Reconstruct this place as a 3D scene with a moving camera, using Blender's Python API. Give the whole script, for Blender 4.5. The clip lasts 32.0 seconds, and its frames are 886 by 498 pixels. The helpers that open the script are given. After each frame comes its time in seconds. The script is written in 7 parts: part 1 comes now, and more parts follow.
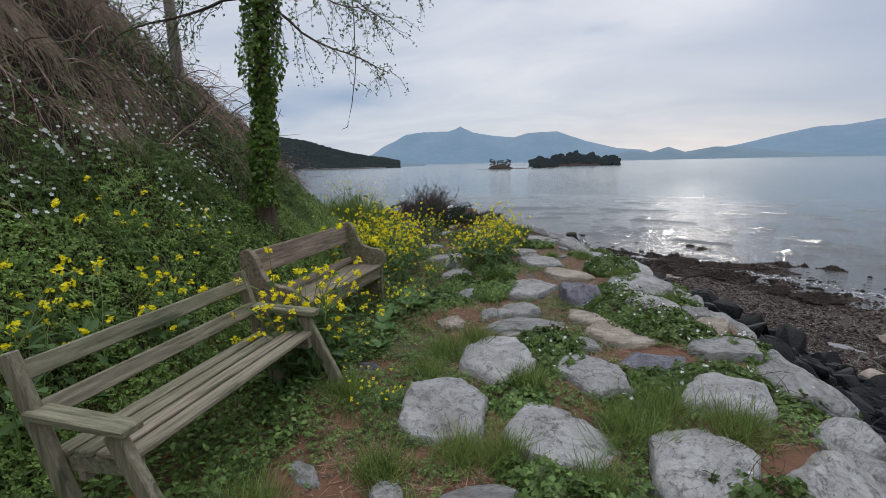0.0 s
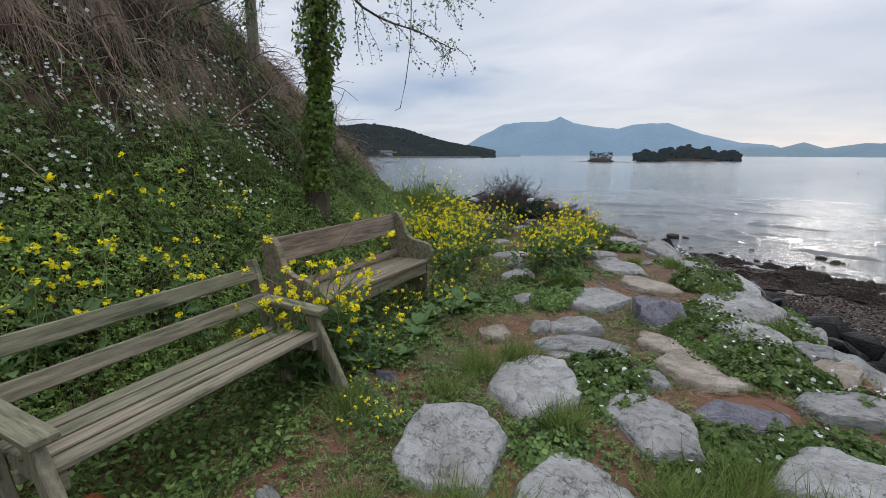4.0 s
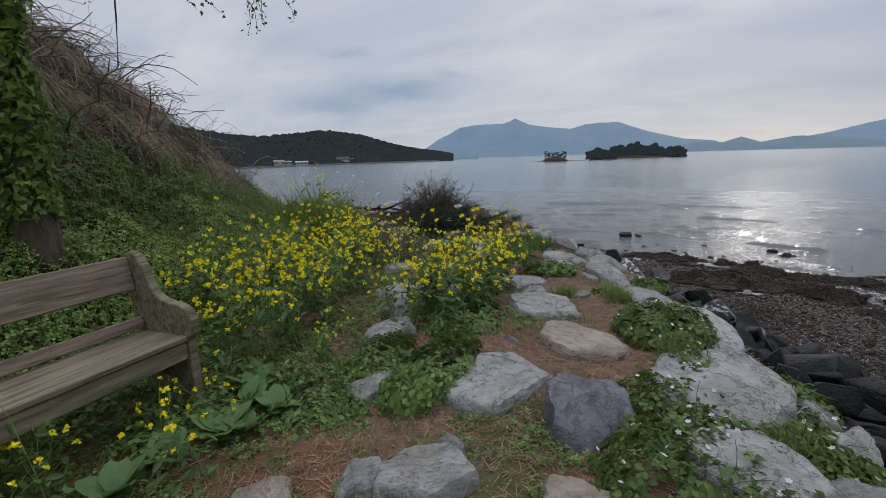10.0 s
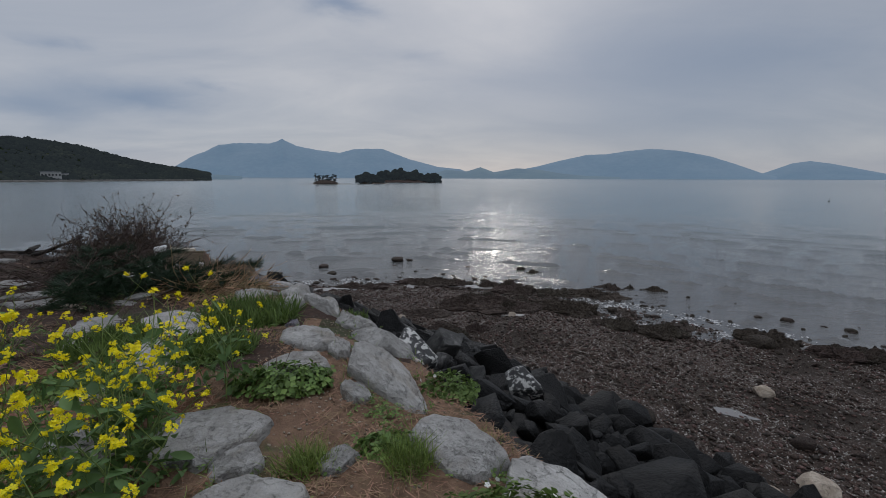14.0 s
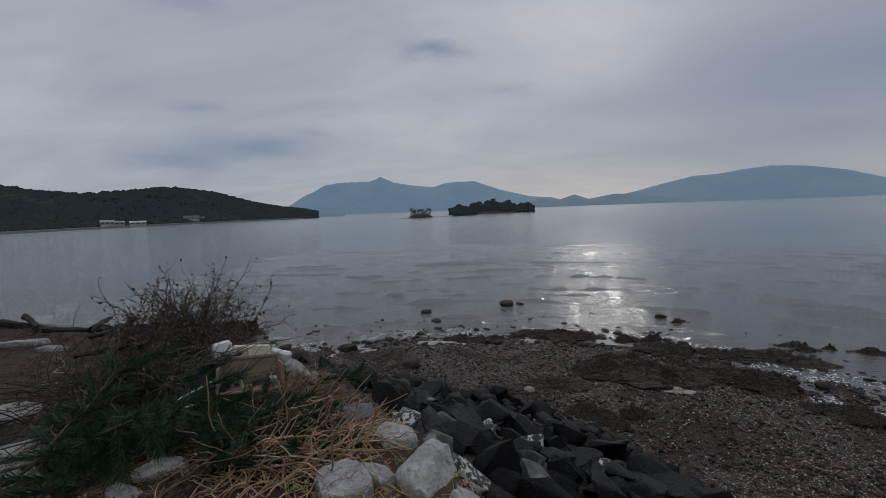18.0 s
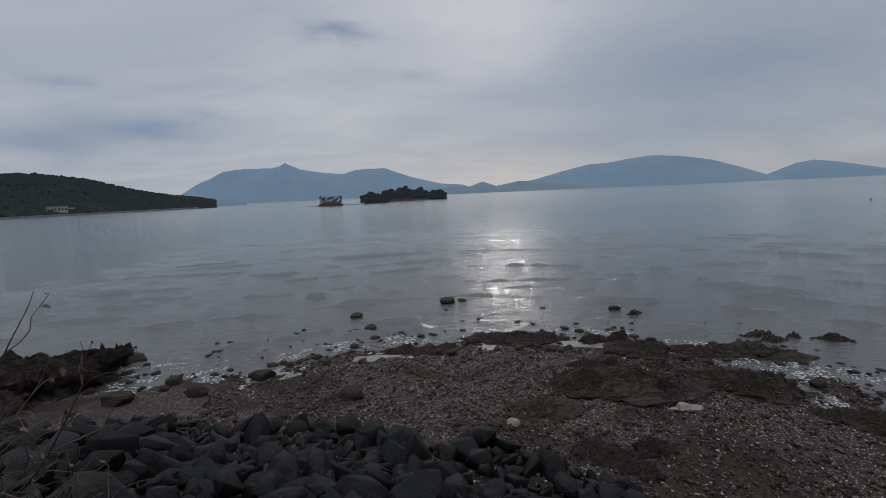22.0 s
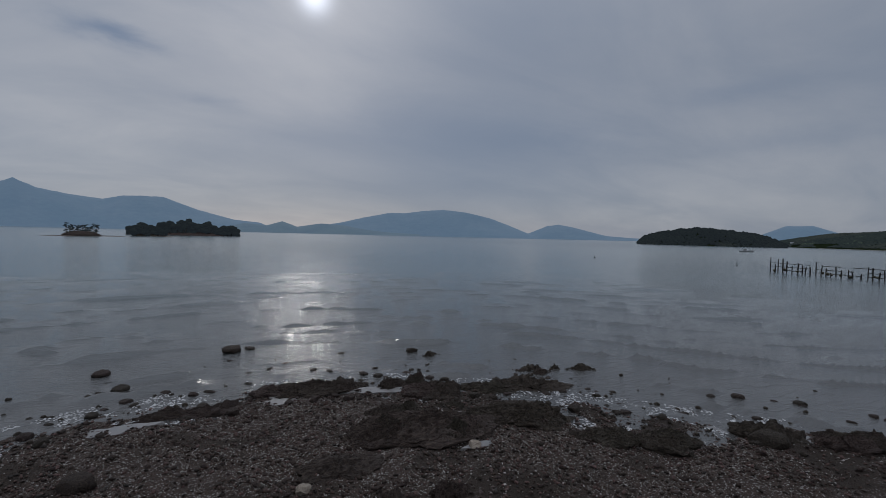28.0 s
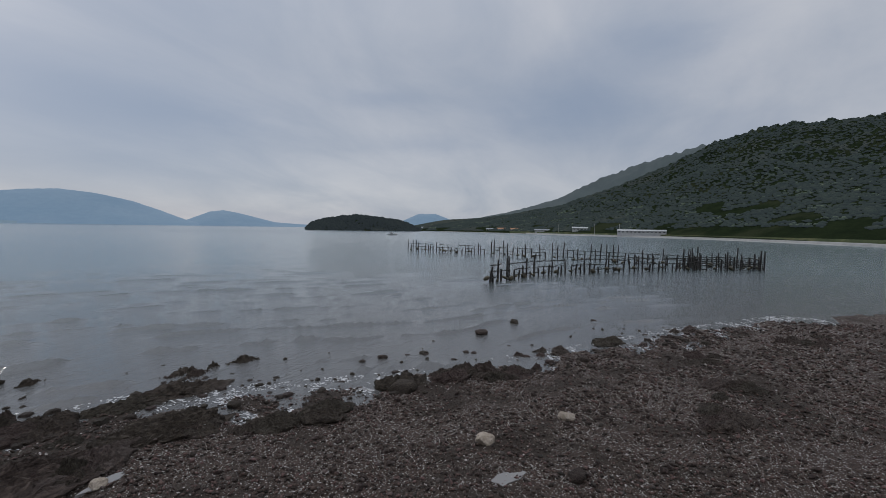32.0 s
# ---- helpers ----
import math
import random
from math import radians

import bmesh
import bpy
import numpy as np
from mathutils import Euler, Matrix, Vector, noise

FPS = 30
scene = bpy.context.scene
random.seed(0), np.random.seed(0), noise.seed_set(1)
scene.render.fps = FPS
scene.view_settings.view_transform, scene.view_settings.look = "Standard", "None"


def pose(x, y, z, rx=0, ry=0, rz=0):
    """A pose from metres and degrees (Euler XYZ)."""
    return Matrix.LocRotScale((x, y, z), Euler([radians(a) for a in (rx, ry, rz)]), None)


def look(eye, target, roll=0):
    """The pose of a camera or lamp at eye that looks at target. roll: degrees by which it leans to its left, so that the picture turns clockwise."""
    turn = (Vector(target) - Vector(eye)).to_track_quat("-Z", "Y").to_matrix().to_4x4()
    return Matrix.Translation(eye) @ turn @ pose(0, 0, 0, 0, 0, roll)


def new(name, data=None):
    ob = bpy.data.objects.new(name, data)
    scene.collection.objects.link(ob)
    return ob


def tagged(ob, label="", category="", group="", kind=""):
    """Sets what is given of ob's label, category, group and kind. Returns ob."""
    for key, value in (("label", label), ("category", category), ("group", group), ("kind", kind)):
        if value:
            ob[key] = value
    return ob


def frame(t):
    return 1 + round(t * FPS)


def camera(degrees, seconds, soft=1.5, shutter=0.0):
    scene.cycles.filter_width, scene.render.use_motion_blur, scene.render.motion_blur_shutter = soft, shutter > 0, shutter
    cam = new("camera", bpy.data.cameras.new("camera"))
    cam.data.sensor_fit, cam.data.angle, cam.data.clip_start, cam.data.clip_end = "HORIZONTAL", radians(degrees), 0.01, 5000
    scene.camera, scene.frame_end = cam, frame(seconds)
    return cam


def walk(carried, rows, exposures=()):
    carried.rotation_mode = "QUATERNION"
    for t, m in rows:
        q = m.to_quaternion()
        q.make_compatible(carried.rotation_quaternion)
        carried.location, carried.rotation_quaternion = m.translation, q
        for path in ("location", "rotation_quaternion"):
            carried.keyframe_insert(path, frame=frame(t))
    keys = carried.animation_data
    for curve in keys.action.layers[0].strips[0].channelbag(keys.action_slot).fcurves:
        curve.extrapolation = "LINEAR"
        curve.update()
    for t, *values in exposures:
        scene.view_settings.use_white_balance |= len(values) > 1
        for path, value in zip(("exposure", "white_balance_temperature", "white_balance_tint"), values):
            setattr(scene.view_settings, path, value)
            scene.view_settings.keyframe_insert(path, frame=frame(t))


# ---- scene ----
cam = camera(89.5, 32.0, soft=0.75)
PATH = [
    (0, (1.396, 0.181, 1.579), (0.811, 2.056, 1.201), -1.2),
    (0.5, (1.32, 0.166, 1.561), (0.471, 1.921, 1.113), -0.8),
    (1, (1.256, 0.146, 1.549), (0.271, 1.81, 1.037), -0.1),
    (1.5, (1.23, 0.144, 1.545), (0.227, 1.795, 1.026), 0.5),
    (2, (1.25, 0.173, 1.575), (0.306, 1.868, 1.087), 0.9),
    (2.5, (1.374, 0.282, 1.572), (0.412, 1.978, 1.129), 0.7),
    (3, (1.519, 0.453, 1.566), (0.545, 2.143, 1.125), 0.7),
    (3.5, (1.559, 0.629, 1.552), (0.623, 2.347, 1.139), 0.3),
    (5.5, (1.627, 1.366, 1.526), (0.572, 3.007, 1.088), -0.8),
    (6, (1.57, 1.515, 1.527), (0.484, 3.146, 1.126), -1.1),
    (6.5, (1.519, 1.648, 1.526), (0.433, 3.273, 1.105), -1.2),
    (7, (1.493, 1.78, 1.489), (0.393, 3.399, 1.077), -1.5),
    (7.5, (1.499, 2.02, 1.477), (0.356, 3.616, 1.098), -1.7),
    (8, (1.505, 2.19, 1.475), (0.387, 3.795, 1.055), -1.9),
    (8.5, (1.473, 2.371, 1.462), (0.415, 4.014, 1.036), -1.9),
    (9, (1.464, 2.551, 1.458), (0.507, 4.252, 1.024), -2.4),
    (9.5, (1.551, 2.794, 1.427), (0.652, 4.533, 1.018), -1.7),
    (10, (1.626, 3.04, 1.441), (0.823, 4.827, 1.039), -1.6),
    (10.5, (1.601, 3.364, 1.434), (1.105, 5.262, 1.045), -2.2),
    (11, (1.576, 3.668, 1.455), (1.403, 5.623, 1.073), -2.0),
    (11.5, (1.605, 3.943, 1.438), (1.616, 5.91, 1.074), -1.0),
    (12, (1.61, 4.21, 1.417), (1.767, 6.171, 1.058), -0.5),
    (12.5, (1.516, 4.516, 1.423), (1.821, 6.462, 1.074), -0.9),
    (13, (1.459, 4.824, 1.396), (1.746, 6.775, 1.064), -1.0),
    (13.5, (1.471, 5.169, 1.386), (1.701, 7.128, 1.056), -0.2),
    (15.5, (1.402, 6.749, 1.551), (1.368, 8.734, 1.305), -1.1),
    (16, (1.264, 7.054, 1.602), (1.206, 9.039, 1.363), -1.7),
    (16.5, (1.122, 7.39, 1.601), (0.99, 9.373, 1.382), -1.8),
    (17, (0.98, 7.681, 1.62), (0.775, 9.661, 1.429), -1.5),
    (17.5, (0.74, 8.022, 1.612), (0.544, 10.003, 1.424), -2.1),
    (18, (0.575, 8.385, 1.601), (0.32, 10.361, 1.426), -2.1),
    (18.5, (0.426, 8.74, 1.622), (0.109, 10.704, 1.416), -1.6),
    (19, (0.192, 9.031, 1.628), (-0.06, 11.002, 1.396), -1.8),
    (19.5, (0.001, 9.431, 1.584), (-0.282, 11.396, 1.342), -1.3),
    (20, (-0.114, 9.821, 1.631), (-0.428, 11.782, 1.394), -0.9),
    (20.5, (-0.308, 10.211, 1.585), (-0.509, 12.186, 1.348), -1.6),
    (21, (-0.441, 10.628, 1.574), (-0.56, 12.611, 1.34), -2.2),
    (21.5, (-0.52, 11.029, 1.589), (-0.585, 13.014, 1.349), -2.5),
    (22, (-0.634, 11.352, 1.547), (-0.502, 13.332, 1.301), -2.5),
    (22.5, (-0.651, 11.55, 1.516), (-0.519, 13.535, 1.303), -3.2),
    (23, (-0.592, 11.692, 1.533), (-0.536, 13.683, 1.35), -3.2),
    (23.5, (-0.597, 11.732, 1.561), (-0.678, 13.724, 1.4), -3.0),
    (24, (-0.605, 11.723, 1.585), (-0.801, 13.709, 1.453), -2.5),
    (24.5, (-0.635, 11.723, 1.57), (-0.898, 13.702, 1.443), -1.7),
    (26.5, (-0.575, 11.939, 1.384), (-0.186, 13.899, 1.307), 0.9),
    (27, (-0.551, 11.916, 1.401), (0.071, 13.816, 1.336), 0.9),
    (27.5, (-0.519, 11.88, 1.388), (0.289, 13.708, 1.332), 1.2),
    (28, (-0.496, 11.894, 1.402), (0.474, 13.642, 1.343), 1.4),
    (28.5, (-0.423, 11.858, 1.382), (0.696, 13.515, 1.32), 1.5),
    (29, (-0.373, 11.853, 1.373), (0.906, 13.389, 1.304), 1.6),
    (29.5, (-0.325, 11.811, 1.365), (1.118, 13.193, 1.28), 1.5),
    (30, (-0.254, 11.834, 1.361), (1.323, 13.059, 1.263), 1.5),
    (30.5, (-0.235, 11.821, 1.358), (1.448, 12.897, 1.256), 1.6),
    (31, (-0.196, 11.793, 1.369), (1.567, 12.731, 1.277), 1.2),
    (31.5, (-0.165, 11.79, 1.378), (1.66, 12.602, 1.292), 1.0),
    (32, (-0.13, 11.759, 1.372), (1.743, 12.455, 1.281), 0.9),
]
EXPOSURES = [(0, 0.6, 6500, 10), (1, 0.82, 6500, 10), (2, 0.8, 6500, 10), (3, 0.72, 6500, 10), (7, 0.8, 6500, 10), (9, 0.62, 6500, 10), (10.5, 0.25, 6500, 10), (12, 0.12, 6500, 10), (15.5, -0.12, 6500, 10), (17, -0.22, 6500, 10), (20, 0.12, 6500, 10), (22, 0.0, 6500, 10), (24, -0.1, 6500, 10), (27, -0.28, 6300, 10), (28, -0.38, 6250, 10), (29, -0.38, 6250, 10), (30, 0.05, 6350, 10), (32, 0.28, 6500, 10)]
walk(cam, [(t, look(eye, target, roll)) for t, eye, target, roll in PATH], EXPOSURES)

# ---- world, sun ----
SUN_AZ, SUN_EL = radians(12.5), radians(26.5)
SUN_DIR = Vector((math.sin(SUN_AZ) * math.cos(SUN_EL), math.cos(SUN_AZ) * math.cos(SUN_EL), math.sin(SUN_EL)))
SEA = -3.5


class Nodes:
    """Short hand for building a node tree."""

    def __init__(self, tree):
        self.tree = tree
        tree.nodes.clear()

    def add(self, kind, *links, **values):
        node = self.tree.nodes.new(kind)
        for key, value in values.items():
            if key in ("operation", "blend_type", "data_type", "sky_type", "noise_dimensions", "feature", "distribution", "interpolation_type", "sun_disc", "sun_elevation", "sun_rotation", "air_density", "dust_density", "clamp", "distance", "use_clamp", "invert", "wave_type", "bands_direction", "wave_profile"):
                if key == "operation": node.operation = value
                elif key == "blend_type": node.blend_type = value
                elif key == "data_type": node.data_type = value
                elif key == "sky_type": node.sky_type = value
                elif key == "feature": node.feature = value
                elif key == "distance": node.distance = value
                elif key == "sun_disc": node.sun_disc = value
                elif key == "sun_elevation": node.sun_elevation = value
                elif key == "sun_rotation": node.sun_rotation = value
                elif key == "use_clamp": node.use_clamp = value
                elif key == "wave_type": node.wave_type = value
                elif key == "bands_direction": node.bands_direction = value
            else:
                node.inputs[key.replace("_", " ")].default_value = value
        for name, socket in links:
            self.tree.links.new(socket, node.inputs[name])
        return node

    def math(self, op, a, b=0.0):
        node = self.tree.nodes.new("ShaderNodeMath")
        node.operation = op
        for i, v in enumerate((a, b)):
            if isinstance(v, (int, float)):
                node.inputs[i].default_value = v
            else:
                self.tree.links.new(v, node.inputs[i])
        return node.outputs[0]

    def mix(self, fac, a, b, blend="MIX"):
        node = self.tree.nodes.new("ShaderNodeMix")
        node.data_type, node.blend_type = "RGBA", blend
        for i, v in ((0, fac), (6, a), (7, b)):
            if isinstance(v, (int, float)):
                node.inputs[i].default_value = v
            elif isinstance(v, tuple):
                node.inputs[i].default_value = (*v[:3], 1)
            else:
                self.tree.links.new(v, node.inputs[i])
        return node.outputs[2]

    def ramp(self, value, lo, hi):
        node = self.tree.nodes.new("ShaderNodeMapRange")
        node.inputs["From Min"].default_value, node.inputs["From Max"].default_value = lo, hi
        self.tree.links.new(value, node.inputs["Value"])
        return node.outputs[0]

    def noise(self, vector, scale, detail=4.0, rough=0.55, distortion=0.0):
        node = self.tree.nodes.new("ShaderNodeTexNoise")
        node.inputs["Scale"].default_value, node.inputs["Detail"].default_value = scale, detail
        node.inputs["Roughness"].default_value, node.inputs["Distortion"].default_value = rough, distortion
        if vector is not None:
            self.tree.links.new(vector, node.inputs["Vector"])
        return node.outputs["Fac"]

    def scaled(self, vector, size, turn=(0, 0, 0)):
        node = self.tree.nodes.new("ShaderNodeMapping")
        node.inputs["Scale"].default_value = size
        node.inputs["Rotation"].default_value = turn
        self.tree.links.new(vector, node.inputs["Vector"])
        return node.outputs[0]


world = bpy.data.worlds.new("world")
scene.world = world
world.use_nodes = True
n = Nodes(world.node_tree)
direction = n.add("ShaderNodeTexCoord").outputs["Generated"]
sky = n.add("ShaderNodeTexSky", sky_type="NISHITA", sun_disc=False, sun_elevation=SUN_EL, sun_rotation=SUN_AZ)
split = n.add("ShaderNodeSeparateXYZ", ("Vector", direction))
up = n.math("ADD", n.math("MAXIMUM", split.outputs["Z"], 0.0), 0.24)
flat = n.add("ShaderNodeCombineXYZ", ("X", n.math("DIVIDE", split.outputs["X"], up)), ("Y", n.math("DIVIDE", split.outputs["Y"], up)))
layer = n.noise(n.scaled(flat.outputs[0], (0.85, 1.5, 1), (0, 0, 0.35)), 1.1, 7.0, 0.55, 0.5)
wisps = n.noise(n.scaled(flat.outputs[0], (0.55, 1.0, 1), (0, 0, 0.2)), 1.1, 5.0, 0.55, 0.6)
cloud = n.mix(n.ramp(layer, 0.34, 0.68), (0.308, 0.343, 0.410), (0.428, 0.445, 0.488))
cloud = n.mix(n.math("MULTIPLY", n.ramp(wisps, 0.55, 0.70), 0.35), cloud, (0.26, 0.30, 0.385))
# darker blue-grey cloud banks, by bearing and height in degrees
bearing = n.math("MULTIPLY", n.math("ARCTAN2", split.outputs["X"], split.outputs["Y"]), 57.2958)
rise = n.math("MULTIPLY", n.math("ARCSINE", split.outputs["Z"]), 57.2958)
curl = n.noise(n.scaled(direction, (1, 1, 2.6)), 7.0, 5.0, 0.6, 0.3)
curl2 = n.noise(n.scaled(direction, (1, 1, 3.0)), 5.0, 5.0, 0.6, 0.2)
bearing = n.math("ADD", bearing, n.math("MULTIPLY", n.math("SUBTRACT", curl, 0.5), 9.0))
rise = n.math("ADD", rise, n.math("MULTIPLY", n.math("SUBTRACT", curl2, 0.5), 3.0))
for az, el, wide, tall, depth in ((-28.5, 8.0, 5.6, 1.5, 1.0), (-37, 6.6, 5.5, 1.5, 0.85), (-7.5, 18.9, 4.2, 0.9, 1.0), (-35.3, 12.0, 2.2, 0.6, 0.6), (-22.4, 9.8, 2.2, 0.55, 0.5), (2.0, 14.3, 3.0, 0.9, 0.4),
                                  (10.5, 10.5, 9.0, 2.2, 0.4), (30, 12, 17, 6, 0.85), (36, 24, 14, 7, 0.45), (86, 14.5, 12, 5.0, 0.75), (16, 12.3, 11, 2.0, 0.3), (61, 15.4, 6.0, 1.6, 0.45), (42, 12, 9, 1.8, 0.4), (66, 10.2, 8.0, 1.2, 0.35), (94, 21, 9, 3.0, 0.6), (-35, 22, 4.0, 1.0, 0.5), (25, 5.5, 17, 3.5, 0.65)):
    u = n.math("DIVIDE", n.math("SUBTRACT", bearing, az), wide)
    v = n.math("DIVIDE", n.math("SUBTRACT", rise, el), tall)
    away = n.math("ADD", n.math("MULTIPLY", u, u), n.math("MULTIPLY", v, v))
    cloud = n.mix(n.math("MULTIPLY", n.math("EXPONENT", n.math("MULTIPLY", away, -1.0)), depth), cloud, (0.195, 0.250, 0.350))
toward = n.add("ShaderNodeVectorMath", ("Vector", direction), operation="DOT_PRODUCT")
toward.inputs[1].default_value = SUN_DIR
dot = n.math("MAXIMUM", toward.outputs["Value"], 0.0)
halo = n.math("ADD", n.math("MULTIPLY", n.math("POWER", dot, 14.0), 0.02), n.math("MULTIPLY", n.math("POWER", dot, 45.0), 0.15))
halo = n.math("ADD", halo, n.math("MULTIPLY", n.math("POWER", dot, 2600.0), 2.0))
zenith = n.math("MULTIPLY", n.math("POWER", n.math("MAXIMUM", split.outputs["Z"], 0.0), 5.0), 3.8)
bright = n.math("ADD", n.math("ADD", halo, n.math("ADD", 0.96, n.math("MULTIPLY", split.outputs["X"], -0.09))), zenith)
cloud = n.mix(1.0, cloud, (1, 1, 1), "MULTIPLY")
lit = n.add("ShaderNodeVectorMath", ("Vector", cloud), operation="SCALE")
n.tree.links.new(bright, lit.inputs["Scale"])
clear = n.add("ShaderNodeBackground", ("Color", sky.outputs[0]), Strength=0.006)
overcast = n.add("ShaderNodeBackground", ("Color", lit.outputs[0]), Strength=1.0)
n.add("ShaderNodeOutputWorld", ("Surface", n.add("ShaderNodeAddShader", (0, clear.outputs[0]), (1, overcast.outputs[0])).outputs[0]))

sun = new("sun", bpy.data.lights.new("sun", "SUN"))
sun.data.energy, sun.data.angle, sun.data.color = 0.16, radians(5), (1.0, 0.95, 0.88)
sun.matrix_world = look(SUN_DIR * 50, (0, 0, 0))


# ---- materials ----
def surface(name, low, high, size=6.0, rough=0.85, bump=0.3, fine=60.0, third=None, third_size=1.2, third_cut=(0.5, 0.62), step=0.02, island=0.0, stretch=(1, 1, 1), metal=0.0, glow=None, turn=(0, 0, 0), objectwise=0.0, coat=0.0, gloss=0.3):
    """A worn surface: two colours in a coarse pattern, an optional third in blotches, fine grain and relief."""
    m = bpy.data.materials.new(name)
    m.use_nodes = True
    k = Nodes(m.node_tree)
    co = k.add("ShaderNodeTexCoord").outputs["Object"]
    if stretch != (1, 1, 1):
        co = k.scaled(co, stretch, turn)
    coarse = k.noise(co, size, 6.0, 0.6)
    grain = k.noise(co, fine, 3.0, 0.6)
    colour = k.mix(k.ramp(coarse, 0.32, 0.68), low, high)
    if third:
        colour = k.mix(k.ramp(k.noise(co, third_size, 5.0, 0.6, 0.4), *third_cut), colour, third)
    colour = k.mix(k.ramp(grain, 0.25, 0.75), k.mix(1.0, colour, (0.72, 0.72, 0.72), "MULTIPLY"), colour)
    if island or objectwise:
        source = k.add("ShaderNodeNewGeometry").outputs["Random Per Island"] if island else k.add("ShaderNodeObjectInfo").outputs["Random"]
        amount = island or objectwise
        shade = k.add("ShaderNodeHueSaturation", ("Color", colour))
        k.tree.links.new(k.math("ADD", k.math("MULTIPLY", source, amount * 2), 1.0 - amount), shade.inputs["Value"])
        k.tree.links.new(k.math("ADD", k.math("MULTIPLY", source, -0.05), 0.525), shade.inputs["Hue"])
        colour = shade.outputs[0]
    relief = k.add("ShaderNodeBump", ("Height", k.math("ADD", coarse, k.math("MULTIPLY", grain, 0.35))), Strength=bump, Distance=step)
    bsdf = k.add("ShaderNodeBsdfPrincipled", ("Base Color", colour), ("Normal", relief.outputs[0]), Roughness=rough, Metallic=metal)
    k.tree.links.new(k.math("ADD", k.math("MULTIPLY", grain, 0.2), rough - 0.1), bsdf.inputs["Roughness"])
    bsdf.inputs["Specular IOR Level"].default_value = gloss
    if coat:
        bsdf.inputs["Coat Weight"].default_value, bsdf.inputs["Coat Roughness"].default_value = coat, 0.25
    if glow:
        bsdf.inputs["Emission Color"].default_value, bsdf.inputs["Emission Strength"].default_value = (*glow[:3], 1), glow[3]
    k.add("ShaderNodeOutputMaterial", ("Surface", bsdf.outputs[0]))
    return m


def foliage(name, low, high, through_light=0.35, spread=0.35, rough=0.55):
    """Leaves: colour differs from leaf to leaf, some light passes through."""
    m = bpy.data.materials.new(name)
    m.use_nodes = True
    k = Nodes(m.node_tree)
    rnd = k.add("ShaderNodeNewGeometry").outputs["Random Per Island"]
    co = k.add("ShaderNodeTexCoord").outputs["Object"]
    patch = k.noise(co, 1.7, 4.0)
    colour = k.mix(k.math("ADD", k.math("MULTIPLY", rnd, 0.6), k.math("MULTIPLY", k.ramp(patch, 0.3, 0.7), 0.4)), low, high)
    shade = k.add("ShaderNodeHueSaturation", ("Color", colour))
    k.tree.links.new(k.math("ADD", k.math("MULTIPLY", k.math("FRACT", k.math("MULTIPLY", rnd, 17.0)), spread * 2), 1.0 - spread), shade.inputs["Value"])
    bsdf = k.add("ShaderNodeBsdfPrincipled", ("Base Color", shade.outputs[0]), Roughness=rough)
    bsdf.inputs["Specular IOR Level"].default_value = 0.28
    lucent = k.add("ShaderNodeBsdfTranslucent", ("Color", shade.outputs[0]))
    both = k.add("ShaderNodeMixShader", (1, bsdf.outputs[0]), (2, lucent.outputs[0]), Fac=through_light)
    k.add("ShaderNodeOutputMaterial", ("Surface", both.outputs[0]))
    return m


def water_material():
    """Grey, slightly turbid sea: long low ripples across the view, fine chop over them, calmer far out."""
    m = bpy.data.materials.new("sea_water")
    m.use_nodes = True
    k = Nodes(m.node_tree)
    co = k.add("ShaderNodeTexCoord").outputs["Object"]
    swell = k.noise(k.scaled(co, (0.30, 1.5, 1), (0, 0, 0.10)), 1.0, 2.0, 0.5)
    ripple = k.noise(k.scaled(co, (1.1, 4.2, 1), (0, 0, -0.06)), 1.0, 3.0, 0.6)
    chop = k.noise(k.scaled(co, (7.0, 15.0, 1), (0, 0, 0.1)), 1.0, 2.0, 0.6)
    drift = k.noise(k.scaled(co, (0.012, 0.05, 1)), 1.0, 3.0)
    crest = k.math("ABSOLUTE", k.math("SUBTRACT", k.noise(k.scaled(co, (0.34, 1.9, 1), (0, 0, 0.04)), 1.0, 3.0, 0.55), 0.5))
    crest = k.math("SUBTRACT", 1.0, k.math("MULTIPLY", k.math("MINIMUM", crest, 0.08), 12.5))
    height = k.math("ADD", k.math("MULTIPLY", crest, 0.12), k.math("MULTIPLY", swell, 0.4))
    height = k.math("ADD", height, k.math("ADD", k.math("MULTIPLY", ripple, 0.46), k.math("MULTIPLY", chop, 0.34)))
    reach = k.add("ShaderNodeVectorMath", (0, co), operation="LENGTH").outputs["Value"]
    height = k.math("MULTIPLY", height, k.math("SUBTRACT", 1.0, k.math("MULTIPLY", k.math("POWER", k.ramp(reach, 24.0, 260.0), 0.5), 0.35)))
    relief = k.add("ShaderNodeBump", ("Height", height), Strength=0.62, Distance=0.12)
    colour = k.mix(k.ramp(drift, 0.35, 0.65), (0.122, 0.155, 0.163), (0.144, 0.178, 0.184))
    # browner shallows; weaker sky reflection near shore also painted into the base colour
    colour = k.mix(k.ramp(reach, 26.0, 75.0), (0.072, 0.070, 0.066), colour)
    ruffled = k.math("ADD", 0.06, k.math("MULTIPLY", k.math("POWER", k.ramp(reach, 25.0, 420.0), 0.6), 0.13))
    bsdf = k.add("ShaderNodeBsdfPrincipled", ("Base Color", colour), ("Normal", relief.outputs[0]), ("Roughness", ruffled), IOR=1.48)
    k.add("ShaderNodeOutputMaterial", ("Surface", bsdf.outputs[0]))
    return m


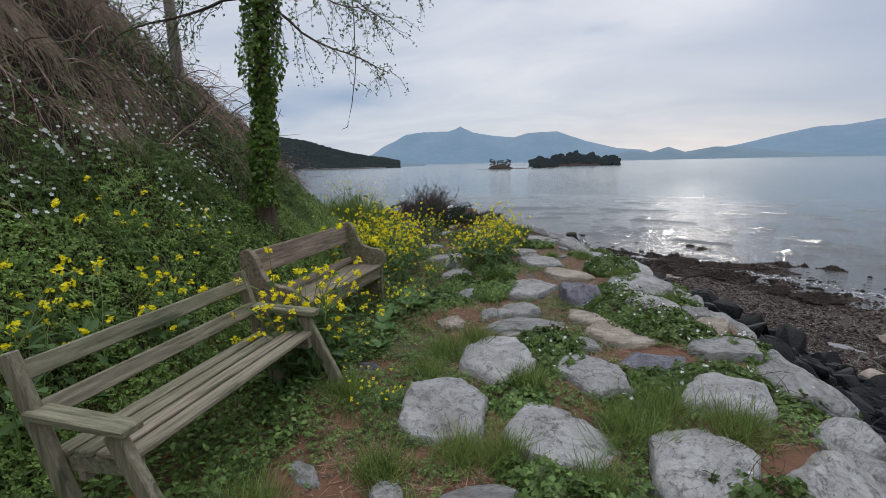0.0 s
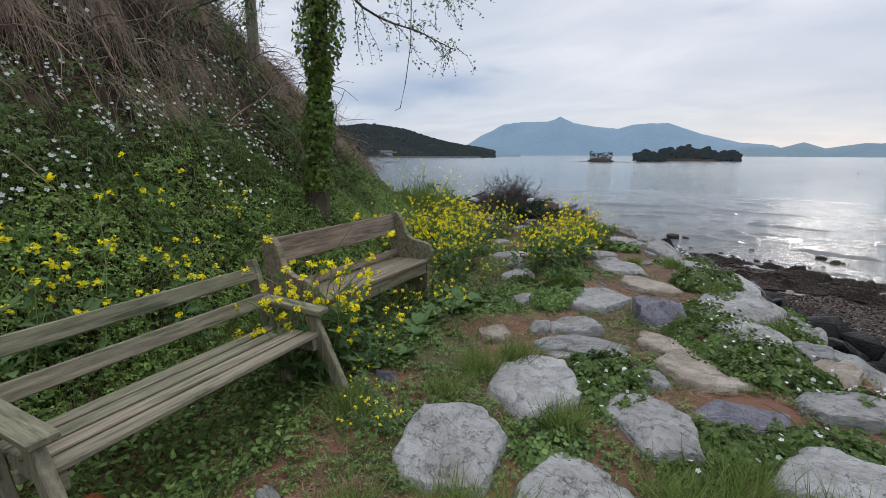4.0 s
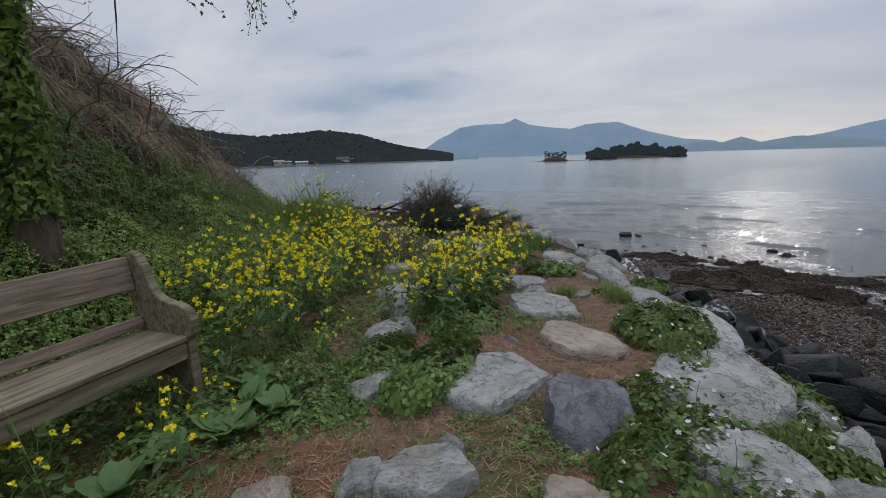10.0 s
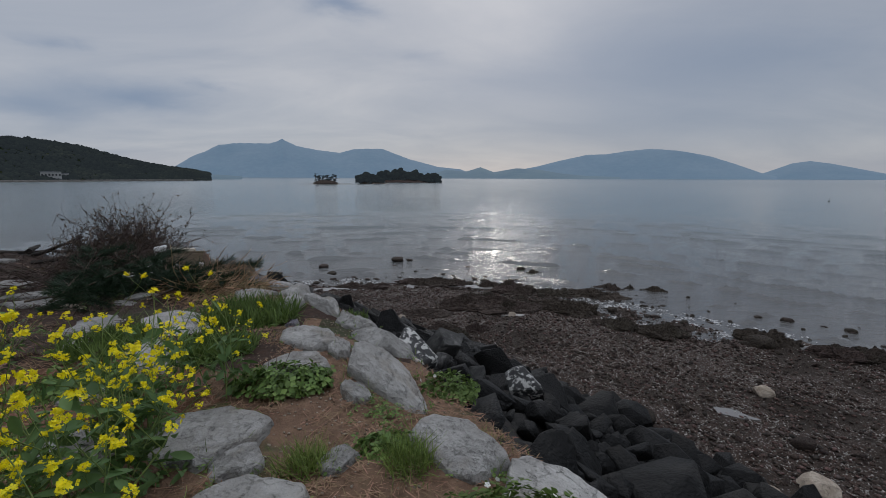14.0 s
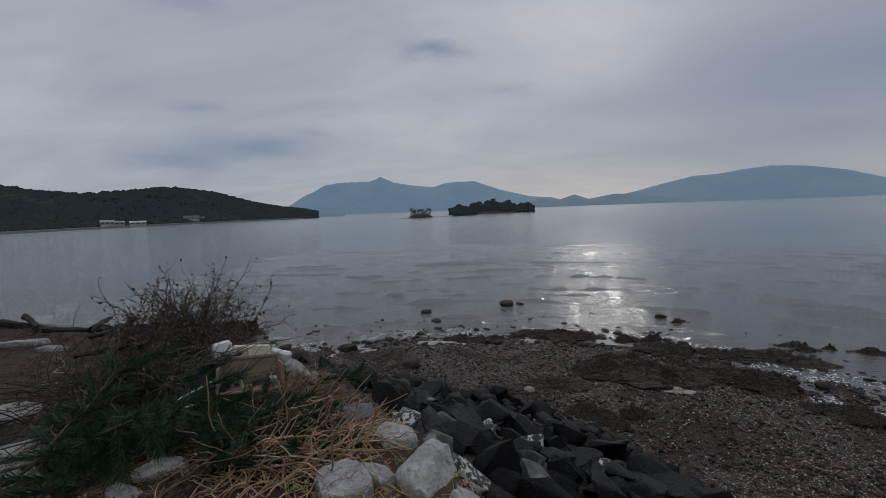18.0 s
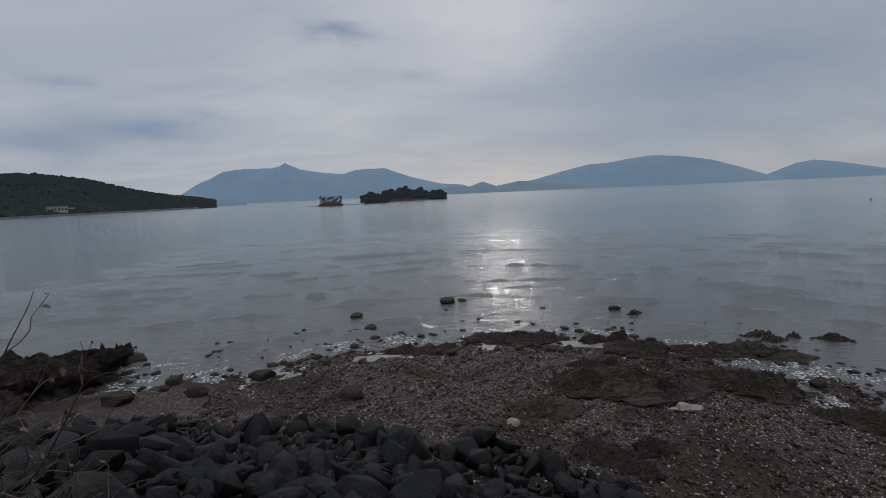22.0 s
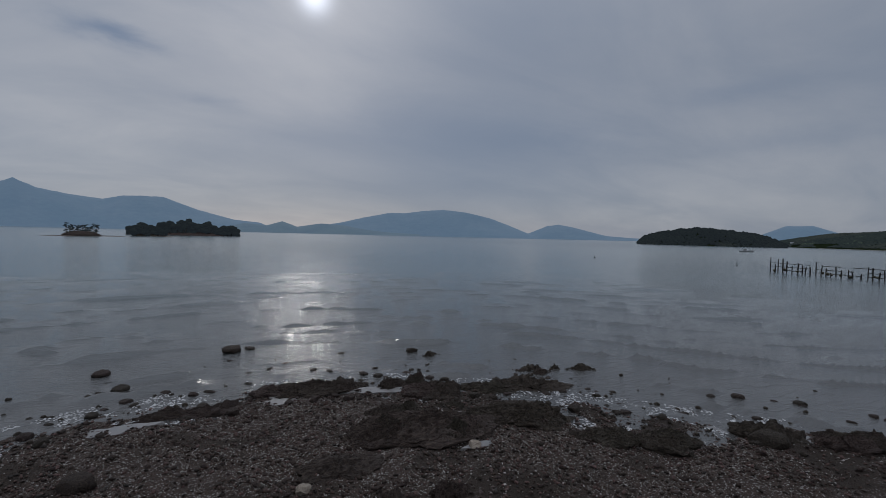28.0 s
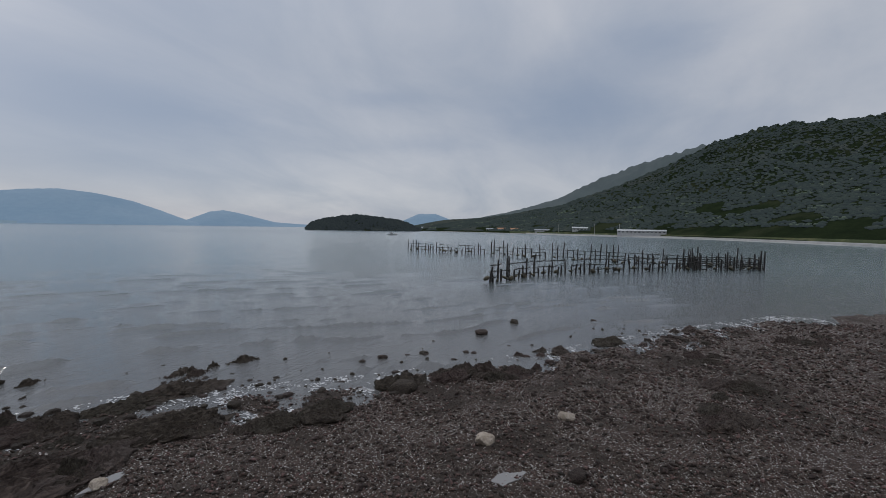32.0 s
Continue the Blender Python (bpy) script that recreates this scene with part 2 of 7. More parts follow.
def shingle_material():
    """Coarse wet shingle: a cell for each pebble, with shell chips and muddy patches."""
    m = bpy.data.materials.new("wet_shingle")
    m.use_nodes = True
    k = Nodes(m.node_tree)
    co = k.add("ShaderNodeTexCoord").outputs["Object"]
    warp = k.add("ShaderNodeVectorMath", (0, co), operation="ADD")
    k.tree.links.new(k.add("ShaderNodeTexNoise", ("Vector", co), Scale=9.0).outputs["Color"], warp.inputs[1])
    cells = k.add("ShaderNodeTexVoronoi", ("Vector", warp.outputs[0]), Scale=17.0)
    small = k.add("ShaderNodeTexVoronoi", ("Vector", co), Scale=48.0)
    tone = k.add("ShaderNodeSeparateColor", ("Color", cells.outputs["Color"]))
    tone2 = k.add("ShaderNodeSeparateColor", ("Color", small.outputs["Color"]))
    stony = k.mix(tone.outputs[0], (0.027, 0.018, 0.014), (0.150, 0.103, 0.082))
    stony = k.mix(k.math("MULTIPLY", tone2.outputs[0], 0.5), stony, (0.052, 0.040, 0.031))
    chip = k.ramp(tone2.outputs[1], 0.90, 0.91)
    stony = k.mix(chip, stony, (0.44, 0.42, 0.38))
    mud = k.ramp(k.noise(co, 0.36, 5.0, 0.6, 0.5), 0.50, 0.60)
    colour = k.mix(mud, stony, k.mix(k.noise(co, 30.0), (0.032, 0.023, 0.017), (0.072, 0.053, 0.040)))
    high = k.math("ADD", k.math("MULTIPLY", cells.outputs["Distance"], -0.9), k.math("MULTIPLY", small.outputs["Distance"], -0.35))
    high = k.math("ADD", high, k.math("MULTIPLY", k.noise(co, 6.0, 6.0, 0.65), 0.8))
    relief = k.add("ShaderNodeBump", ("Height", high), Strength=1.0, Distance=0.05)
    bsdf = k.add("ShaderNodeBsdfPrincipled", ("Base Color", colour), ("Normal", relief.outputs[0]), Roughness=0.8)
    bsdf.inputs["Specular IOR Level"].default_value = 0.22
    k.add("ShaderNodeOutputMaterial", ("Surface", bsdf.outputs[0]))
    return m


def slab_material(name, low, high, dark, vein, vein_cut=0.03, warm=(0.20, 0.16, 0.11)):
    """Weathered quarry stone: mottled, cracked, stained, with a rough broken face."""
    m = bpy.data.materials.new(name)
    m.use_nodes = True
    k = Nodes(m.node_tree)
    co = k.add("ShaderNodeTexCoord").outputs["Object"]
    rnd = k.add("ShaderNodeObjectInfo").outputs["Random"]
    shift = k.add("ShaderNodeVectorMath", (0, co), operation="ADD")
    k.tree.links.new(k.math("MULTIPLY", rnd, 40.0), shift.inputs[1])
    co = shift.outputs[0]
    broad, mid, grain = k.noise(co, 2.2, 6.0, 0.62, 0.4), k.noise(co, 9.0, 6.0, 0.65), k.noise(co, 55.0, 4.0, 0.65)
    warp = k.add("ShaderNodeVectorMath", (0, co), operation="ADD")
    k.tree.links.new(k.add("ShaderNodeTexNoise", ("Vector", co), Scale=2.2, Detail=6.0, Roughness=0.7).outputs["Color"], warp.inputs[1])
    cracks = k.add("ShaderNodeTexVoronoi", ("Vector", k.scaled(warp.outputs[0], (1.0, 2.2, 1.4))), feature="DISTANCE_TO_EDGE", Scale=2.1).outputs["Distance"]
    line = k.ramp(cracks, 0.0, vein_cut)
    colour = k.mix(k.ramp(broad, 0.38, 0.62), low, high)
    colour = k.mix(k.ramp(mid, 0.50, 0.72), colour, dark)
    colour = k.mix(k.math("MULTIPLY", k.ramp(k.noise(co, 1.3, 4.0, 0.6), 0.56, 0.70), 0.45), colour, warm)
    colour = k.mix(k.math("MULTIPLY", k.math("MULTIPLY", k.math("SUBTRACT", 1.0, line), k.ramp(mid, 0.42, 0.58)), 0.6), colour, vein)
    colour = k.mix(k.ramp(grain, 0.30, 0.70), k.mix(1.0, colour, (0.84, 0.84, 0.84), "MULTIPLY"), colour)
    shade = k.add("ShaderNodeHueSaturation", ("Color", colour))
    k.tree.links.new(k.math("ADD", k.math("MULTIPLY", rnd, 0.35), 0.82), shade.inputs["Value"])
    high_ = k.math("ADD", k.math("ADD", broad, k.math("MULTIPLY", mid, 0.5)), k.math("ADD", k.math("MULTIPLY", grain, 0.06), k.math("MULTIPLY", line, 0.20)))
    relief = k.add("ShaderNodeBump", ("Height", high_), Strength=1.0, Distance=0.045)
    bsdf = k.add("ShaderNodeBsdfPrincipled", ("Base Color", shade.outputs[0]), ("Normal", relief.outputs[0]), Roughness=0.9)
    bsdf.inputs["Specular IOR Level"].default_value = 0.3
    k.add("ShaderNodeOutputMaterial", ("Surface", bsdf.outputs[0]))
    return m


M = {
    "turf": surface("mossy_turf", (0.060, 0.070, 0.025), (0.12, 0.105, 0.045), 9, 0.95, 1.0, 110, (0.185, 0.092, 0.055), 1.5, (0.455, 0.52), 0.025),
    "point": surface("dark_needle_soil", (0.028, 0.017, 0.012), (0.065, 0.036, 0.024), 9, 0.95, 1.0, 90, (0.05, 0.055, 0.025), 1.2, (0.55, 0.66), 0.03),
    "needle": surface("needle_strewn_soil", (0.115, 0.068, 0.044), (0.225, 0.138, 0.088), 14, 0.95, 1.0, 120, (0.06, 0.065, 0.028), 1.5, (0.58, 0.68), 0.02),
    "drift": surface("dark_driftwood", (0.014, 0.012, 0.010), (0.04, 0.033, 0.027), 6, 0.9, 0.8, 40, stretch=(1, 1, 1)),
    "withered": foliage("withered_leaf", (0.045, 0.03, 0.02), (0.12, 0.08, 0.05), 0.2, 0.3),
    "bank": surface("bank_earth", (0.018, 0.015, 0.009), (0.045, 0.034, 0.020), 5, 0.95, 1.0, 70, (0.085, 0.050, 0.032), 1.3, (0.5, 0.65), 0.05),
    "shingle": shingle_material(),
    "rubble": surface("dark_rubble", (0.010, 0.010, 0.010), (0.028, 0.026, 0.024), 8, 0.7, 1.0, 60, (0.06, 0.045, 0.035), 1.0, (0.52, 0.66), 0.04, gloss=0.2),
    "slab": slab_material("pale_limestone", (0.262, 0.252, 0.235), (0.372, 0.361, 0.340), (0.212, 0.203, 0.188), (0.11, 0.100, 0.088), 0.022),
    "slab_tan": slab_material("tan_sandstone", (0.265, 0.215, 0.165), (0.41, 0.35, 0.28), (0.195, 0.16, 0.125), (0.11, 0.095, 0.075), 0.008),
    "slab_dark": slab_material("blue_grey_slate", (0.135, 0.128, 0.150), (0.245, 0.232, 0.262), (0.085, 0.08, 0.098), (0.46, 0.44, 0.42), 0.07, (0.36, 0.34, 0.32)),
    "boulder": surface("wet_black_basalt", (0.005, 0.005, 0.005), (0.016, 0.0155, 0.015), 5, 0.50, 1.0, 40, (0.040, 0.037, 0.034), 1.5, (0.58, 0.74), 0.04, objectwise=0.4, gloss=0.14),
    "grey_boulder": surface("dull_grey_boulder", (0.03, 0.03, 0.03), (0.11, 0.107, 0.10), 4, 0.8, 0.9, 40, (0.20, 0.195, 0.185), 3.0, (0.54, 0.64), 0.03, objectwise=0.4),
    "cobble": surface("grey_beach_cobble", (0.032, 0.024, 0.020), (0.100, 0.078, 0.066), 12, 0.85, 0.5, 60, island=0.6),
    "lichen": surface("lichen_rock", (0.03, 0.03, 0.03), (0.06, 0.06, 0.06), 5, 0.7, 0.8, 40, (0.5, 0.49, 0.46), 9.0, (0.50, 0.55), 0.02),
    "outcrop": surface("dark_layered_outcrop", (0.018, 0.0135, 0.0105), (0.066, 0.050, 0.038), 30, 0.85, 1.0, 160, (0.05, 0.040, 0.032), 9.0, (0.55, 0.68), 0.12, gloss=0.2),
    "reef": surface("weedy_reef_rock", (0.024, 0.017, 0.0125), (0.092, 0.068, 0.052), 16, 0.82, 1.0, 120, (0.072, 0.056, 0.046), 3.0, (0.54, 0.66), 0.09, objectwise=0.15, gloss=0.25),
    "pebble": surface("beach_pebble", (0.028, 0.018, 0.014), (0.118, 0.079, 0.062), 30, 0.8, 0.2, 120, island=0.7, gloss=0.25),
    "shell": surface("oyster_shell", (0.33, 0.295, 0.265), (0.47, 0.43, 0.39), 30, 0.6, 0.2, 120, island=0.3),
    "wood": surface("weathered_teak", (0.150, 0.131, 0.085), (0.330, 0.293, 0.203), 3, 0.85, 0.8, 25, (0.095, 0.10, 0.055), 2.0, (0.54, 0.68), 0.006, stretch=(1.2, 14, 14), objectwise=0.12),
    "wood_up": surface("weathered_teak_post", (0.150, 0.131, 0.085), (0.330, 0.293, 0.203), 3, 0.85, 0.8, 25, (0.095, 0.10, 0.055), 2.0, (0.54, 0.68), 0.006, stretch=(14, 14, 1.4), objectwise=0.12),
    "wood_arm": surface("weathered_teak_arm", (0.150, 0.131, 0.085), (0.330, 0.293, 0.203), 3, 0.85, 0.8, 25, (0.095, 0.10, 0.055), 2.0, (0.54, 0.68), 0.006, stretch=(14, 1.2, 14), objectwise=0.12),
    "wood_b": surface("lichened_oak", (0.145, 0.112, 0.075), (0.325, 0.268, 0.188), 3, 0.88, 0.8, 22, (0.10, 0.10, 0.05), 2.2, (0.52, 0.66), 0.006, stretch=(1.0, 12, 12), objectwise=0.1),
    "crate": surface("raw_pine_board", (0.20, 0.148, 0.105), (0.34, 0.262, 0.195), 3, 0.8, 0.4, 30, (0.14, 0.09, 0.05), 5.0, (0.6, 0.68), 0.004, stretch=(1.0, 12, 12), objectwise=0.1),
    "foam": surface("old_styrofoam", (0.62, 0.62, 0.60), (0.74, 0.74, 0.72), 6, 0.8, 0.4, 90, (0.45, 0.42, 0.36), 3, (0.56, 0.72), 0.006),
    "foam_yellow": surface("yellowed_foam", (0.50, 0.43, 0.34), (0.60, 0.53, 0.43), 6, 0.8, 0.4, 90, (0.42, 0.34, 0.22), 3, (0.56, 0.72), 0.006),
    "bark": surface("tree_bark", (0.07, 0.052, 0.038), (0.15, 0.115, 0.085), 9, 0.92, 1.0, 50, (0.10, 0.10, 0.08), 2, (0.55, 0.7), 0.03, stretch=(2.5, 2.5, 0.6)),
    "bark_pale": surface("pale_bark", (0.19, 0.16, 0.13), (0.33, 0.29, 0.24), 9, 0.9, 0.7, 50, (0.12, 0.10, 0.08), 2, (0.5, 0.65), 0.02, stretch=(2.5, 2.5, 0.6)),
    "twig": surface("dark_twig", (0.07, 0.047, 0.036), (0.16, 0.11, 0.085), 12, 0.9, 0.3, 60, island=0.3),
    "twig_dark": surface("dead_dark_twig", (0.050, 0.036, 0.030), (0.12, 0.088, 0.072), 12, 0.9, 0.3, 60, island=0.3),
    "vine": surface("dead_vine", (0.17, 0.115, 0.078), (0.42, 0.32, 0.235), 8, 0.9, 0.3, 60, island=0.45),
    "straw": surface("dry_straw", (0.20, 0.125, 0.066), (0.48, 0.33, 0.19), 8, 0.8, 0.2, 60, island=0.35),
    "needles_dry": surface("dry_needles", (0.17, 0.095, 0.055), (0.36, 0.235, 0.145), 8, 0.85, 0.2, 60, island=0.35),
    "ivy": foliage("ivy_leaf", (0.06, 0.115, 0.022), (0.19, 0.29, 0.05), 0.35, 0.35, 0.42),
    "bramble": foliage("bramble_leaf", (0.055, 0.100, 0.025), (0.16, 0.225, 0.06), 0.4, 0.35),
    "cover": foliage("ground_cover_leaf", (0.060, 0.112, 0.028), (0.175, 0.255, 0.066), 0.28, 0.45),
    "bank_leaf": foliage("bank_creeper_leaf", (0.080, 0.150, 0.032), (0.255, 0.360, 0.085), 0.30, 0.45),
    "grass": foliage("grass_blade", (0.09, 0.145, 0.032), (0.24, 0.30, 0.08), 0.32, 0.38),
    "rape_leaf": foliage("rape_leaf", (0.065, 0.125, 0.04), (0.14, 0.22, 0.075), 0.35, 0.25),
    "stem": foliage("green_stem", (0.14, 0.21, 0.06), (0.26, 0.33, 0.11), 0.3, 0.2),
    "petal": foliage("yellow_petal", (0.88, 0.74, 0.01), (0.97, 0.88, 0.03), 0.4, 0.12),
    "white_petal": foliage("white_petal", (0.62, 0.63, 0.60), (0.78, 0.78, 0.75), 0.35, 0.1),
    "pine": foliage("pine_needle", (0.010, 0.026, 0.013), (0.026, 0.050, 0.020), 0.12, 0.3),
    "water": water_material(),
}

# ---- the lie of the land ----
EDGE = ((4.2, -30), (3.5, -6), (3.3, 0), (3.10, 3), (3.02, 4.2), (2.78, 5.4), (2.56, 6.4), (2.28, 7.3), (1.86, 8.3), (1.46, 9.25), (1.06, 9.95), (0.66, 10.55), (0.24, 11.15), (-0.25, 11.75), (-0.85, 12.4), (-1.6, 13.0), (-2.7, 13.5), (-4.2, 13.9), (-6.5, 14.7), (-9, 14.7), (-13, 12.5), (-18, 7), (-26, -6), (-40, -40))
SHORE = ((75, -60), (35.5, -4.3), (29.4, 2.3), (22.3, 9.1), (15.9, 14), (11.6, 18.0), (9.3, 21), (7, 23.7), (4.2, 25.4), (0.8, 26.0), (-2.5, 25.5), (-5.6, 24.1), (-9.5, 24.2), (-16, 23.5), (-24, 16), (-36, -2), (-60, -40))
FOOT_Y = (-30, -6, -2, 1, 3, 5, 6.5, 8, 10, 12, 15)
FOOT_X = (-0.5, -0.75, -0.9, -1.02, -1.22, -1.45, -1.85, -2.5, -3.9, -6.0, -10)
RISE_S = (0, 0.3, 0.6, 1.0, 1.3, 1.6, 2.0, 2.6, 3.4, 5.0, 9.0, 30)
RISE_Z = (0, 0.26, 0.62, 1.05, 1.35, 1.72, 2.25, 3.1, 3.9, 5.2, 7.0, 9.0)
FADE_Y = (-30, 4.0, 5.5, 7.0, 9.0, 11.0, 13.5)
FADE = (1.0, 1.0, 0.92, 0.72, 0.45, 0.2, 0.0)


def beside(line, x, y):
    """Distance from a line of points, positive on its right hand."""
    best = np.full(x.shape, 1e9)
    sign = np.ones(x.shape)
    for (ax, ay), (bx, by) in zip(line[:-1], line[1:]):
        dx, dy = bx - ax, by - ay
        u = np.clip(((x - ax) * dx + (y - ay) * dy) / (dx * dx + dy * dy), 0, 1)
        d = np.hypot(x - ax - u * dx, y - ay - u * dy)
        side = np.where(dx * (y - ay) - dy * (x - ax) < 0, 1.0, -1.0)
        near = d < best - 1e-6
        sign = np.where(near, side, sign)
        best = np.where(near, d, best)
    return best * sign


def waves2(x, y, size, seed):
    """A cheap smooth random surface between -1 and 1."""
    r = np.random.RandomState(seed)
    total = np.zeros(np.shape(x))
    for i in range(7):
        a, p = r.uniform(0, 6.283), r.uniform(0, 6.283)
        f = r.uniform(0.7, 1.9) * 6.283 / size
        total = total + np.sin(f * (np.cos(a) * x + np.sin(a) * y) + p + 0.8 * np.sin(0.6 * f * (np.sin(a) * x - np.cos(a) * y)))
    return total / 4.0


def land(x, y):
    """Height of the ground, its distance past the terrace's edge, and the rise of the bank."""
    x, y = np.asarray(x, float), np.asarray(y, float)
    past, wet = beside(EDGE, x, y), beside(SHORE, x, y)
    beach = np.where(wet < 0, np.minimum(SEA - 0.042 * wet, -2.75), np.maximum(SEA - 0.06 * wet, -7.0))
    beach = beach + 0.045 * waves2(x, y, 2.3, 5) + 0.02 * waves2(x, y, 0.6, 6) + 0.05 * waves2(x, y, 7.0, 7)
    s = np.interp(y, FOOT_Y, FOOT_X) - x
    bank = np.interp(s, RISE_S, RISE_Z) * np.interp(y, FADE_Y, FADE)
    bank = bank + np.clip(s, 0, 1.5) * (0.10 * waves2(x, y, 1.1, 8) + 0.12 * waves2(x, y, 2.7, 9)) * np.clip(bank, 0, 1)
    top = np.where(past < 0, bank + 0.025 * waves2(x, y, 1.4, 10) + 0.012 * waves2(x, y, 0.35, 11), np.interp(past, (0, 0.35, 4.6, 6.4, 9), (-0.1, -0.35, -2.6, -3.05, -4.5)) + 0.08 * waves2(x, y, 0.8, 12))
    top = np.where((past > -0.5) & (past < 0), top + 0.15 * (past + 0.5) * -1.0, top - np.where(past >= 0, 0.075, 0.0))
    return np.maximum(beach, top), past, bank


def height(x, y):
    return float(land(np.array([x]), np.array([y]))[0][0])


def mesh_object(name, verts, faces, material, smooth=False, parent=None):
    data = bpy.data.meshes.new(name)
    data.from_pydata([tuple(v) for v in verts], [], [tuple(f) for f in faces])
    for m in material if isinstance(material, (list, tuple)) else [material]:
        data.materials.append(m)
    if smooth:
        data.polygons.foreach_set("use_smooth", [True] * len(data.polygons))
    ob = new(name, data)
    if parent:
        ob.parent = parent
    return ob


def fast_mesh(name, verts, faces, material, smooth=False):
    """A mesh from arrays: verts (n, 3), faces (m, k) all of one size."""
    data = bpy.data.meshes.new(name)
    verts, faces = np.asarray(verts, np.float32), np.asarray(faces, np.int32)
    k = faces.shape[1]
    data.vertices.add(len(verts))
    data.vertices.foreach_set("co", verts.ravel())
    data.loops.add(faces.size)
    data.loops.foreach_set("vertex_index", faces.ravel())
    data.polygons.add(len(faces))
    data.polygons.foreach_set("loop_start", np.arange(0, faces.size, k, dtype=np.int32))
    data.polygons.foreach_set("loop_total", np.full(len(faces), k, np.int32))
    if smooth:
        data.polygons.foreach_set("use_smooth", np.ones(len(faces), bool))
    for m in material if isinstance(material, (list, tuple)) else [material]:
        data.materials.append(m)
    data.update(calc_edges=True)
    return data


def part(name, bm, material, parent, label=""):
    data = bpy.data.meshes.new(name)
    bm.to_mesh(data)
    bm.free()
    data.materials.append(material)
    ob = new(name, data)
    ob.parent = parent
    if label:
        ob["label"] = label
    return ob


def thing(name, at, label, category, group="", turn=0.0, tilt=(0, 0), kind=""):
    ob = new(name)
    ob.matrix_world = pose(*at, tilt[0], tilt[1], turn)
    return tagged(ob, label, category, group, kind)


def spread(lo, hi, fine_lo, fine_hi, step, mid, mid_reach, far=1.22):
    """Coordinates that are dense in the middle and wide apart far out."""
    c = list(np.arange(fine_lo, fine_hi, step))
    for sgn, start, end in ((1, fine_hi, hi), (-1, fine_lo, lo)):
        p, d, out = start, mid, []
        while (end - p) * sgn > 0:
            out.append(p)
            if abs(p - start) > mid_reach:
                d *= far
            p += d * sgn
        out.append(end)
        c = c + out if sgn > 0 else out[::-1] + c
    return np.unique(np.round(np.array(c), 4))


gx = spread(-260, 300, -4.2, 3.9, 0.08, 0.22, 14)
gy = spread(-260, 90, -1.0, 13.6, 0.08, 0.22, 14)
X, Y = np.meshgrid(gx, gy)
Z, PAST, BANK = land(X, Y)
nx, ny = len(gx), len(gy)
idx = np.arange(nx * ny).reshape(ny, nx)
quads = np.stack([idx[:-1, :-1], idx[:-1, 1:], idx[1:, 1:], idx[1:, :-1]], -1).reshape(-1, 4)
data = fast_mesh("ground", np.stack([X.ravel(), Y.ravel(), Z.ravel()], -1), quads, [M["turf"], M["bank"], M["rubble"], M["shingle"], M["point"], M["needle"]], True)
zone = np.where(PAST < 0, np.where(BANK > 0.25, 1, np.where(Y + 0.7 * waves2(X, Y, 1.6, 13) - 0.25 * X > 8.9, 4, np.where((Y + 0.8 * waves2(X, Y, 1.5, 14) > 4.9) & (X + 0.5 * waves2(X, Y, 1.2, 15) > 0.05), 5, 0))), np.where(Z > -2.7, 2, 3))[:-1, :-1].ravel()
data.polygons.foreach_set("material_index", zone.astype(np.int32))
tagged(new("ground", data), "grassy terrace, dark rubble slope and brown shingle beach in one sheet", "ground", kind="structure")

# the sea: small short-crested waves run in along the shore
wx = spread(-4400, 4400, -28, 46, 0.26, 0.6, 18, 1.35)
wy = spread(-4400, 4400, 6, 78, 0.095, 0.5, 18, 1.35)
WX, WY = np.meshgrid(wx, wy)
off = np.clip(beside(SHORE, WX, WY), -2, 90)
reach_along = 30.0 * np.arctan2(WX + 0.5, WY - 9.0)
swing = off + 0.8 * waves2(reach_along * 0.5, off, 12.0, 41) + 0.18 * waves2(reach_along * 0.5, off, 3.5, 42)
lift = np.zeros(WX.shape)
for length, seed, push in ((2.9, 43, 0.8), (4.3, 47, 1.0)):
    ridge_line = np.exp(18.0 * (np.cos(6.2832 * swing / length + seed) - 1.0))
    short = np.clip(waves2(reach_along * 0.5, off * 0.9, 4.0, seed) + 0.5 * waves2(reach_along * 0.8, off, 1.6, seed + 1) + 0.05, 0, 0.9)
    lift += push * ridge_line * short
lift *= np.interp(off, (-1, 0.4, 2, 8, 18, 32, 52), (0.0, 0.08, 0.20, 0.21, 0.17, 0.11, 0.0))
lift *= np.clip((46 - WX) / 6, 0, 1) * np.clip((WX + 28) / 6, 0, 1) * np.clip((WY - 6) / 3, 0, 1) * np.clip((78 - WY) / 8, 0, 1)
k, q = len(wx), len(wy)
ii = np.arange(k * q).reshape(q, k)
sq = np.stack([ii[:-1, :-1], ii[:-1, 1:], ii[1:, 1:], ii[1:, :-1]], -1).reshape(-1, 4)
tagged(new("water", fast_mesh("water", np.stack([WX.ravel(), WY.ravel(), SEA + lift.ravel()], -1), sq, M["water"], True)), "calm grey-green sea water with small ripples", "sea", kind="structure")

# ---- distance ----
VIEW = (-0.5, 11.0, 1.65)


RANGES = {}


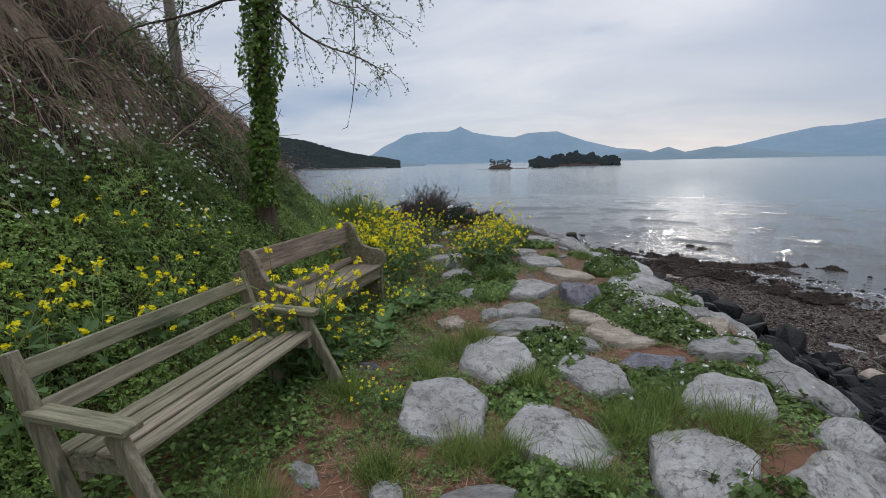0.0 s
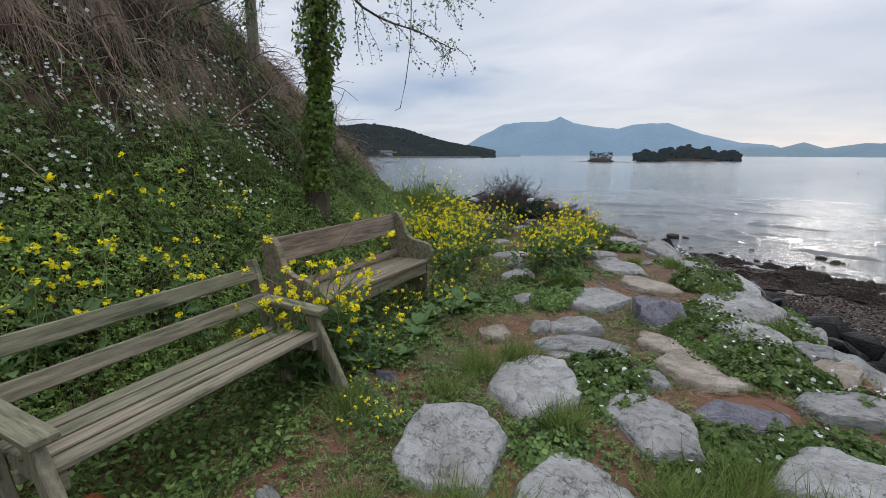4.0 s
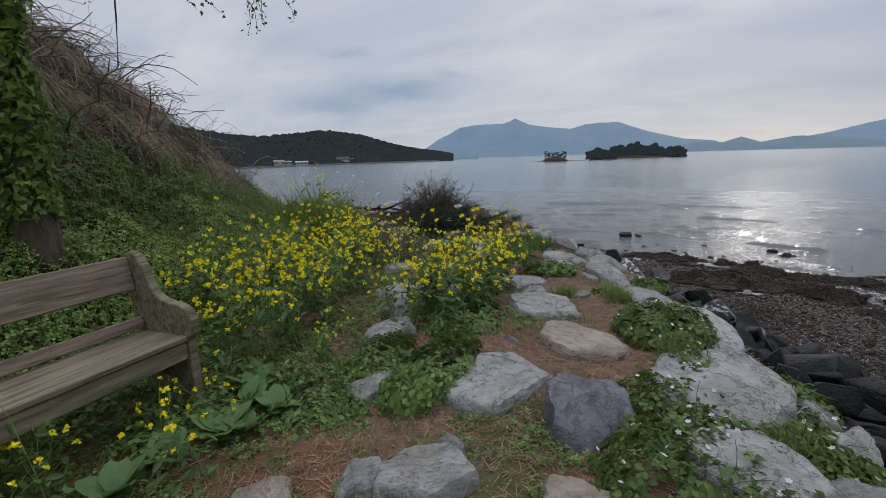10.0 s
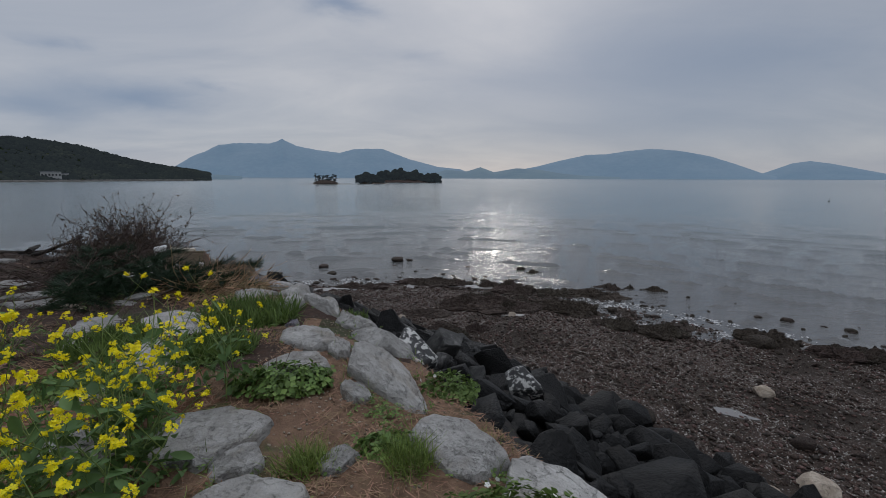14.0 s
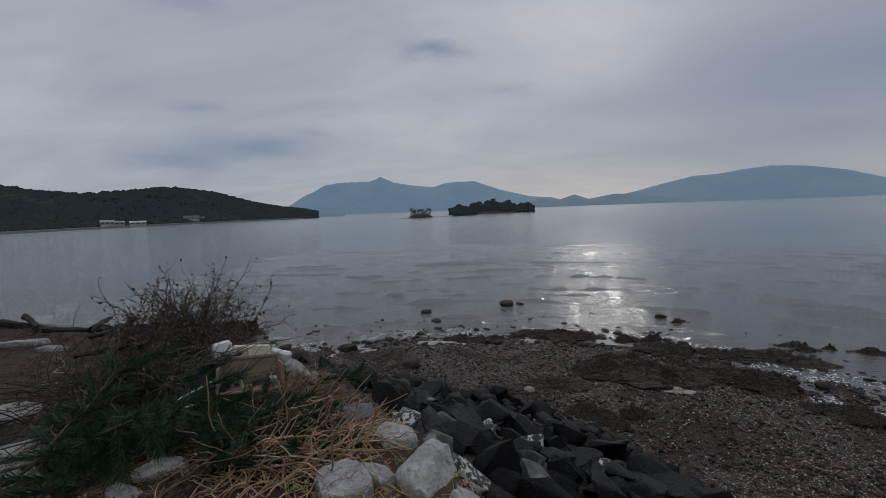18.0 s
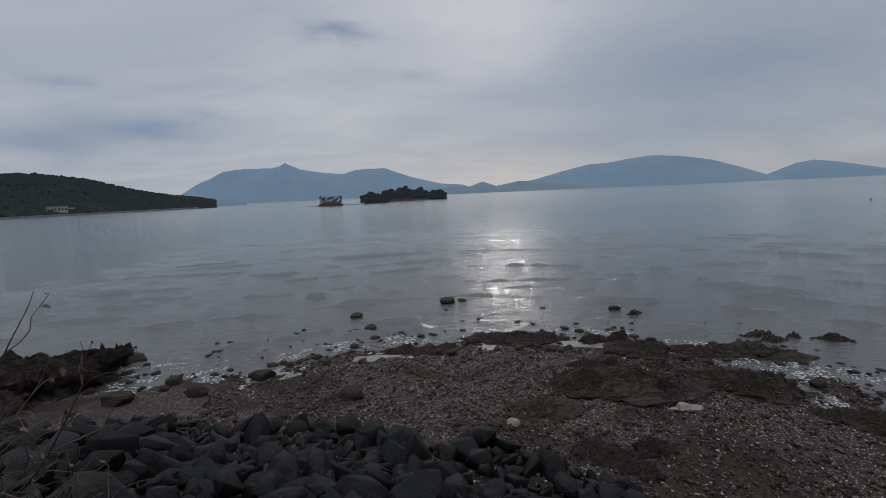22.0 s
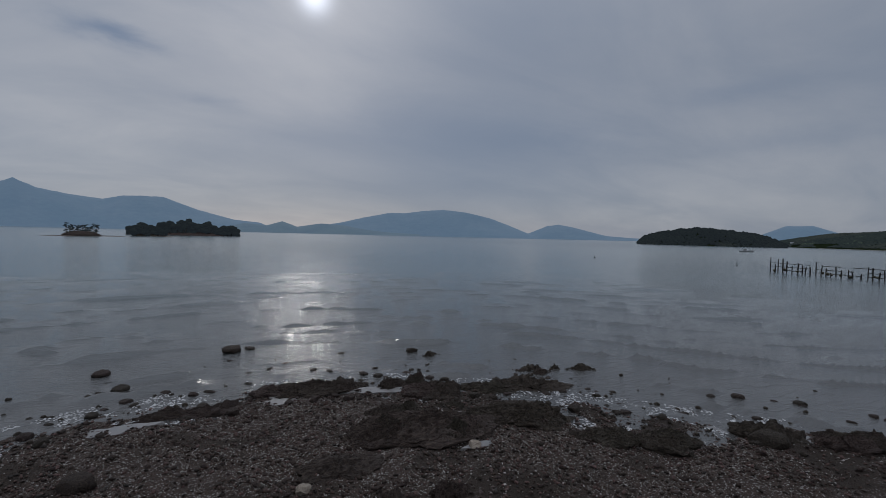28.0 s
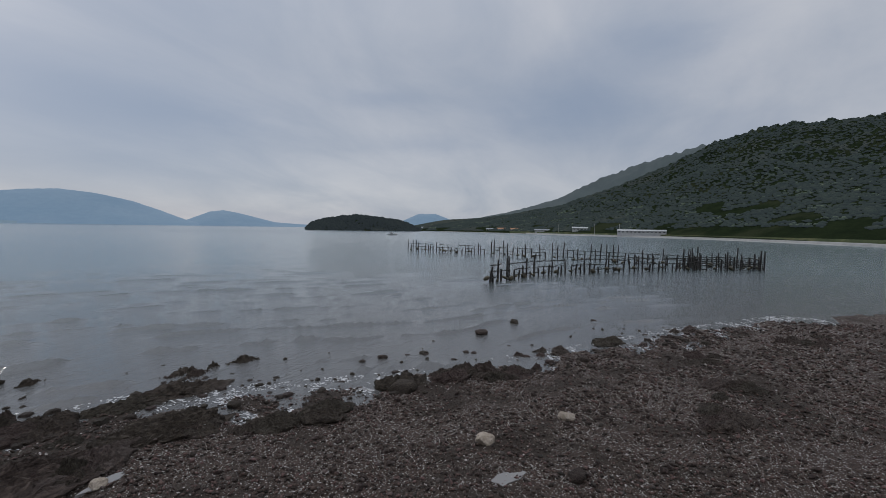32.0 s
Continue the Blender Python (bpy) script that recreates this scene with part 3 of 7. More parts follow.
def ridge(name, profile, reach, near, material, label, rough=0.03, step=0.12, rows=7, seed=3, kind="structure", category="mountains", key=""):
    """A range of hills: its skyline given as bearing and elevation in degrees, seen from the point of the terrace.
    near: how far off its foot lies, as pairs of bearing and metres, or one number."""
    rough = rough * (0.2 if category == "mountains" else 1.0)
    az = np.arange(profile[0][0], profile[-1][0] + 1e-6, step)
    el = np.interp(az, [p[0] for p in profile], [p[1] for p in profile])
    foot = np.interp(az, [p[0] for p in near], [p[1] for p in near]) if isinstance(near, tuple) else np.full(az.shape, float(near))
    a, grid = np.radians(az), []
    for j in range(rows + 2):
        u = min(j / rows, 1.0)
        d = foot + (reach - foot) * u + (reach * 0.15 if j > rows else 0)
        top = VIEW[2] + d * np.tan(np.radians(el))
        lift = math.sin(u * math.pi / 2) ** 0.9 if j <= rows else 0.3
        px, py = VIEW[0] + d * np.sin(a), VIEW[1] + d * np.cos(a)
        fold = 1.0 + (0.10 * waves2(px, py, reach * 0.16, seed) + 0.05 * waves2(px, py, reach * 0.05, seed + 1)) * math.sin(u * math.pi) + rough * waves2(px, py, reach * 0.02, seed + 2)
        z = SEA - 1.0 + (top - SEA + 1.0) * lift * fold
        grid.append(np.stack([px, py, z], -1))
    m = len(az)
    ii = np.arange(m * (rows + 2)).reshape(rows + 2, m)
    q = np.stack([ii[:-1, :-1], ii[:-1, 1:], ii[1:, 1:], ii[1:, :-1]], -1).reshape(-1, 4)
    if key:
        RANGES[key] = np.array(grid[:-1])
    ob = new(name, fast_mesh(name, np.concatenate(grid), q, material, True))
    return tagged(ob, label, category, kind=kind)


# air haze over the far ranges, put in as blue emission
far_haze = surface("far_range_haze", (0.05, 0.075, 0.06), (0.08, 0.10, 0.08), 0.004, 1.0, 0.0, 0.03, glow=(0.125, 0.200, 0.335, 0.60))
mid_haze = surface("nearer_range_haze", (0.05, 0.07, 0.055), (0.08, 0.10, 0.07), 0.006, 1.0, 0.0, 0.04, glow=(0.10, 0.16, 0.26, 0.6))
wooded = surface("wooded_slope", (0.010, 0.015, 0.008), (0.019, 0.026, 0.012), 0.05, 1.0, 0.6, 0.4, (0.027, 0.032, 0.017), 0.016, (0.55, 0.63), 1.0, gloss=0.0)
# the canopies' bluish emission stands in for haze before the trees
spring_mat = surface("spring_canopy_hazed", (0.030, 0.042, 0.018), (0.058, 0.072, 0.030), 0.05, 1.0, 0.6, 0.6, island=0.35, glow=(0.016, 0.022, 0.026, 1.0))
canopy_mat = surface("far_canopy_hazed", (0.013, 0.018, 0.011), (0.023, 0.028, 0.016), 0.03, 1.0, 0.6, 0.6, (0.036, 0.036, 0.021), 0.010, (0.54, 0.64), 0.8, island=0.22, gloss=0.0, glow=(0.018, 0.024, 0.028, 1.0))

# nearer woods: the same painted haze, with a weaker glow
near_canopy = surface("dark_canopy_hazed", (0.006, 0.008, 0.006), (0.012, 0.015, 0.010), 0.03, 1.0, 0.6, 0.6, (0.022, 0.025, 0.015), 0.02, (0.56, 0.66), 0.8, island=0.25, gloss=0.0, glow=(0.014, 0.018, 0.022, 1.0))

PEAKS = ((-27, 0.5), (-25.6, 1.4), (-24.4, 2.19), (-21.6, 3.4), (-19.5, 3.8), (-16.3, 3.85), (-15.4, 4.1), (-14.9, 4.36), (-14.2, 4.05), (-13.3, 3.63), (-11, 3.21), (-8.3, 2.92), (-6.5, 3.39), (-3.1, 3.47), (0.2, 2.26), (3.8, 1.3), (6.7, 1.02), (8, 0.5), (10, 0.1))
ridge("backdrop", PEAKS, 3600, 2900, far_haze, "hazy blue mountain range across the bay")
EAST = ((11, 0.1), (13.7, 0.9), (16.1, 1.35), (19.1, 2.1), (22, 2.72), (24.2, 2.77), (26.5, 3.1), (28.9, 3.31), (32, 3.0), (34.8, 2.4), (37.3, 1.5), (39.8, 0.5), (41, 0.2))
ridge("backdrop", EAST, 3300, 2700, far_haze, "hazy blue mountain across the water", seed=5)
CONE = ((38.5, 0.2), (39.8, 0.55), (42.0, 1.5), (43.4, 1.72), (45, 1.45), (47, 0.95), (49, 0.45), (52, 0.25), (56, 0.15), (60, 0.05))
ridge("backdrop", CONE, 3900, 3400, far_haze, "small hazy blue hill on the horizon", seed=6)
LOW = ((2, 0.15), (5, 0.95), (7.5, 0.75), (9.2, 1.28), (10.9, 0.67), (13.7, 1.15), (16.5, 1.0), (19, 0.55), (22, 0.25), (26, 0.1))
ridge("backdrop", LOW, 2500, 2200, mid_haze, "low blue-green foothills along the far shore", seed=7)
ridge("backdrop", ((63.5, 0.3), (64.6, 0.99), (66.4, 1.81), (68.6, 1.85), (69.7, 1.44), (72, 0.6)), 3000, 2600, far_haze, "rounded blue hill far down the bay", seed=8)

WEST = ((-85, 7.0), (-72, 5.6), (-62, 4.6), (-56, 4.2), (-53.2, 3.85), (-51.3, 3.43), (-48.9, 2.98), (-45.9, 2.77), (-43.1, 3.01), (-40.5, 3.25), (-37.9, 3.35), (-34.5, 2.96), (-31.6, 2.01), (-29.5, 1.45), (-27.2, 1.0), (-24.6, 0.64), (-22.8, 0.25))
ridge("headland", WEST, 760, ((-85, 260), (-53, 370), (-40, 480), (-23, 610)), wooded, "dark wooded headland running down to the bay", 0.03, 0.1, 14, 11, category="headland", key="west")
ridge("headland", ((-23.6, 0.0), (-22.5, 0.22), (-21.5, 0.18), (-19.5, 0.02)), 900, 850, mid_haze, "low hazy spit beyond the wooded headland", 0.02, 0.1, 5, 12, category="headland")
NESS = ((52.5, -0.25), (53.2, 0.4), (54.8, 0.95), (57, 1.25), (58.3, 1.42), (60, 1.35), (61.8, 1.2), (63.5, 0.95), (64.7, 0.63), (65.7, 0.2), (66.5, -0.2))
ridge("headland", NESS, 735, 680, wooded, "small wooded headland at the mouth of the bay", 0.04, 0.1, 9, 13, category="headland", key="ness")
BACKHILL = ((72, 1.0), (78.3, 2.28), (83.8, 3.86), (90.2, 6.82), (95.5, 8.59), (99.6, 9.54), (106, 10.4), (125, 10.0), (150, 8), (180, 6), (215, 6))
# this hill's haze is a faint blue glow in its material
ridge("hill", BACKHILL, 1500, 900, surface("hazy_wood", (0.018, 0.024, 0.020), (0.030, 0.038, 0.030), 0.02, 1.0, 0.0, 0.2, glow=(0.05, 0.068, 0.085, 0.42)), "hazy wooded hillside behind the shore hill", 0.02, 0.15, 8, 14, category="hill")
HILL = ((66, 0.3), (69.7, 1.0), (74.7, 1.4), (78.3, 1.9), (80.4, 2.3), (84.4, 3.1), (90.9, 5.35), (96.7, 7.72), (100.4, 9.6), (103.5, 10.4), (106.7, 11.0), (110.1, 10.7), (113.5, 10.8), (125, 11.5), (145, 10), (170, 8), (200, 8), (230, 8), (275, 8))
ridge("hill", HILL, 950, ((66, 900), (72, 760), (84, 500), (96, 420), (105, 330), (114, 262), (140, 200), (275, 200)), wooded, "green and brown wooded hillside above the shore", 0.03, 0.15, 24, 15, category="hill", key="hill")

# ---- shapes ----
def board(bm, size, m, bevel=0.006):
    """A sawn board with softened edges, centred at the pose m."""
    made = bmesh.ops.create_cube(bm, size=1.0, matrix=m @ Matrix.Diagonal((*size, 1)))
    if bevel:
        edges = list({e for v in made["verts"] for e in v.link_edges})
        bmesh.ops.bevel(bm, geom=edges, offset=bevel, segments=1, affect="EDGES")
    return bm


def beam(a, b, width, thick, roll=0.0, bevel=0.006):
    """A board from point a to point b."""
    a, b = Vector(a), Vector(b)
    q = (b - a).to_track_quat("X", "Z").to_matrix().to_4x4()
    m = Matrix.Translation((a + b) / 2) @ q @ pose(0, 0, 0, roll, 0, 0)
    return board(bmesh.new(), ((b - a).length, width, thick), m, bevel)


def tube(points, radii, sides=6):
    """Verts and quads of a tapering round limb through the points."""
    pts = np.asarray(points, float)
    verts, faces = [], []
    for i, p in enumerate(pts):
        d = pts[min(i + 1, len(pts) - 1)] - pts[max(i - 1, 0)]
        d = d / (np.linalg.norm(d) + 1e-9)
        a = np.cross(d, (0.31, 0.17, 0.93) if abs(d[2]) < 0.9 else (1, 0, 0))
        a /= np.linalg.norm(a) + 1e-9
        b = np.cross(d, a)
        for s in range(sides):
            w = 6.2832 * s / sides
            verts.append(p + radii[i] * (math.cos(w) * a + math.sin(w) * b))
    for i in range(len(pts) - 1):
        for s in range(sides):
            t = (s + 1) % sides
            faces.append((i * sides + s, i * sides + t, (i + 1) * sides + t, (i + 1) * sides + s))
    return verts, faces


class Heap:
    """Collects many small pieces that all have faces of one size."""

    def __init__(self):
        self.v, self.f, self.n = [], [], 0

    def put(self, verts, faces):
        self.v.append(np.asarray(verts, np.float32))
        self.f.append(np.asarray(faces, np.int32) + self.n)
        self.n += len(verts)

    def mesh(self, name, material, smooth=False):
        return fast_mesh(name, np.concatenate(self.v), np.concatenate(self.f), material, smooth)


def limb(rng, start, way, length, radius, bends=6, wander=0.25, droop=0.0, tip=0.25):
    p, d = np.array(start, float), np.array(way, float)
    d /= np.linalg.norm(d)
    pts, rad = [p.copy()], [radius]
    for i in range(bends):
        d = d + rng.normal(0, wander, 3) + np.array((0, 0, -droop))
        d /= np.linalg.norm(d)
        p = p + d * length / bends
        pts.append(p.copy())
        rad.append(radius * (1 - (1 - tip) * (i + 1) / bends))
    return pts, rad


def turned(rng, n, spin=True, lean=0.6, normals=None):
    """n random turns as matrices (n, 3, 3): mostly face up, or along the normals given."""
    up = np.tile((0.0, 0.0, 1.0), (n, 1)) if normals is None else np.array(normals, float)
    up = up + rng.normal(0, lean, (n, 3))
    up /= np.linalg.norm(up, axis=1, keepdims=True) + 1e-9
    ref = rng.normal(0, 1, (n, 3))
    x = np.cross(ref, up)
    x /= np.linalg.norm(x, axis=1, keepdims=True) + 1e-9
    y = np.cross(up, x)
    return np.stack([x, y, up], -1)


def strewn(name, shape, places, turns, sizes, material, smooth=False):
    """Many copies of one small shape (verts, faces) in a single mesh."""
    v, f = np.asarray(shape[0], float), np.asarray(shape[1], int)
    n = len(places)
    sizes = np.asarray(sizes, float)
    if sizes.ndim == 1:
        sizes = sizes[:, None]
    allv = np.einsum("nij,nkj->nki", turns, v[None] * sizes[:, None, :]) + np.asarray(places)[:, None, :]
    allf = f[None] + (np.arange(n) * len(v))[:, None, None]
    return fast_mesh(name, allv.reshape(-1, 3), allf.reshape(-1, f.shape[1]), material, smooth)


LEAF = (((0, 0, 0), (0.32, 0.42, 0.06), (0, 1, -0.06), (-0.32, 0.42, 0.06), (0, 0.45, -0.03)), ((0, 1, 4), (1, 2, 4), (2, 3, 4), (3, 0, 4)))
IVY = (((0, 0, 0), (0.5, -0.05, 0.05), (0.28, 0.4, 0), (0, 1, -0.1), (-0.28, 0.4, 0), (-0.5, -0.05, 0.05)), ((0, 1, 2), (0, 2, 3), (0, 3, 4), (0, 4, 5)))
BLADE = (((-0.5, 0, 0), (0.5, 0, 0), (0.3, 0.12, 0.6), (-0.3, 0.12, 0.6), (0, 0.42, 1.0)), ((0, 1, 2), (0, 2, 3), (3, 2, 4)))


def trefoil():
    v, f = [], []
    for i in range(3):
        a = 2.0944 * i
        c, s = math.cos(a), math.sin(a)
        base = len(v)
        for x, y, z in ((0, 0.02, 0), (0.36, 0.5, 0.08), (0, 0.95, -0.05), (-0.36, 0.5, 0.08)):
            v.append((c * x - s * y, s * x + c * y, z))
        f += [(base, base + 1, base + 2), (base, base + 2, base + 3)]
    return v, f


def flower(petals, width=0.55, cup=0.25):
    v, f = [(0, 0, 0)], []
    for i in range(petals):
        a = 6.2832 * i / petals
        c, s = math.cos(a), math.sin(a)
        b = len(v)
        for x, y, z in ((width * 0.5, 0.6, cup * 0.7), (0, 1.0, cup), (-width * 0.5, 0.6, cup * 0.7)):
            v.append((c * x - s * y, s * x + c * y, z))
        f += [(0, b, b + 1), (0, b + 1, b + 2)]
    return v, f


BROAD = (((0, 0, 0), (0.22, 0.22, 0.05), (0.34, 0.5, 0.06), (0.24, 0.8, 0.0), (0, 1, -0.08), (-0.24, 0.8, 0.0), (-0.34, 0.5, 0.06), (-0.22, 0.22, 0.05), (0, 0.5, -0.02)), ((0, 1, 8), (1, 2, 8), (2, 3, 8), (3, 4, 8), (4, 5, 8), (5, 6, 8), (6, 7, 8), (7, 0, 8)))
TREFOIL, ROSE, CROSS = trefoil(), flower(5, 0.75), flower(4, 0.95)


def stone_mesh(name, seed, material, flat=0.45, chunky=0.5, detail=3, cut=7, jag=0.05, rough=0.0):
    """A broken stone about one metre across: cut by random planes, then roughened."""
    r = random.Random(seed)
    bm = bmesh.new()
    bmesh.ops.create_icosphere(bm, subdivisions=detail, radius=0.62)
    planes = []
    for i in range(cut):
        d = Vector((r.gauss(0, 1), r.gauss(0, 1), r.gauss(0, 0.5 if cut < 12 else 0.9))).normalized()
        planes.append((d, r.uniform(0.34, 0.5) if cut < 12 else r.uniform(0.28, 0.44)))
    planes.append((Vector((r.gauss(0, 0.1), r.gauss(0, 0.1), 1)).normalized(), flat))
    off = Vector((r.uniform(-50, 50), r.uniform(-50, 50), r.uniform(-50, 50)))
    for v in bm.verts:
        for d, lim in planes:
            over = v.co.dot(d) - lim
            if over > 0:
                v.co -= d * over * (0.97 if d.z > 0.9 else 0.90)
        q = v.co.normalized()
        v.co += q * (jag * noise.noise(v.co * 2.6 + off) + jag * 0.55 * noise.noise(v.co * 6 + off) + jag * 0.35 * noise.noise(v.co * 13 + off))
        v.co.z += rough * (noise.noise(v.co * 9 + off) + 0.6 * noise.noise(v.co * 21 + off))
        v.co.z *= chunky * 2
    data = bpy.data.meshes.new(name)
    bm.to_mesh(data)
    bm.free()
    data.materials.append(material)
    data.polygons.foreach_set("use_smooth", [True] * len(data.polygons))
    data.set_sharp_from_angle(angle=radians(32))
    return data


def reef_mesh(name, seed, material, detail=5, fine=1.0, layered=0.0):
    """A craggy, pitted mound of reef rock about one metre across, its foot at z = 0."""
    bm = bmesh.new()
    bmesh.ops.create_icosphere(bm, subdivisions=detail, radius=0.5)
    off = Vector((seed * 3.7, seed * 1.9, seed * 5.3))
    for v in bm.verts:
        p = v.co.copy()
        q = Vector((p.x, p.y * 1.15, p.z)) * fine
        crag = 1.0 - 2.2 * abs(noise.noise(q * 5.0 + off))
        crag2 = 0.6 - 1.6 * abs(noise.noise(q * 11.0 + off * 2))
        pit = noise.noise(p * 24 * fine + off) + 0.6 * noise.noise(p * 48 * fine + off)
        lump = noise.noise(p * 2.6 + off) + 0.42 * crag + 0.26 * crag2 + 0.30 * pit
        wide = 1.0 + 0.45 * noise.noise(p * 2.2 + off * 2) + 0.22 * noise.noise(p * 6.0 + off) + 0.10 * noise.noise(p * 14.0 + off)
        v.co = Vector((p.x * wide, p.y * wide, max(p.z, -0.1) * (0.55 + 0.62 * lump) + 0.05 * lump + 0.03 * pit))
        if layered:
            bed = (v.co.z + 0.12 * p.x + 0.03 * noise.noise(p * 6 + off)) / layered
            v.co.z += layered * (0.5 - bed % 1.0) * 0.2
    data = bpy.data.meshes.new(name)
    bm.to_mesh(data)
    bm.free()
    data.materials.append(material)
    data.polygons.foreach_set("use_smooth", [True] * len(data.polygons))
    data.set_sharp_from_angle(angle=radians(60))
    return data


def boulder_mesh(name, seed, material, soft=2):
    """An angular quarry boulder about one metre across."""
    r = random.Random(seed)
    bm = bmesh.new()
    for i in range(12):
        d = Vector((r.gauss(0, 1), r.gauss(0, 1), r.gauss(0, 0.8))).normalized()
        bm.verts.new(Vector((d.x * 0.52, d.y * 0.46, d.z * 0.40)) * r.uniform(0.82, 1.1))
    hull = bmesh.ops.convex_hull(bm, input=list(bm.verts))
    bmesh.ops.delete(bm, geom=[v for v in bm.verts if not v.link_faces], context="VERTS")
    bmesh.ops.dissolve_limit(bm, angle_limit=radians(12), verts=bm.verts, edges=bm.edges)
    bmesh.ops.bevel(bm, geom=list(bm.edges), offset=0.016, segments=soft, affect="EDGES", profile=0.6)
    bmesh.ops.triangulate(bm, faces=bm.faces)
    data = bpy.data.meshes.new(name)
    bm.to_mesh(data)
    bm.free()
    data.materials.append(material)
    data.polygons.foreach_set("use_smooth", [True] * len(data.polygons))
    data.set_sharp_from_angle(angle=radians(28))
    return data


# ---- terrace stones ----
def slab_mesh(name, seed, material, rise=0.5, corners=7, rim=0.10, rough=0.035):
    """A quarry slab one metre across and one metre tall, its foot at z = -0.5: a broken polygon with a faceted top."""
    r = random.Random(seed)
    bend = sorted((k + r.uniform(-0.34, 0.34)) * 6.2832 / corners for k in range(corners))
    reach = [r.uniform(0.98, 1.22) for _ in bend]
    tips = [(0.52 * q * math.cos(a), 0.52 * q * math.sin(a)) for a, q in zip(bend, reach)]
    off = Vector((r.uniform(-50, 50), r.uniform(-50, 50), r.uniform(-50, 50)))
    planes = [(r.uniform(0.46, 0.52), r.gauss(0, 0.10), r.gauss(0, 0.10))] + [(r.uniform(0.50, 0.62), r.gauss(0, 0.55) * rise, r.gauss(0, 0.55) * rise) for _ in range(4)]

    def border(a):
        way = (math.cos(a), math.sin(a))
        far = 9.0
        for (ax, ay), (bx, by) in zip(tips, tips[1:] + tips[:1]):
            dx, dy = bx - ax, by - ay
            det = way[0] * dy - way[1] * dx
            if abs(det) > 1e-9:
                t = (ax * dy - ay * dx) / det
                u = (ax * way[1] - ay * way[0]) / det
                if t > 0 and -1e-6 <= u <= 1 + 1e-6:
                    far = min(far, t)
        return min(far, 0.7)

    n, rings = 56, (0.18, 0.36, 0.52, 0.66, 0.78, 0.87, 0.94, 1.0)
    top = lambda x, y: min(h + gx * x + gy * y for h, gx, gy in planes)
    verts, faces = [(0, 0, top(0, 0))], []
    for k in rings:
        for i in range(n):
            a = 6.2832 * i / n
            q = border(a) * (1 + 0.07 * noise.noise(Vector((math.cos(a) * 4, math.sin(a) * 4, 0)) + off) + 0.035 * noise.noise(Vector((math.cos(a) * 13, math.sin(a) * 13, 5)) + off))
            x, y = k * q * math.cos(a), k * q * math.sin(a)
            p = Vector((x, y, 0)) + off
            z = top(x, y) + rough * (1.2 * noise.noise(p * 3) + noise.noise(p * 8) + 0.5 * noise.noise(p * 21))
            z -= rim * max(0.0, (k - 0.90) / 0.10) ** 2 * (1.0 + 0.9 * noise.noise(p * 6))
            verts.append((x, y, z))
    for drop, grow in ((0.20, 1.01), (0.55, 1.05), (1.0, 1.02)):
        for i in range(n):
            x, y, z = verts[1 + (len(rings) - 1) * n + i]
            p = Vector((x, y, drop * 3)) + off
            g = grow + 0.09 * noise.noise(p * 5) + 0.04 * noise.noise(p * 14)
            verts.append((x * g, y * g, z + (-0.5 - z) * drop))
    for i in range(n):
        faces.append((0, 1 + i, 1 + (i + 1) % n))
    for k in range(len(rings) + 2):
        for i in range(n):
            j = (i + 1) % n
            faces.append((1 + k * n + i, 1 + (k + 1) * n + i, 1 + (k + 1) * n + j, 1 + k * n + j))
    data = bpy.data.meshes.new(name)
    data.from_pydata(verts, [], faces)
    data.materials.append(material)
    data.polygons.foreach_set("use_smooth", [True] * len(data.polygons))
    data.set_sharp_from_angle(angle=radians(38))
    return data


SLABS = {
    "slab": [slab_mesh("rock", 20 + i, M["slab"], 0.35, 6 + i % 3) for i in range(9)],
    "slab_tan": [slab_mesh("rock", 40 + i, M["slab_tan"], 0.25, 6 + i % 2) for i in range(4)],
    "slab_dark": [slab_mesh("rock", 60 + i, M["slab_dark"], 0.90, 5 + i % 2, 0.14, 0.05) for i in range(3)],
    "block": [slab_mesh("rock", 80 + i, M["slab"], 1.0, 5 + i % 3, 0.16, 0.05) for i in range(6)],
}
SAID = {"slab": "pale grey limestone slab set in the grassy terrace", "slab_tan": "flat tan sandstone slab among grass and dry needles", "slab_dark": "dark blue-grey slate rock with pale veins", "block": "pale angular limestone block edging the terrace"}
BASES = []


def rock(x, y, wide, deep, turn=0, kind="slab", proud=0.06, label=""):
    """A slab of the given size bedded in the ground, its top so far above it."""
    i = len(BASES)
    ob = new("rock", SLABS[kind][i % len(SLABS[kind])])
    tall = 2.0 * proud + 0.12
    r = random.Random(i)
    ob.matrix_world = pose(x, y, height(x, y) + proud - tall * 0.5, r.uniform(-3, 3), r.uniform(-3, 3), turn) @ Matrix.Diagonal((wide * 1.04, deep * 1.04, tall, 1))
    BASES.append((x, y, wide * 0.5, deep * 0.5, radians(turn)))
    return tagged(ob, label or SAID[kind], "rock", "stones of the terrace")


rock(0.58, 2.68, 0.52, 0.66, 21, proud=0.05)
rock(0.78, 3.54, 0.56, 0.8, 12, proud=0.09)
rock(1.3, 2.62, 0.52, 0.58, 42, proud=0.06)
rock(1.53, 3.38, 0.46, 0.62, 24, proud=0.07)
rock(2.34, 3.26, 0.5, 0.48, 21, proud=0.08)
rock(2.0, 3.85, 0.66, 0.42, 40, "slab_dark", 0.06)
rock(2.54, 4.18, 0.5, 0.42, 18, proud=0.08)
rock(0.06, 1.94, 0.11, 0.26, 54, proud=0.025)
rock(0.55, 1.88, 0.15, 0.15, 39, proud=0.03)
rock(2.55, 4.7, 0.58, 0.3, 58, "slab_tan", 0.08)
rock(2.88, 5.22, 0.34, 0.6, 24, "block", 0.12)
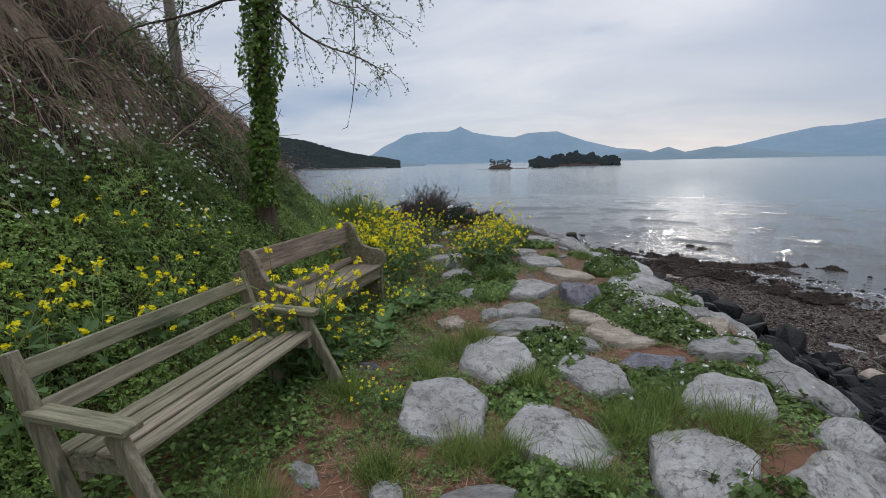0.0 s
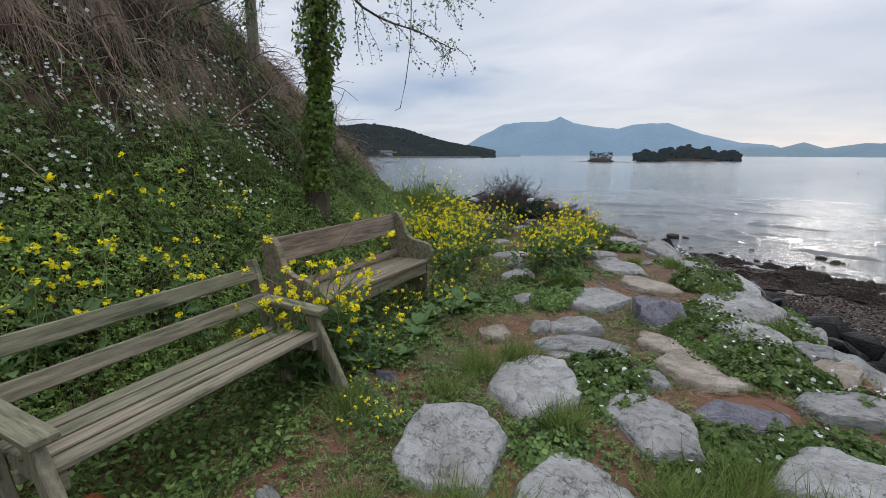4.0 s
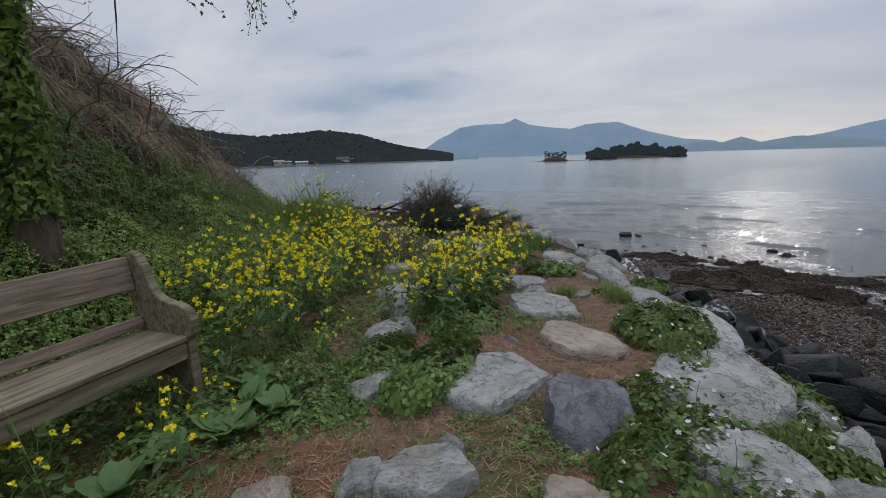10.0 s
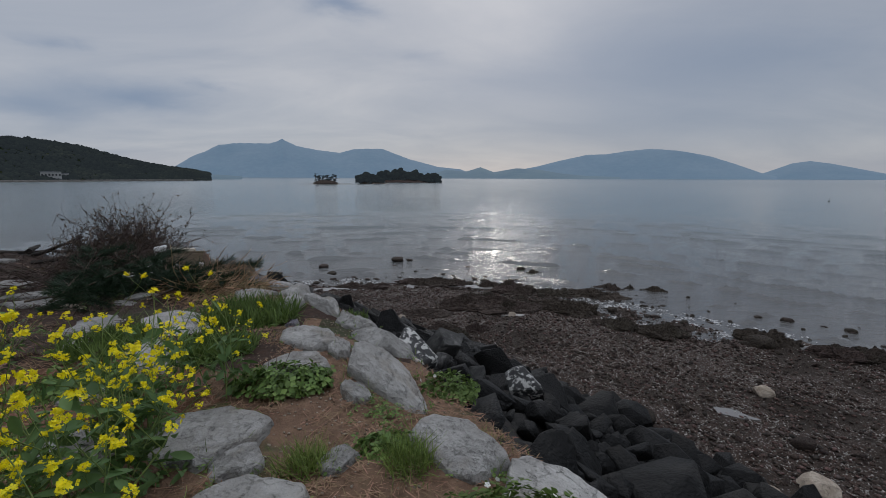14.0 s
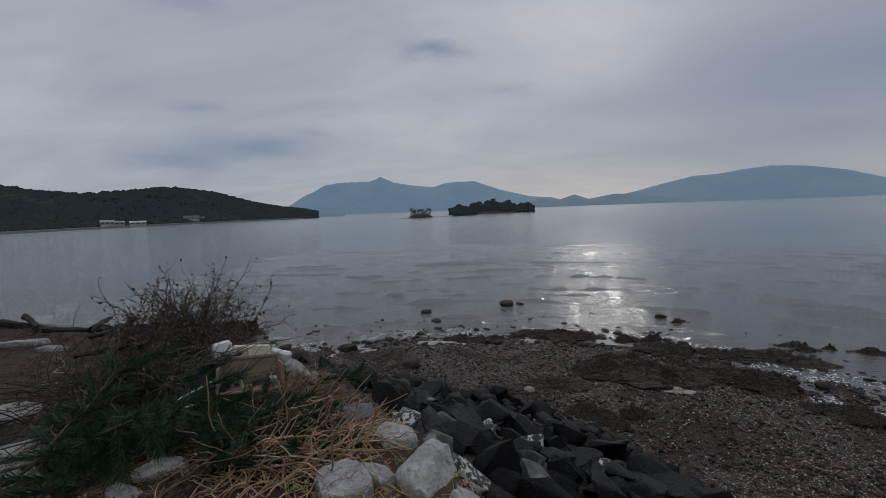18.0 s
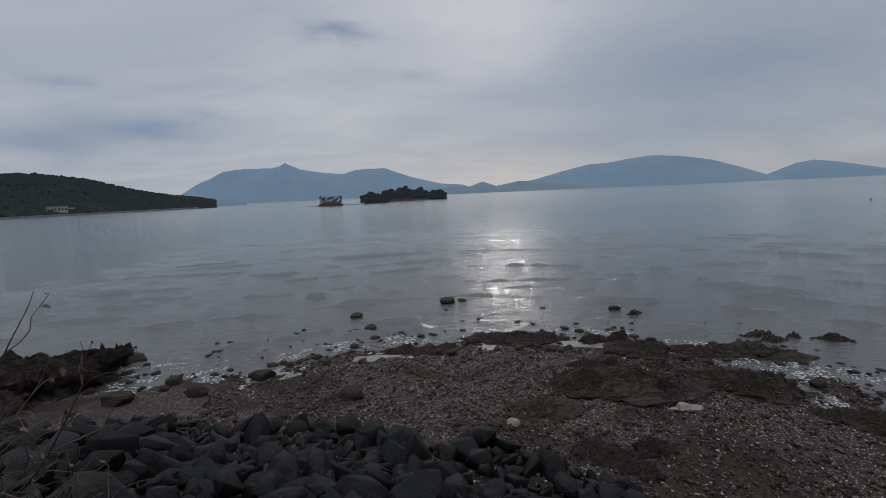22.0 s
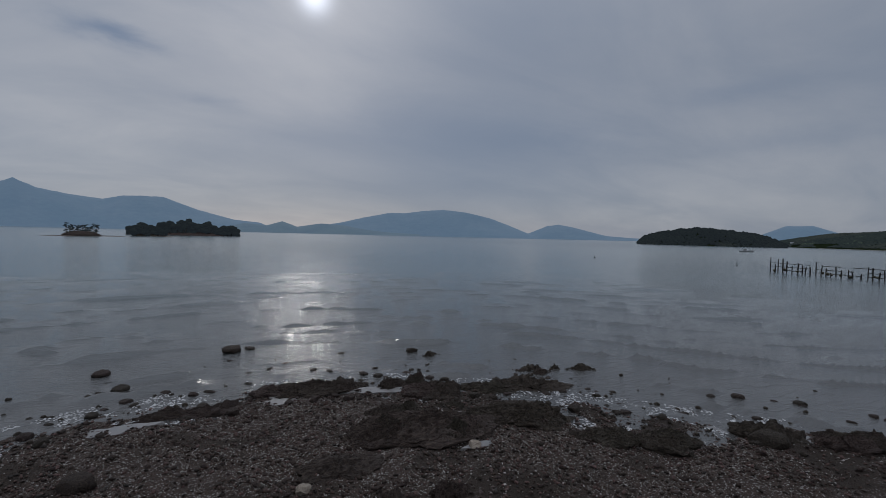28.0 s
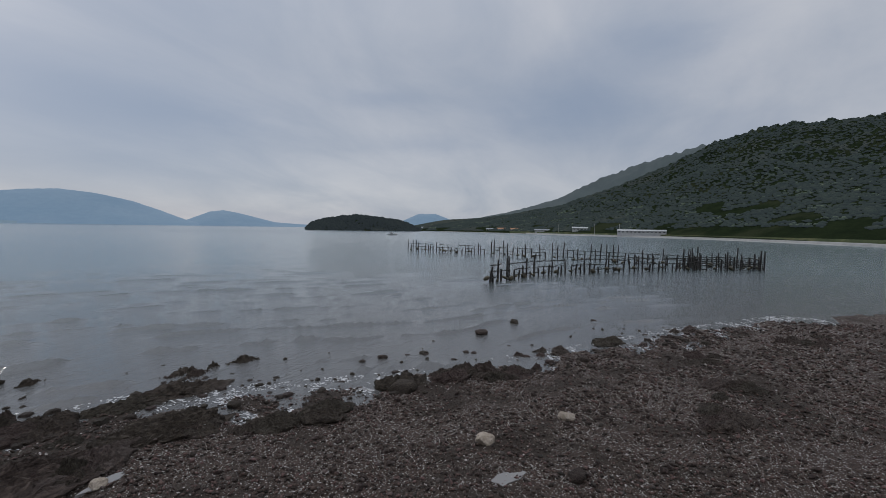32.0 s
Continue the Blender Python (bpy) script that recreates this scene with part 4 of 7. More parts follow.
rock(2.02, 2.51, 0.64, 0.44, 66, proud=0.09)
rock(2.58, 2.56, 0.6, 0.36, 81, "block", 0.12)
rock(2.95, 3.05, 0.56, 0.34, 51, "block", 0.14)
rock(2.92, 3.78, 0.42, 0.95, 4, "block", 0.13)
rock(0.97, 1.97, 0.34, 0.18, 15, proud=0.04)
rock(2.86, 2.66, 0.46, 0.3, 63, "block", 0.12)
rock(1.75, 1.75, 0.55, 0.45, 10, proud=0.06)
rock(2.45, 1.75, 0.6, 0.5, 12, "block", 0.09)
rock(0.8, 4.58, 0.42, 0.3, 30, proud=0.1)
rock(0.93, 4.3, 0.66, 0.28, 27, proud=0.07)
rock(0.87, 4.1, 0.36, 0.15, 21, proud=0.03)
rock(0.54, 4.48, 0.22, 0.18, 72, proud=0.07)
rock(1.78, 4.36, 0.58, 0.52, 38, "slab_tan", 0.06)
rock(1.5, 4.66, 0.4, 0.36, 44, "slab_tan", 0.06)
rock(1.4, 4.0, 0.28, 0.33, 50, proud=0.05)
rock(2.13, 5.2, 0.5, 0.48, 38, proud=0.08)
rock(1.885, 5.385, 0.11, 0.29, 9, proud=0.06)
rock(2.16, 7.12, 0.44, 0.8, 20, "block", 0.12)
rock(2.36, 6.48, 0.34, 0.8, 34, "block", 0.1)
rock(0.21, 4.21, 0.24, 0.3, 66, "slab_tan", 0.06)
rock(0.095, 5.27, 0.24, 0.38, 3, proud=0.05)
rock(-0.17, 3.15, 0.14, 0.22, 81, "slab_dark", 0.05)
rock(0.78, 5.58, 0.64, 0.66, 72, proud=0.06)
rock(1.41, 5.42, 0.44, 0.72, 2, "slab_dark", 0.15)
rock(1.23, 6.46, 0.5, 0.66, 50, "slab_tan", 0.06)
rock(0.79, 7.13, 0.56, 0.62, 40, proud=0.08)
rock(2.09, 5.98, 0.68, 0.82, 24, proud=0.09)
rock(2.56, 5.98, 0.22, 0.36, 9, "block", 0.08)
rock(2.64, 5.62, 0.44, 0.24, 62, "block", 0.12)
rock(2.5, 5.12, 0.4, 0.26, 30, proud=0.09)
rock(-0.43, 6.6, 0.3, 0.62, 27, "block", 0.13)
rock(-0.29, 6.11, 0.4, 0.34, 63, proud=0.05)
rock(-0.76, 7.25, 0.56, 0.38, 60, proud=0.07)
rock(-1.3, 8.05, 0.42, 0.34, 69, proud=0.06)
rock(0.65, 8.7, 0.4, 0.4, 50, proud=0.06)
rock(0.82, 4.84, 0.14, 0.16, 60, proud=0.05)
rock(0.36, 7.9, 0.48, 0.52, 72, proud=0.06)
rock(-0.21, 7.81, 0.42, 0.48, 69, proud=0.05)
rock(0.61, 7.65, 0.24, 0.26, 55, proud=0.05)
rock(-0.57, 9.1, 0.38, 0.76, 48, proud=0.05)
rock(1.11, 7.6, 0.18, 0.18, 60, proud=0.04)
rock(1.3, 8.55, 0.36, 0.96, 26, "block", 0.12)
rock(1.11, 8.33, 0.16, 0.28, 30, proud=0.05)
rock(1.7, 7.69, 0.34, 0.5, 45, proud=0.08)
rock(1.58, 7.08, 0.24, 0.12, 45, proud=0.08)
rock(1.11, 7.03, 0.12, 0.14, 27, proud=0.05)
rock(0.89, 9.13, 0.2, 0.42, 18, proud=0.06)
rock(-1.28, 9.32, 0.22, 0.36, 33, proud=0.04)
rock(-0.63, 8.41, 0.26, 0.24, 48, proud=0.05)
rock(-0.21, 7.29, 0.16, 0.24, 57, proud=0.05)
rock(0.43, 6.41, 0.19, 0.17, 45, proud=0.03)
rock(0.74, 6.32, 0.13, 0.2, 30, "slab_dark", 0.03)
rock(-0.76, 9.84, 0.5, 0.9, 42, proud=0.06)
rock(-1.56, 9.96, 0.62, 0.48, 55, proud=0.03)
rock(-1.32, 9.51, 0.34, 0.4, 30, "slab_dark", 0.05)
rock(0.61, 9.38, 0.42, 0.64, 33, proud=0.08)
rock(1.25, 9.36, 0.46, 0.74, 33, "block", 0.12)
rock(0.95, 9.86, 0.26, 0.5, 39, "block", 0.11)
rock(0.54, 10.42, 0.26, 0.8, 34, "block", 0.11)
rock(0.19, 10.38, 0.26, 0.44, 0, proud=0.08)
rock(0.1, 10.98, 0.36, 0.56, 3, "block", 0.12)
rock(-0.37, 10.76, 0.3, 0.34, 40, proud=0.08)
rock(0.37, 9.78, 0.18, 0.14, 69, "slab_dark", 0.06)
rock(0.83, 10.03, 0.24, 0.34, 27, "block", 0.1)
rock(-0.18, 10.87, 0.14, 0.24, 51, proud=0.06)
rock(-2.68, 10.7, 0.54, 0.34, 6, proud=0.03)
rock(-1.66, 10.61, 0.14, 0.26, 66, proud=0.03)
rock(-2.16, 10.5, 0.16, 0.34, 81, "slab_tan", 0.02)
rock(-1.45, 12.48, 0.34, 0.62, 50, "block", 0.2)
rock(-1.0, 12.2, 0.28, 0.44, 55, "slab_tan", 0.14)
rock(-2.08, 13.02, 0.3, 0.5, 48, "block", 0.14)
rock(-0.62, 11.78, 0.26, 0.3, 15, "slab_dark", 0.08)
rock(-0.22, 11.42, 0.24, 0.28, 40, proud=0.07)
rock(-3.55, 11.55, 0.5, 0.32, 10, proud=0.05)
rock(-2.85, 10.98, 0.62, 0.22, 20, proud=0.05)
rock(-1.62, 10.86, 0.34, 0.18, 15, proud=0.05)
rock(-5.9, 13.45, 0.75, 0.2, 8, proud=0.06)
rock(-5.15, 13.3, 0.5, 0.16, -6, proud=0.05)
rock(-3.0, 11.35, 0.2, 0.12, 30, "slab_tan", 0.04)

# ---- benches ----
def bench_slatted():
    b = thing("bench", (-0.300, 1.335, 0.0), "weathered grey slatted wooden bench with splayed legs and flat arms", "bench", turn=93.4)
    w = M["wood"]
    L = 1.42
    for s in (0.0, L):
        inner = s + (0.045 if s == 0 else -0.045)
        part("leg", beam((s, -0.24, -0.06), (s, 0.06, 0.545), 0.045, 0.085), M["wood_up"], b)
        part("back_post", beam((s, 0.28, -0.06), (s, 0.555, 0.845), 0.045, 0.085), M["wood_up"], b)
        part("arm", beam((s, -0.045, 0.575), (s, 0.47, 0.592), 0.10, 0.036), M["wood_arm"], b)
        part("seat_rail", beam((inner, -0.005, 0.370), (inner, 0.46, 0.335), 0.04, 0.08), w, b)
    for i in range(4):
        y = 0.035 + i * 0.118
        part("seat_slat", board(bmesh.new(), (L - 0.03, 0.090, 0.03), pose(L / 2, y, 0.425 - 0.009 * i, -4)), w, b, "long worn seat slat")
    for z, y in ((0.585, 0.452), (0.762, 0.508)):
        part("back_rail", board(bmesh.new(), (L - 0.03, 0.03, 0.088), pose(L / 2, y, z, -17)), w, b)
    part("stretcher", board(bmesh.new(), (L - 0.03, 0.035, 0.06), pose(L / 2, 0.30, 0.30)), w, b)
    return b


def scroll_panel(bm, x, thick=0.055):
    """The shaped end of the second bench: tall behind, an S curve down to a round arm."""
    outline = [(0.02, -0.06), (0.02, 0.44), (-0.02, 0.49), (-0.03, 0.57), (0.0, 0.625), (0.06, 0.65), (0.13, 0.655), (0.20, 0.67), (0.265, 0.71), (0.305, 0.78), (0.33, 0.86), (0.37, 0.92), (0.42, 0.945), (0.465, 0.93), (0.49, 0.89), (0.48, 0.64), (0.44, 0.34), (0.47, -0.06), (0.36, -0.06), (0.32, 0.18), (0.17, 0.18), (0.13, -0.06)]
    a = [bm.verts.new((x - thick / 2, y, z)) for y, z in outline]
    c = [bm.verts.new((x + thick / 2, y, z)) for y, z in outline]
    bm.faces.new(a)
    bm.faces.new(c[::-1])
    for i in range(len(a)):
        j = (i + 1) % len(a)
        bm.faces.new((a[j], a[i], c[i], c[j]))
    bmesh.ops.recalc_face_normals(bm, faces=bm.faces)
    bmesh.ops.bevel(bm, geom=[e for e in bm.edges if abs(e.verts[0].co.x - e.verts[1].co.x) < 1e-4], offset=0.006, segments=1, affect="EDGES")
    return bm


def bench_scrolled():
    b = thing("bench", (-0.690, 3.040, 0.0), "old lichen-stained wooden bench with scrolled ends and a plank seat", "bench", turn=90.8)
    w = M["wood_b"]
    L = 1.64
    for x in (0.0, L):
        part("end_panel", scroll_panel(bmesh.new(), x), w, b)
    part("seat", board(bmesh.new(), (L - 0.06, 0.40, 0.035), pose(L / 2, 0.215, 0.450, -2)), w, b, "wide worn plank seat")
    part("front_rail", board(bmesh.new(), (L - 0.06, 0.03, 0.10), pose(L / 2, 0.045, 0.380)), w, b)
    part("back_board", board(bmesh.new(), (L - 0.06, 0.03, 0.20), pose(L / 2, 0.435, 0.815, -10)), w, b)
    part("lower_rail", board(bmesh.new(), (L - 0.06, 0.03, 0.07), pose(L / 2, 0.395, 0.515, -10)), w, b)
    return b


bench_slatted()
bench_scrolled()

# ---- far shores: woods, islands, buildings, weir ----
def ico(level, seed, squash=(1, 1, 1), jitter=0.18):
    bm = bmesh.new()
    bmesh.ops.create_icosphere(bm, subdivisions=level, radius=1.0)
    r = random.Random(seed)
    v = [tuple(c * s * (1 + r.uniform(-jitter, jitter)) for c, s in zip(p.co, squash)) for p in bm.verts]
    bm.verts.index_update()
    f = [tuple(p.index for p in face.verts) for face in bm.faces]
    bm.free()
    return v, f


rng = np.random.RandomState(4)
CLUMP = ico(2, 3, (1, 1, 0.9), 0.22)
CLUMP_FAR = ico(1, 3, (1, 1, 0.85), 0.2)


def woods(key, name, label, count, size, lo=0.02, hi=1.0, thin=None):
    g = RANGES[key]
    rows, cols = g.shape[:2]
    u, w = rng.uniform(lo, hi, count) * (rows - 1.001), rng.uniform(0, (cols - 1.001) * (0.27 if key == "hill" else 1.0), count)
    i, j = u.astype(int), w.astype(int)
    a, b = (u - i)[:, None], (w - j)[:, None]
    p = (g[i, j] * (1 - a) + g[i + 1, j] * a) * (1 - b) + (g[i, j + 1] * (1 - a) + g[i + 1, j + 1] * a) * b
    if thin:
        keep = thin(p, u / (rows - 1))
        p, u = p[keep], u[keep]
    s = rng.uniform(size * 0.55, size * 1.25, len(p))
    fresh = (waves2(p[:, 0], p[:, 1], 60, 33) + 0.5 * waves2(p[:, 0], p[:, 1], 19, 34) > 0.55) & (u / (rows - 1) < 0.6) & (rng.uniform(0, 1, len(p)) < 0.6)
    p[:, 2] += s * 0.15
    sizes = np.stack([s, s, s * rng.uniform(0.7, 1.15, len(p)) * (0.6 if key == "hill" else 1.0)], -1)
    if key == "hill":
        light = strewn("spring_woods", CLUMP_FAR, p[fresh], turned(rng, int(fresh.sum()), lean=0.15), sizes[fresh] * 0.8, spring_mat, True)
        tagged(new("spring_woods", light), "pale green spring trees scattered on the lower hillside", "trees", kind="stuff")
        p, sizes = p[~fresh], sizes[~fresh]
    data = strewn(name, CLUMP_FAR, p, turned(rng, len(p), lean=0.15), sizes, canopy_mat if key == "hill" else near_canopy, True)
    return tagged(new(name, data), label, "trees", kind="stuff")


woods("west", "woods", "dark mixed woodland covering the headland", 15000, 2.5)
woods("ness", "woods", "dark woodland on the small headland", 1800, 2.4)
woods("hill", "woods", "dense dark green and pale spring woodland on the hillside", 30000, 2.0, 0.07, 1.0, lambda p, u: (u > 0.22) | (waves2(p[:, 0], p[:, 1], 70, 31) > -0.45))


def island(az0, az1, far, tall, label, trees, size, spit=0.0):
    a = radians((az0 + az1) / 2)
    half = far * math.tan(radians((az1 - az0) / 2))
    ob = thing("island", (VIEW[0] + far * math.sin(a), VIEW[1] + far * math.cos(a), SEA), label, "island", turn=-math.degrees(a))
    bm = bmesh.new()
    bmesh.ops.create_icosphere(bm, subdivisions=4, radius=1.0)
    for v in bm.verts:
        k = noise.noise(v.co * 3.1 + Vector((far, 0, 0)))
        v.co = Vector((v.co.x * half * (1.0 + 0.1 * k), v.co.y * half * 0.4, max(v.co.z, -0.2) * tall * 0.22 * (1 + 0.25 * k)))
    part("rock_base", bm, M["reef"], ob)
    if spit:
        bm = bmesh.new()
        bmesh.ops.create_icosphere(bm, subdivisions=4, radius=1.0)
        for v in bm.verts:
            k = noise.noise(v.co * 5.0 + Vector((3, far, 0)))
            v.co = Vector((spit * 0.35 + v.co.x * spit, v.co.y * 4.0, v.co.z * 0.7 * (1 + 0.5 * k)))
        part("shingle_spit", bm, M["shingle"], ob)
    n = trees
    x = rng.uniform(-0.93, 0.93, n) * half
    y = rng.uniform(-0.3, 0.3, n) * half
    s = size * (0.5 + 1.1 * rng.uniform(0, 1, n) ** 2)
    z = tall * (0.10 + 0.62 * rng.uniform(0, 1, n)) * (1 - (np.abs(x) / half) ** 4 * 0.45) * (0.80 + 0.16 * np.sin(x / half * 5 + far) + 0.14 * np.sin(x / half * 17 + far) + 0.08 * np.sin(x / half * 41))
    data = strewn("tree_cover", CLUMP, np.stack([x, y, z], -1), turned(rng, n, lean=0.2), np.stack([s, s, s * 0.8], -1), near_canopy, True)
    crown = new("tree_cover", data)
    crown.parent = ob
    tagged(crown, kind="stuff")
    heap = Heap()
    for i in range(0, n, 6):
        heap.put(*tube([(x[i], y[i], 0), (x[i] * 1.01, y[i], z[i])], [0.25, 0.15], 5))
    trunks = new("trunks", heap.mesh("trunks", M["bark"]))
    trunks.parent = ob
    tagged(trunks, kind="stuff")
    return ob


island(-6.4, 4.75, 435, 16.0, "long low island densely covered with dark trees", 1700, 1.7)
island(-5.8, -2.8, 345, 8.0, "rocky islet with a single clump of dark trees", 110, 1.3, 10)


def islet_with_pines():
    a, far = radians(-9.9), 315
    ob = thing("island", (VIEW[0] + far * math.sin(a), VIEW[1] + far * math.cos(a), SEA), "tiny rocky islet with a few windswept pines", "island", turn=9.9)
    bm = bmesh.new()
    bmesh.ops.create_icosphere(bm, subdivisions=4, radius=1.0)
    for v in bm.verts:
        k = noise.noise(v.co * 2.7)
        v.co = Vector((v.co.x * 8.6 * (1 + 0.1 * k), v.co.y * 4, v.co.z * 2.7 * (1 + 0.2 * k)))
    part("rock_base", bm, M["reef"], ob)
    bm = bmesh.new()
    bmesh.ops.create_icosphere(bm, subdivisions=3, radius=1.0)
    for v in bm.verts:
        v.co = Vector((v.co.x * 19 + 1, v.co.y * 4, v.co.z * 0.45 * (1 + 0.5 * noise.noise(v.co * 4))))
    part("shingle_spit", bm, M["shingle"], ob)
    r = random.Random(5)
    for x, h, lean in ((-6.4, 6.2, -0.25), (-5.2, 5.0, 0.1), (-3.6, 4.6, -0.1), (-1.6, 4.9, 0.15), (0.2, 5.9, 0.1), (1.8, 5.2, -0.2), (3.4, 4.4, 0.1), (5.0, 5.6, 0.15), (6.3, 6.3, 0.1)):
        tree = thing("pine_tree", (ob.location.x + x * math.cos(-a), ob.location.y + x * math.sin(-a), SEA + 1.2), "windswept dark pine standing on a tiny islet", "tree", "pines on the islet")
        v, f = tube([(0, 0, 0), (lean, 0, h * 0.4), (lean * 2.4, 0, h * 0.85)], [0.22, 0.17, 0.08], 6)
        t = mesh_object("trunk", v, f, M["bark"], parent=tree)
        k = 16
        px = np.array([(lean * 2 * u + r.gauss(0, 0.55), r.gauss(0, 0.6), h * u) for u in [r.uniform(0.15, 0.98) for _ in range(k)]])
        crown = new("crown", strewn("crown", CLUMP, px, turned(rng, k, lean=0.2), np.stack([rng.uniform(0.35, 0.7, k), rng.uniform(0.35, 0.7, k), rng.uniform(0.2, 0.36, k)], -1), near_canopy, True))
        crown.parent = tree


islet_with_pines()

pale_wall = surface("white_wall", (0.36, 0.36, 0.355), (0.46, 0.46, 0.45), 0.3, 0.9, 0.1, 3.0)
roof_grey = surface("grey_roof", (0.20, 0.21, 0.22), (0.30, 0.31, 0.32), 0.4, 0.8, 0.1, 3.0)
roof_rust = surface("rust_roof", (0.32, 0.15, 0.08), (0.42, 0.22, 0.12), 0.4, 0.8, 0.1, 3.0)
pane_dark = surface("dark_pane", (0.03, 0.035, 0.04), (0.05, 0.055, 0.06), 0.6, 0.3, 0.0, 5.0)
concrete = surface("sea_wall_concrete", (0.28, 0.275, 0.26), (0.38, 0.37, 0.35), 0.4, 0.9, 0.3, 4.0)


def house(az, far, base, wide, deep, tall, roof, label, windows=4, gable=True, roof_mat=None, name="house"):
    a = radians(az)
    ob = thing(name, (VIEW[0] + far * math.sin(a), VIEW[1] + far * math.cos(a), SEA + base), label, "building", turn=-az)
    part("wall", board(bmesh.new(), (wide, deep, tall + 8.0), pose(0, 0, tall / 2 - 4.0), 0.0), pale_wall, ob)
    bm = bmesh.new()
    if gable:
        v = [bm.verts.new(p) for p in ((-wide / 2 - 0.4, -deep / 2 - 0.5, tall), (wide / 2 + 0.4, -deep / 2 - 0.5, tall), (wide / 2 + 0.4, deep / 2 + 0.5, tall), (-wide / 2 - 0.4, deep / 2 + 0.5, tall), (-wide / 2 - 0.4, 0, tall + roof), (wide / 2 + 0.4, 0, tall + roof))]
        for f in ((0, 1, 5, 4), (2, 3, 4, 5), (0, 4, 3), (1, 2, 5), (3, 2, 1, 0)):
            bm.faces.new([v[i] for i in f])
    else:
        board(bm, (wide + 0.5, deep + 0.5, roof), pose(0, 0, tall + roof / 2), 0.0)
    part("roof", bm, roof_mat or roof_grey, ob)
    for i in range(windows):
        x = (i + 0.5) / windows * wide - wide / 2
        w = part("window", board(bmesh.new(), (wide / windows * 0.5, 0.14, min(tall * 0.32, 1.6)), pose(x, -deep / 2 - 0.03, tall * 0.58), 0.0), pane_dark, ob)
    return ob


house(-36.6, 520, 2.6, 14, 9, 5.6, 0.5, "two-storey white building by the far shore", 6, False)
house(-35.6, 535, 2.6, 6, 8, 4.2, 0.5, "low white annex by the far shore", 2, False)
house(-44.2, 450, 2.4, 9, 7, 2.6, 1.6, "small white house under dark trees", 3)
house(-43.2, 455, 2.2, 7, 6, 2.2, 1.2, "grey-roofed shed at the foot of the headland", 2)
house(-41.6, 440, 2.0, 11, 7, 1.9, 1.2, "low white-roofed hall on the far shore", 3, True, pale_wall)
house(-39.0, 520, 2.4, 12, 7, 2.2, 1.0, "long low shed on the far shore", 4)
house(93.4, 440, 3.0, 40, 9, 2.6, 1.2, "long low white greenhouse shed by the shore road", 12, True, pale_wall, "greenhouse")
house(86.5, 520, 5.0, 16, 8, 2.8, 1.4, "white-roofed farm shed above the sea wall", 4, True, pale_wall)
house(77.0, 690, 2.6, 12, 8, 3.2, 1.8, "house with a rust-red roof near the shore", 3, True, roof_rust)
house(78.6, 660, 2.6, 11, 8, 3.0, 1.8, "house with an orange-red roof near the shore", 3, True, roof_rust)
house(75.6, 720, 2.6, 14, 8, 3.0, 1.6, "pale house close to the shore", 4)
house(73.4, 800, 2.8, 14, 9, 4.0, 1.8, "grey-roofed house at the head of the bay", 4)
house(71.0, 850, 2.8, 18, 9, 4.0, 1.6, "long pale house at the head of the bay", 5)
house(69.0, 880, 2.8, 12, 9, 4.5, 1.6, "white house at the head of the bay", 3)
house(67.3, 900, 2.8, 16, 9, 3.6, 1.6, "grey shed at the head of the bay", 4)
house(82.0, 570, 2.6, 18, 8, 2.4, 1.2, "long grey shed beside the shore road", 5)
house(107.0, 520, 26, 9, 7, 2.8, 1.4, "small pale house on the terraced hillside", 3)


def band(name, az, near, width, low, tall, material, label):
    """A low wall that follows the far shore."""
    heap = Heap()
    a = np.arange(az[0], az[1], 0.5)
    d = np.interp(a, [p[0] for p in near], [p[1] for p in near])
    v = []
    for k, (off, z) in enumerate(((0, low - 1.5), (0.4, low + tall), (width, low + tall + 0.1), (width + 0.5, low - 1.5))):
        r = np.radians(a)
        v.append(np.stack([VIEW[0] + (d + off) * np.sin(r), VIEW[1] + (d + off) * np.cos(r), np.full(len(a), SEA + z)], -1))
    m = len(a)
    ii = np.arange(m * 4).reshape(4, m)
    q = np.stack([ii[:-1, :-1], ii[:-1, 1:], ii[1:, 1:], ii[1:, :-1]], -1).reshape(-1, 4)
    return tagged(new(name, fast_mesh(name, np.concatenate(v), q, material)), label, "wall", kind="structure")


band("sea_wall", (80, 150), ((66, 885), (72, 745), (84, 488), (96, 410), (105, 322), (114, 254), (140, 192), (160, 190)), 5, 0.3, 1.0, concrete, "pale concrete sea wall along the hill's foot")
band("shingle_strand", (69, 112), ((66, 870), (72, 730), (84, 478), (96, 402), (105, 314), (114, 248)), 10, -0.2, 0.35, surface("pale_strand", (0.30, 0.285, 0.26), (0.42, 0.40, 0.37), 0.3, 0.9, 0.2, 4.0), "pale shingle strand below the sea wall")
band("sea_wall", (-60, -24), ((-85, 255), (-53, 362), (-40, 470), (-23, 600)), 6, 0.2, 1.3, surface("dark_strand", (0.10, 0.095, 0.085), (0.17, 0.16, 0.145), 0.3, 0.9, 0.2, 4.0), "dark stony strand at the wooded headland's foot")
meadow = surface("meadow", (0.045, 0.060, 0.026), (0.085, 0.10, 0.042), 0.08, 1.0, 0.4, 0.8, (0.16, 0.15, 0.07), 0.05, (0.55, 0.65), 0.4)
band("meadow", (78, 118), ((66, 900), (72, 765), (84, 510), (96, 432), (105, 342), (114, 272), (140, 205)), 22, 0.5, 2.2, meadow, "green strip of grass behind the sea wall")

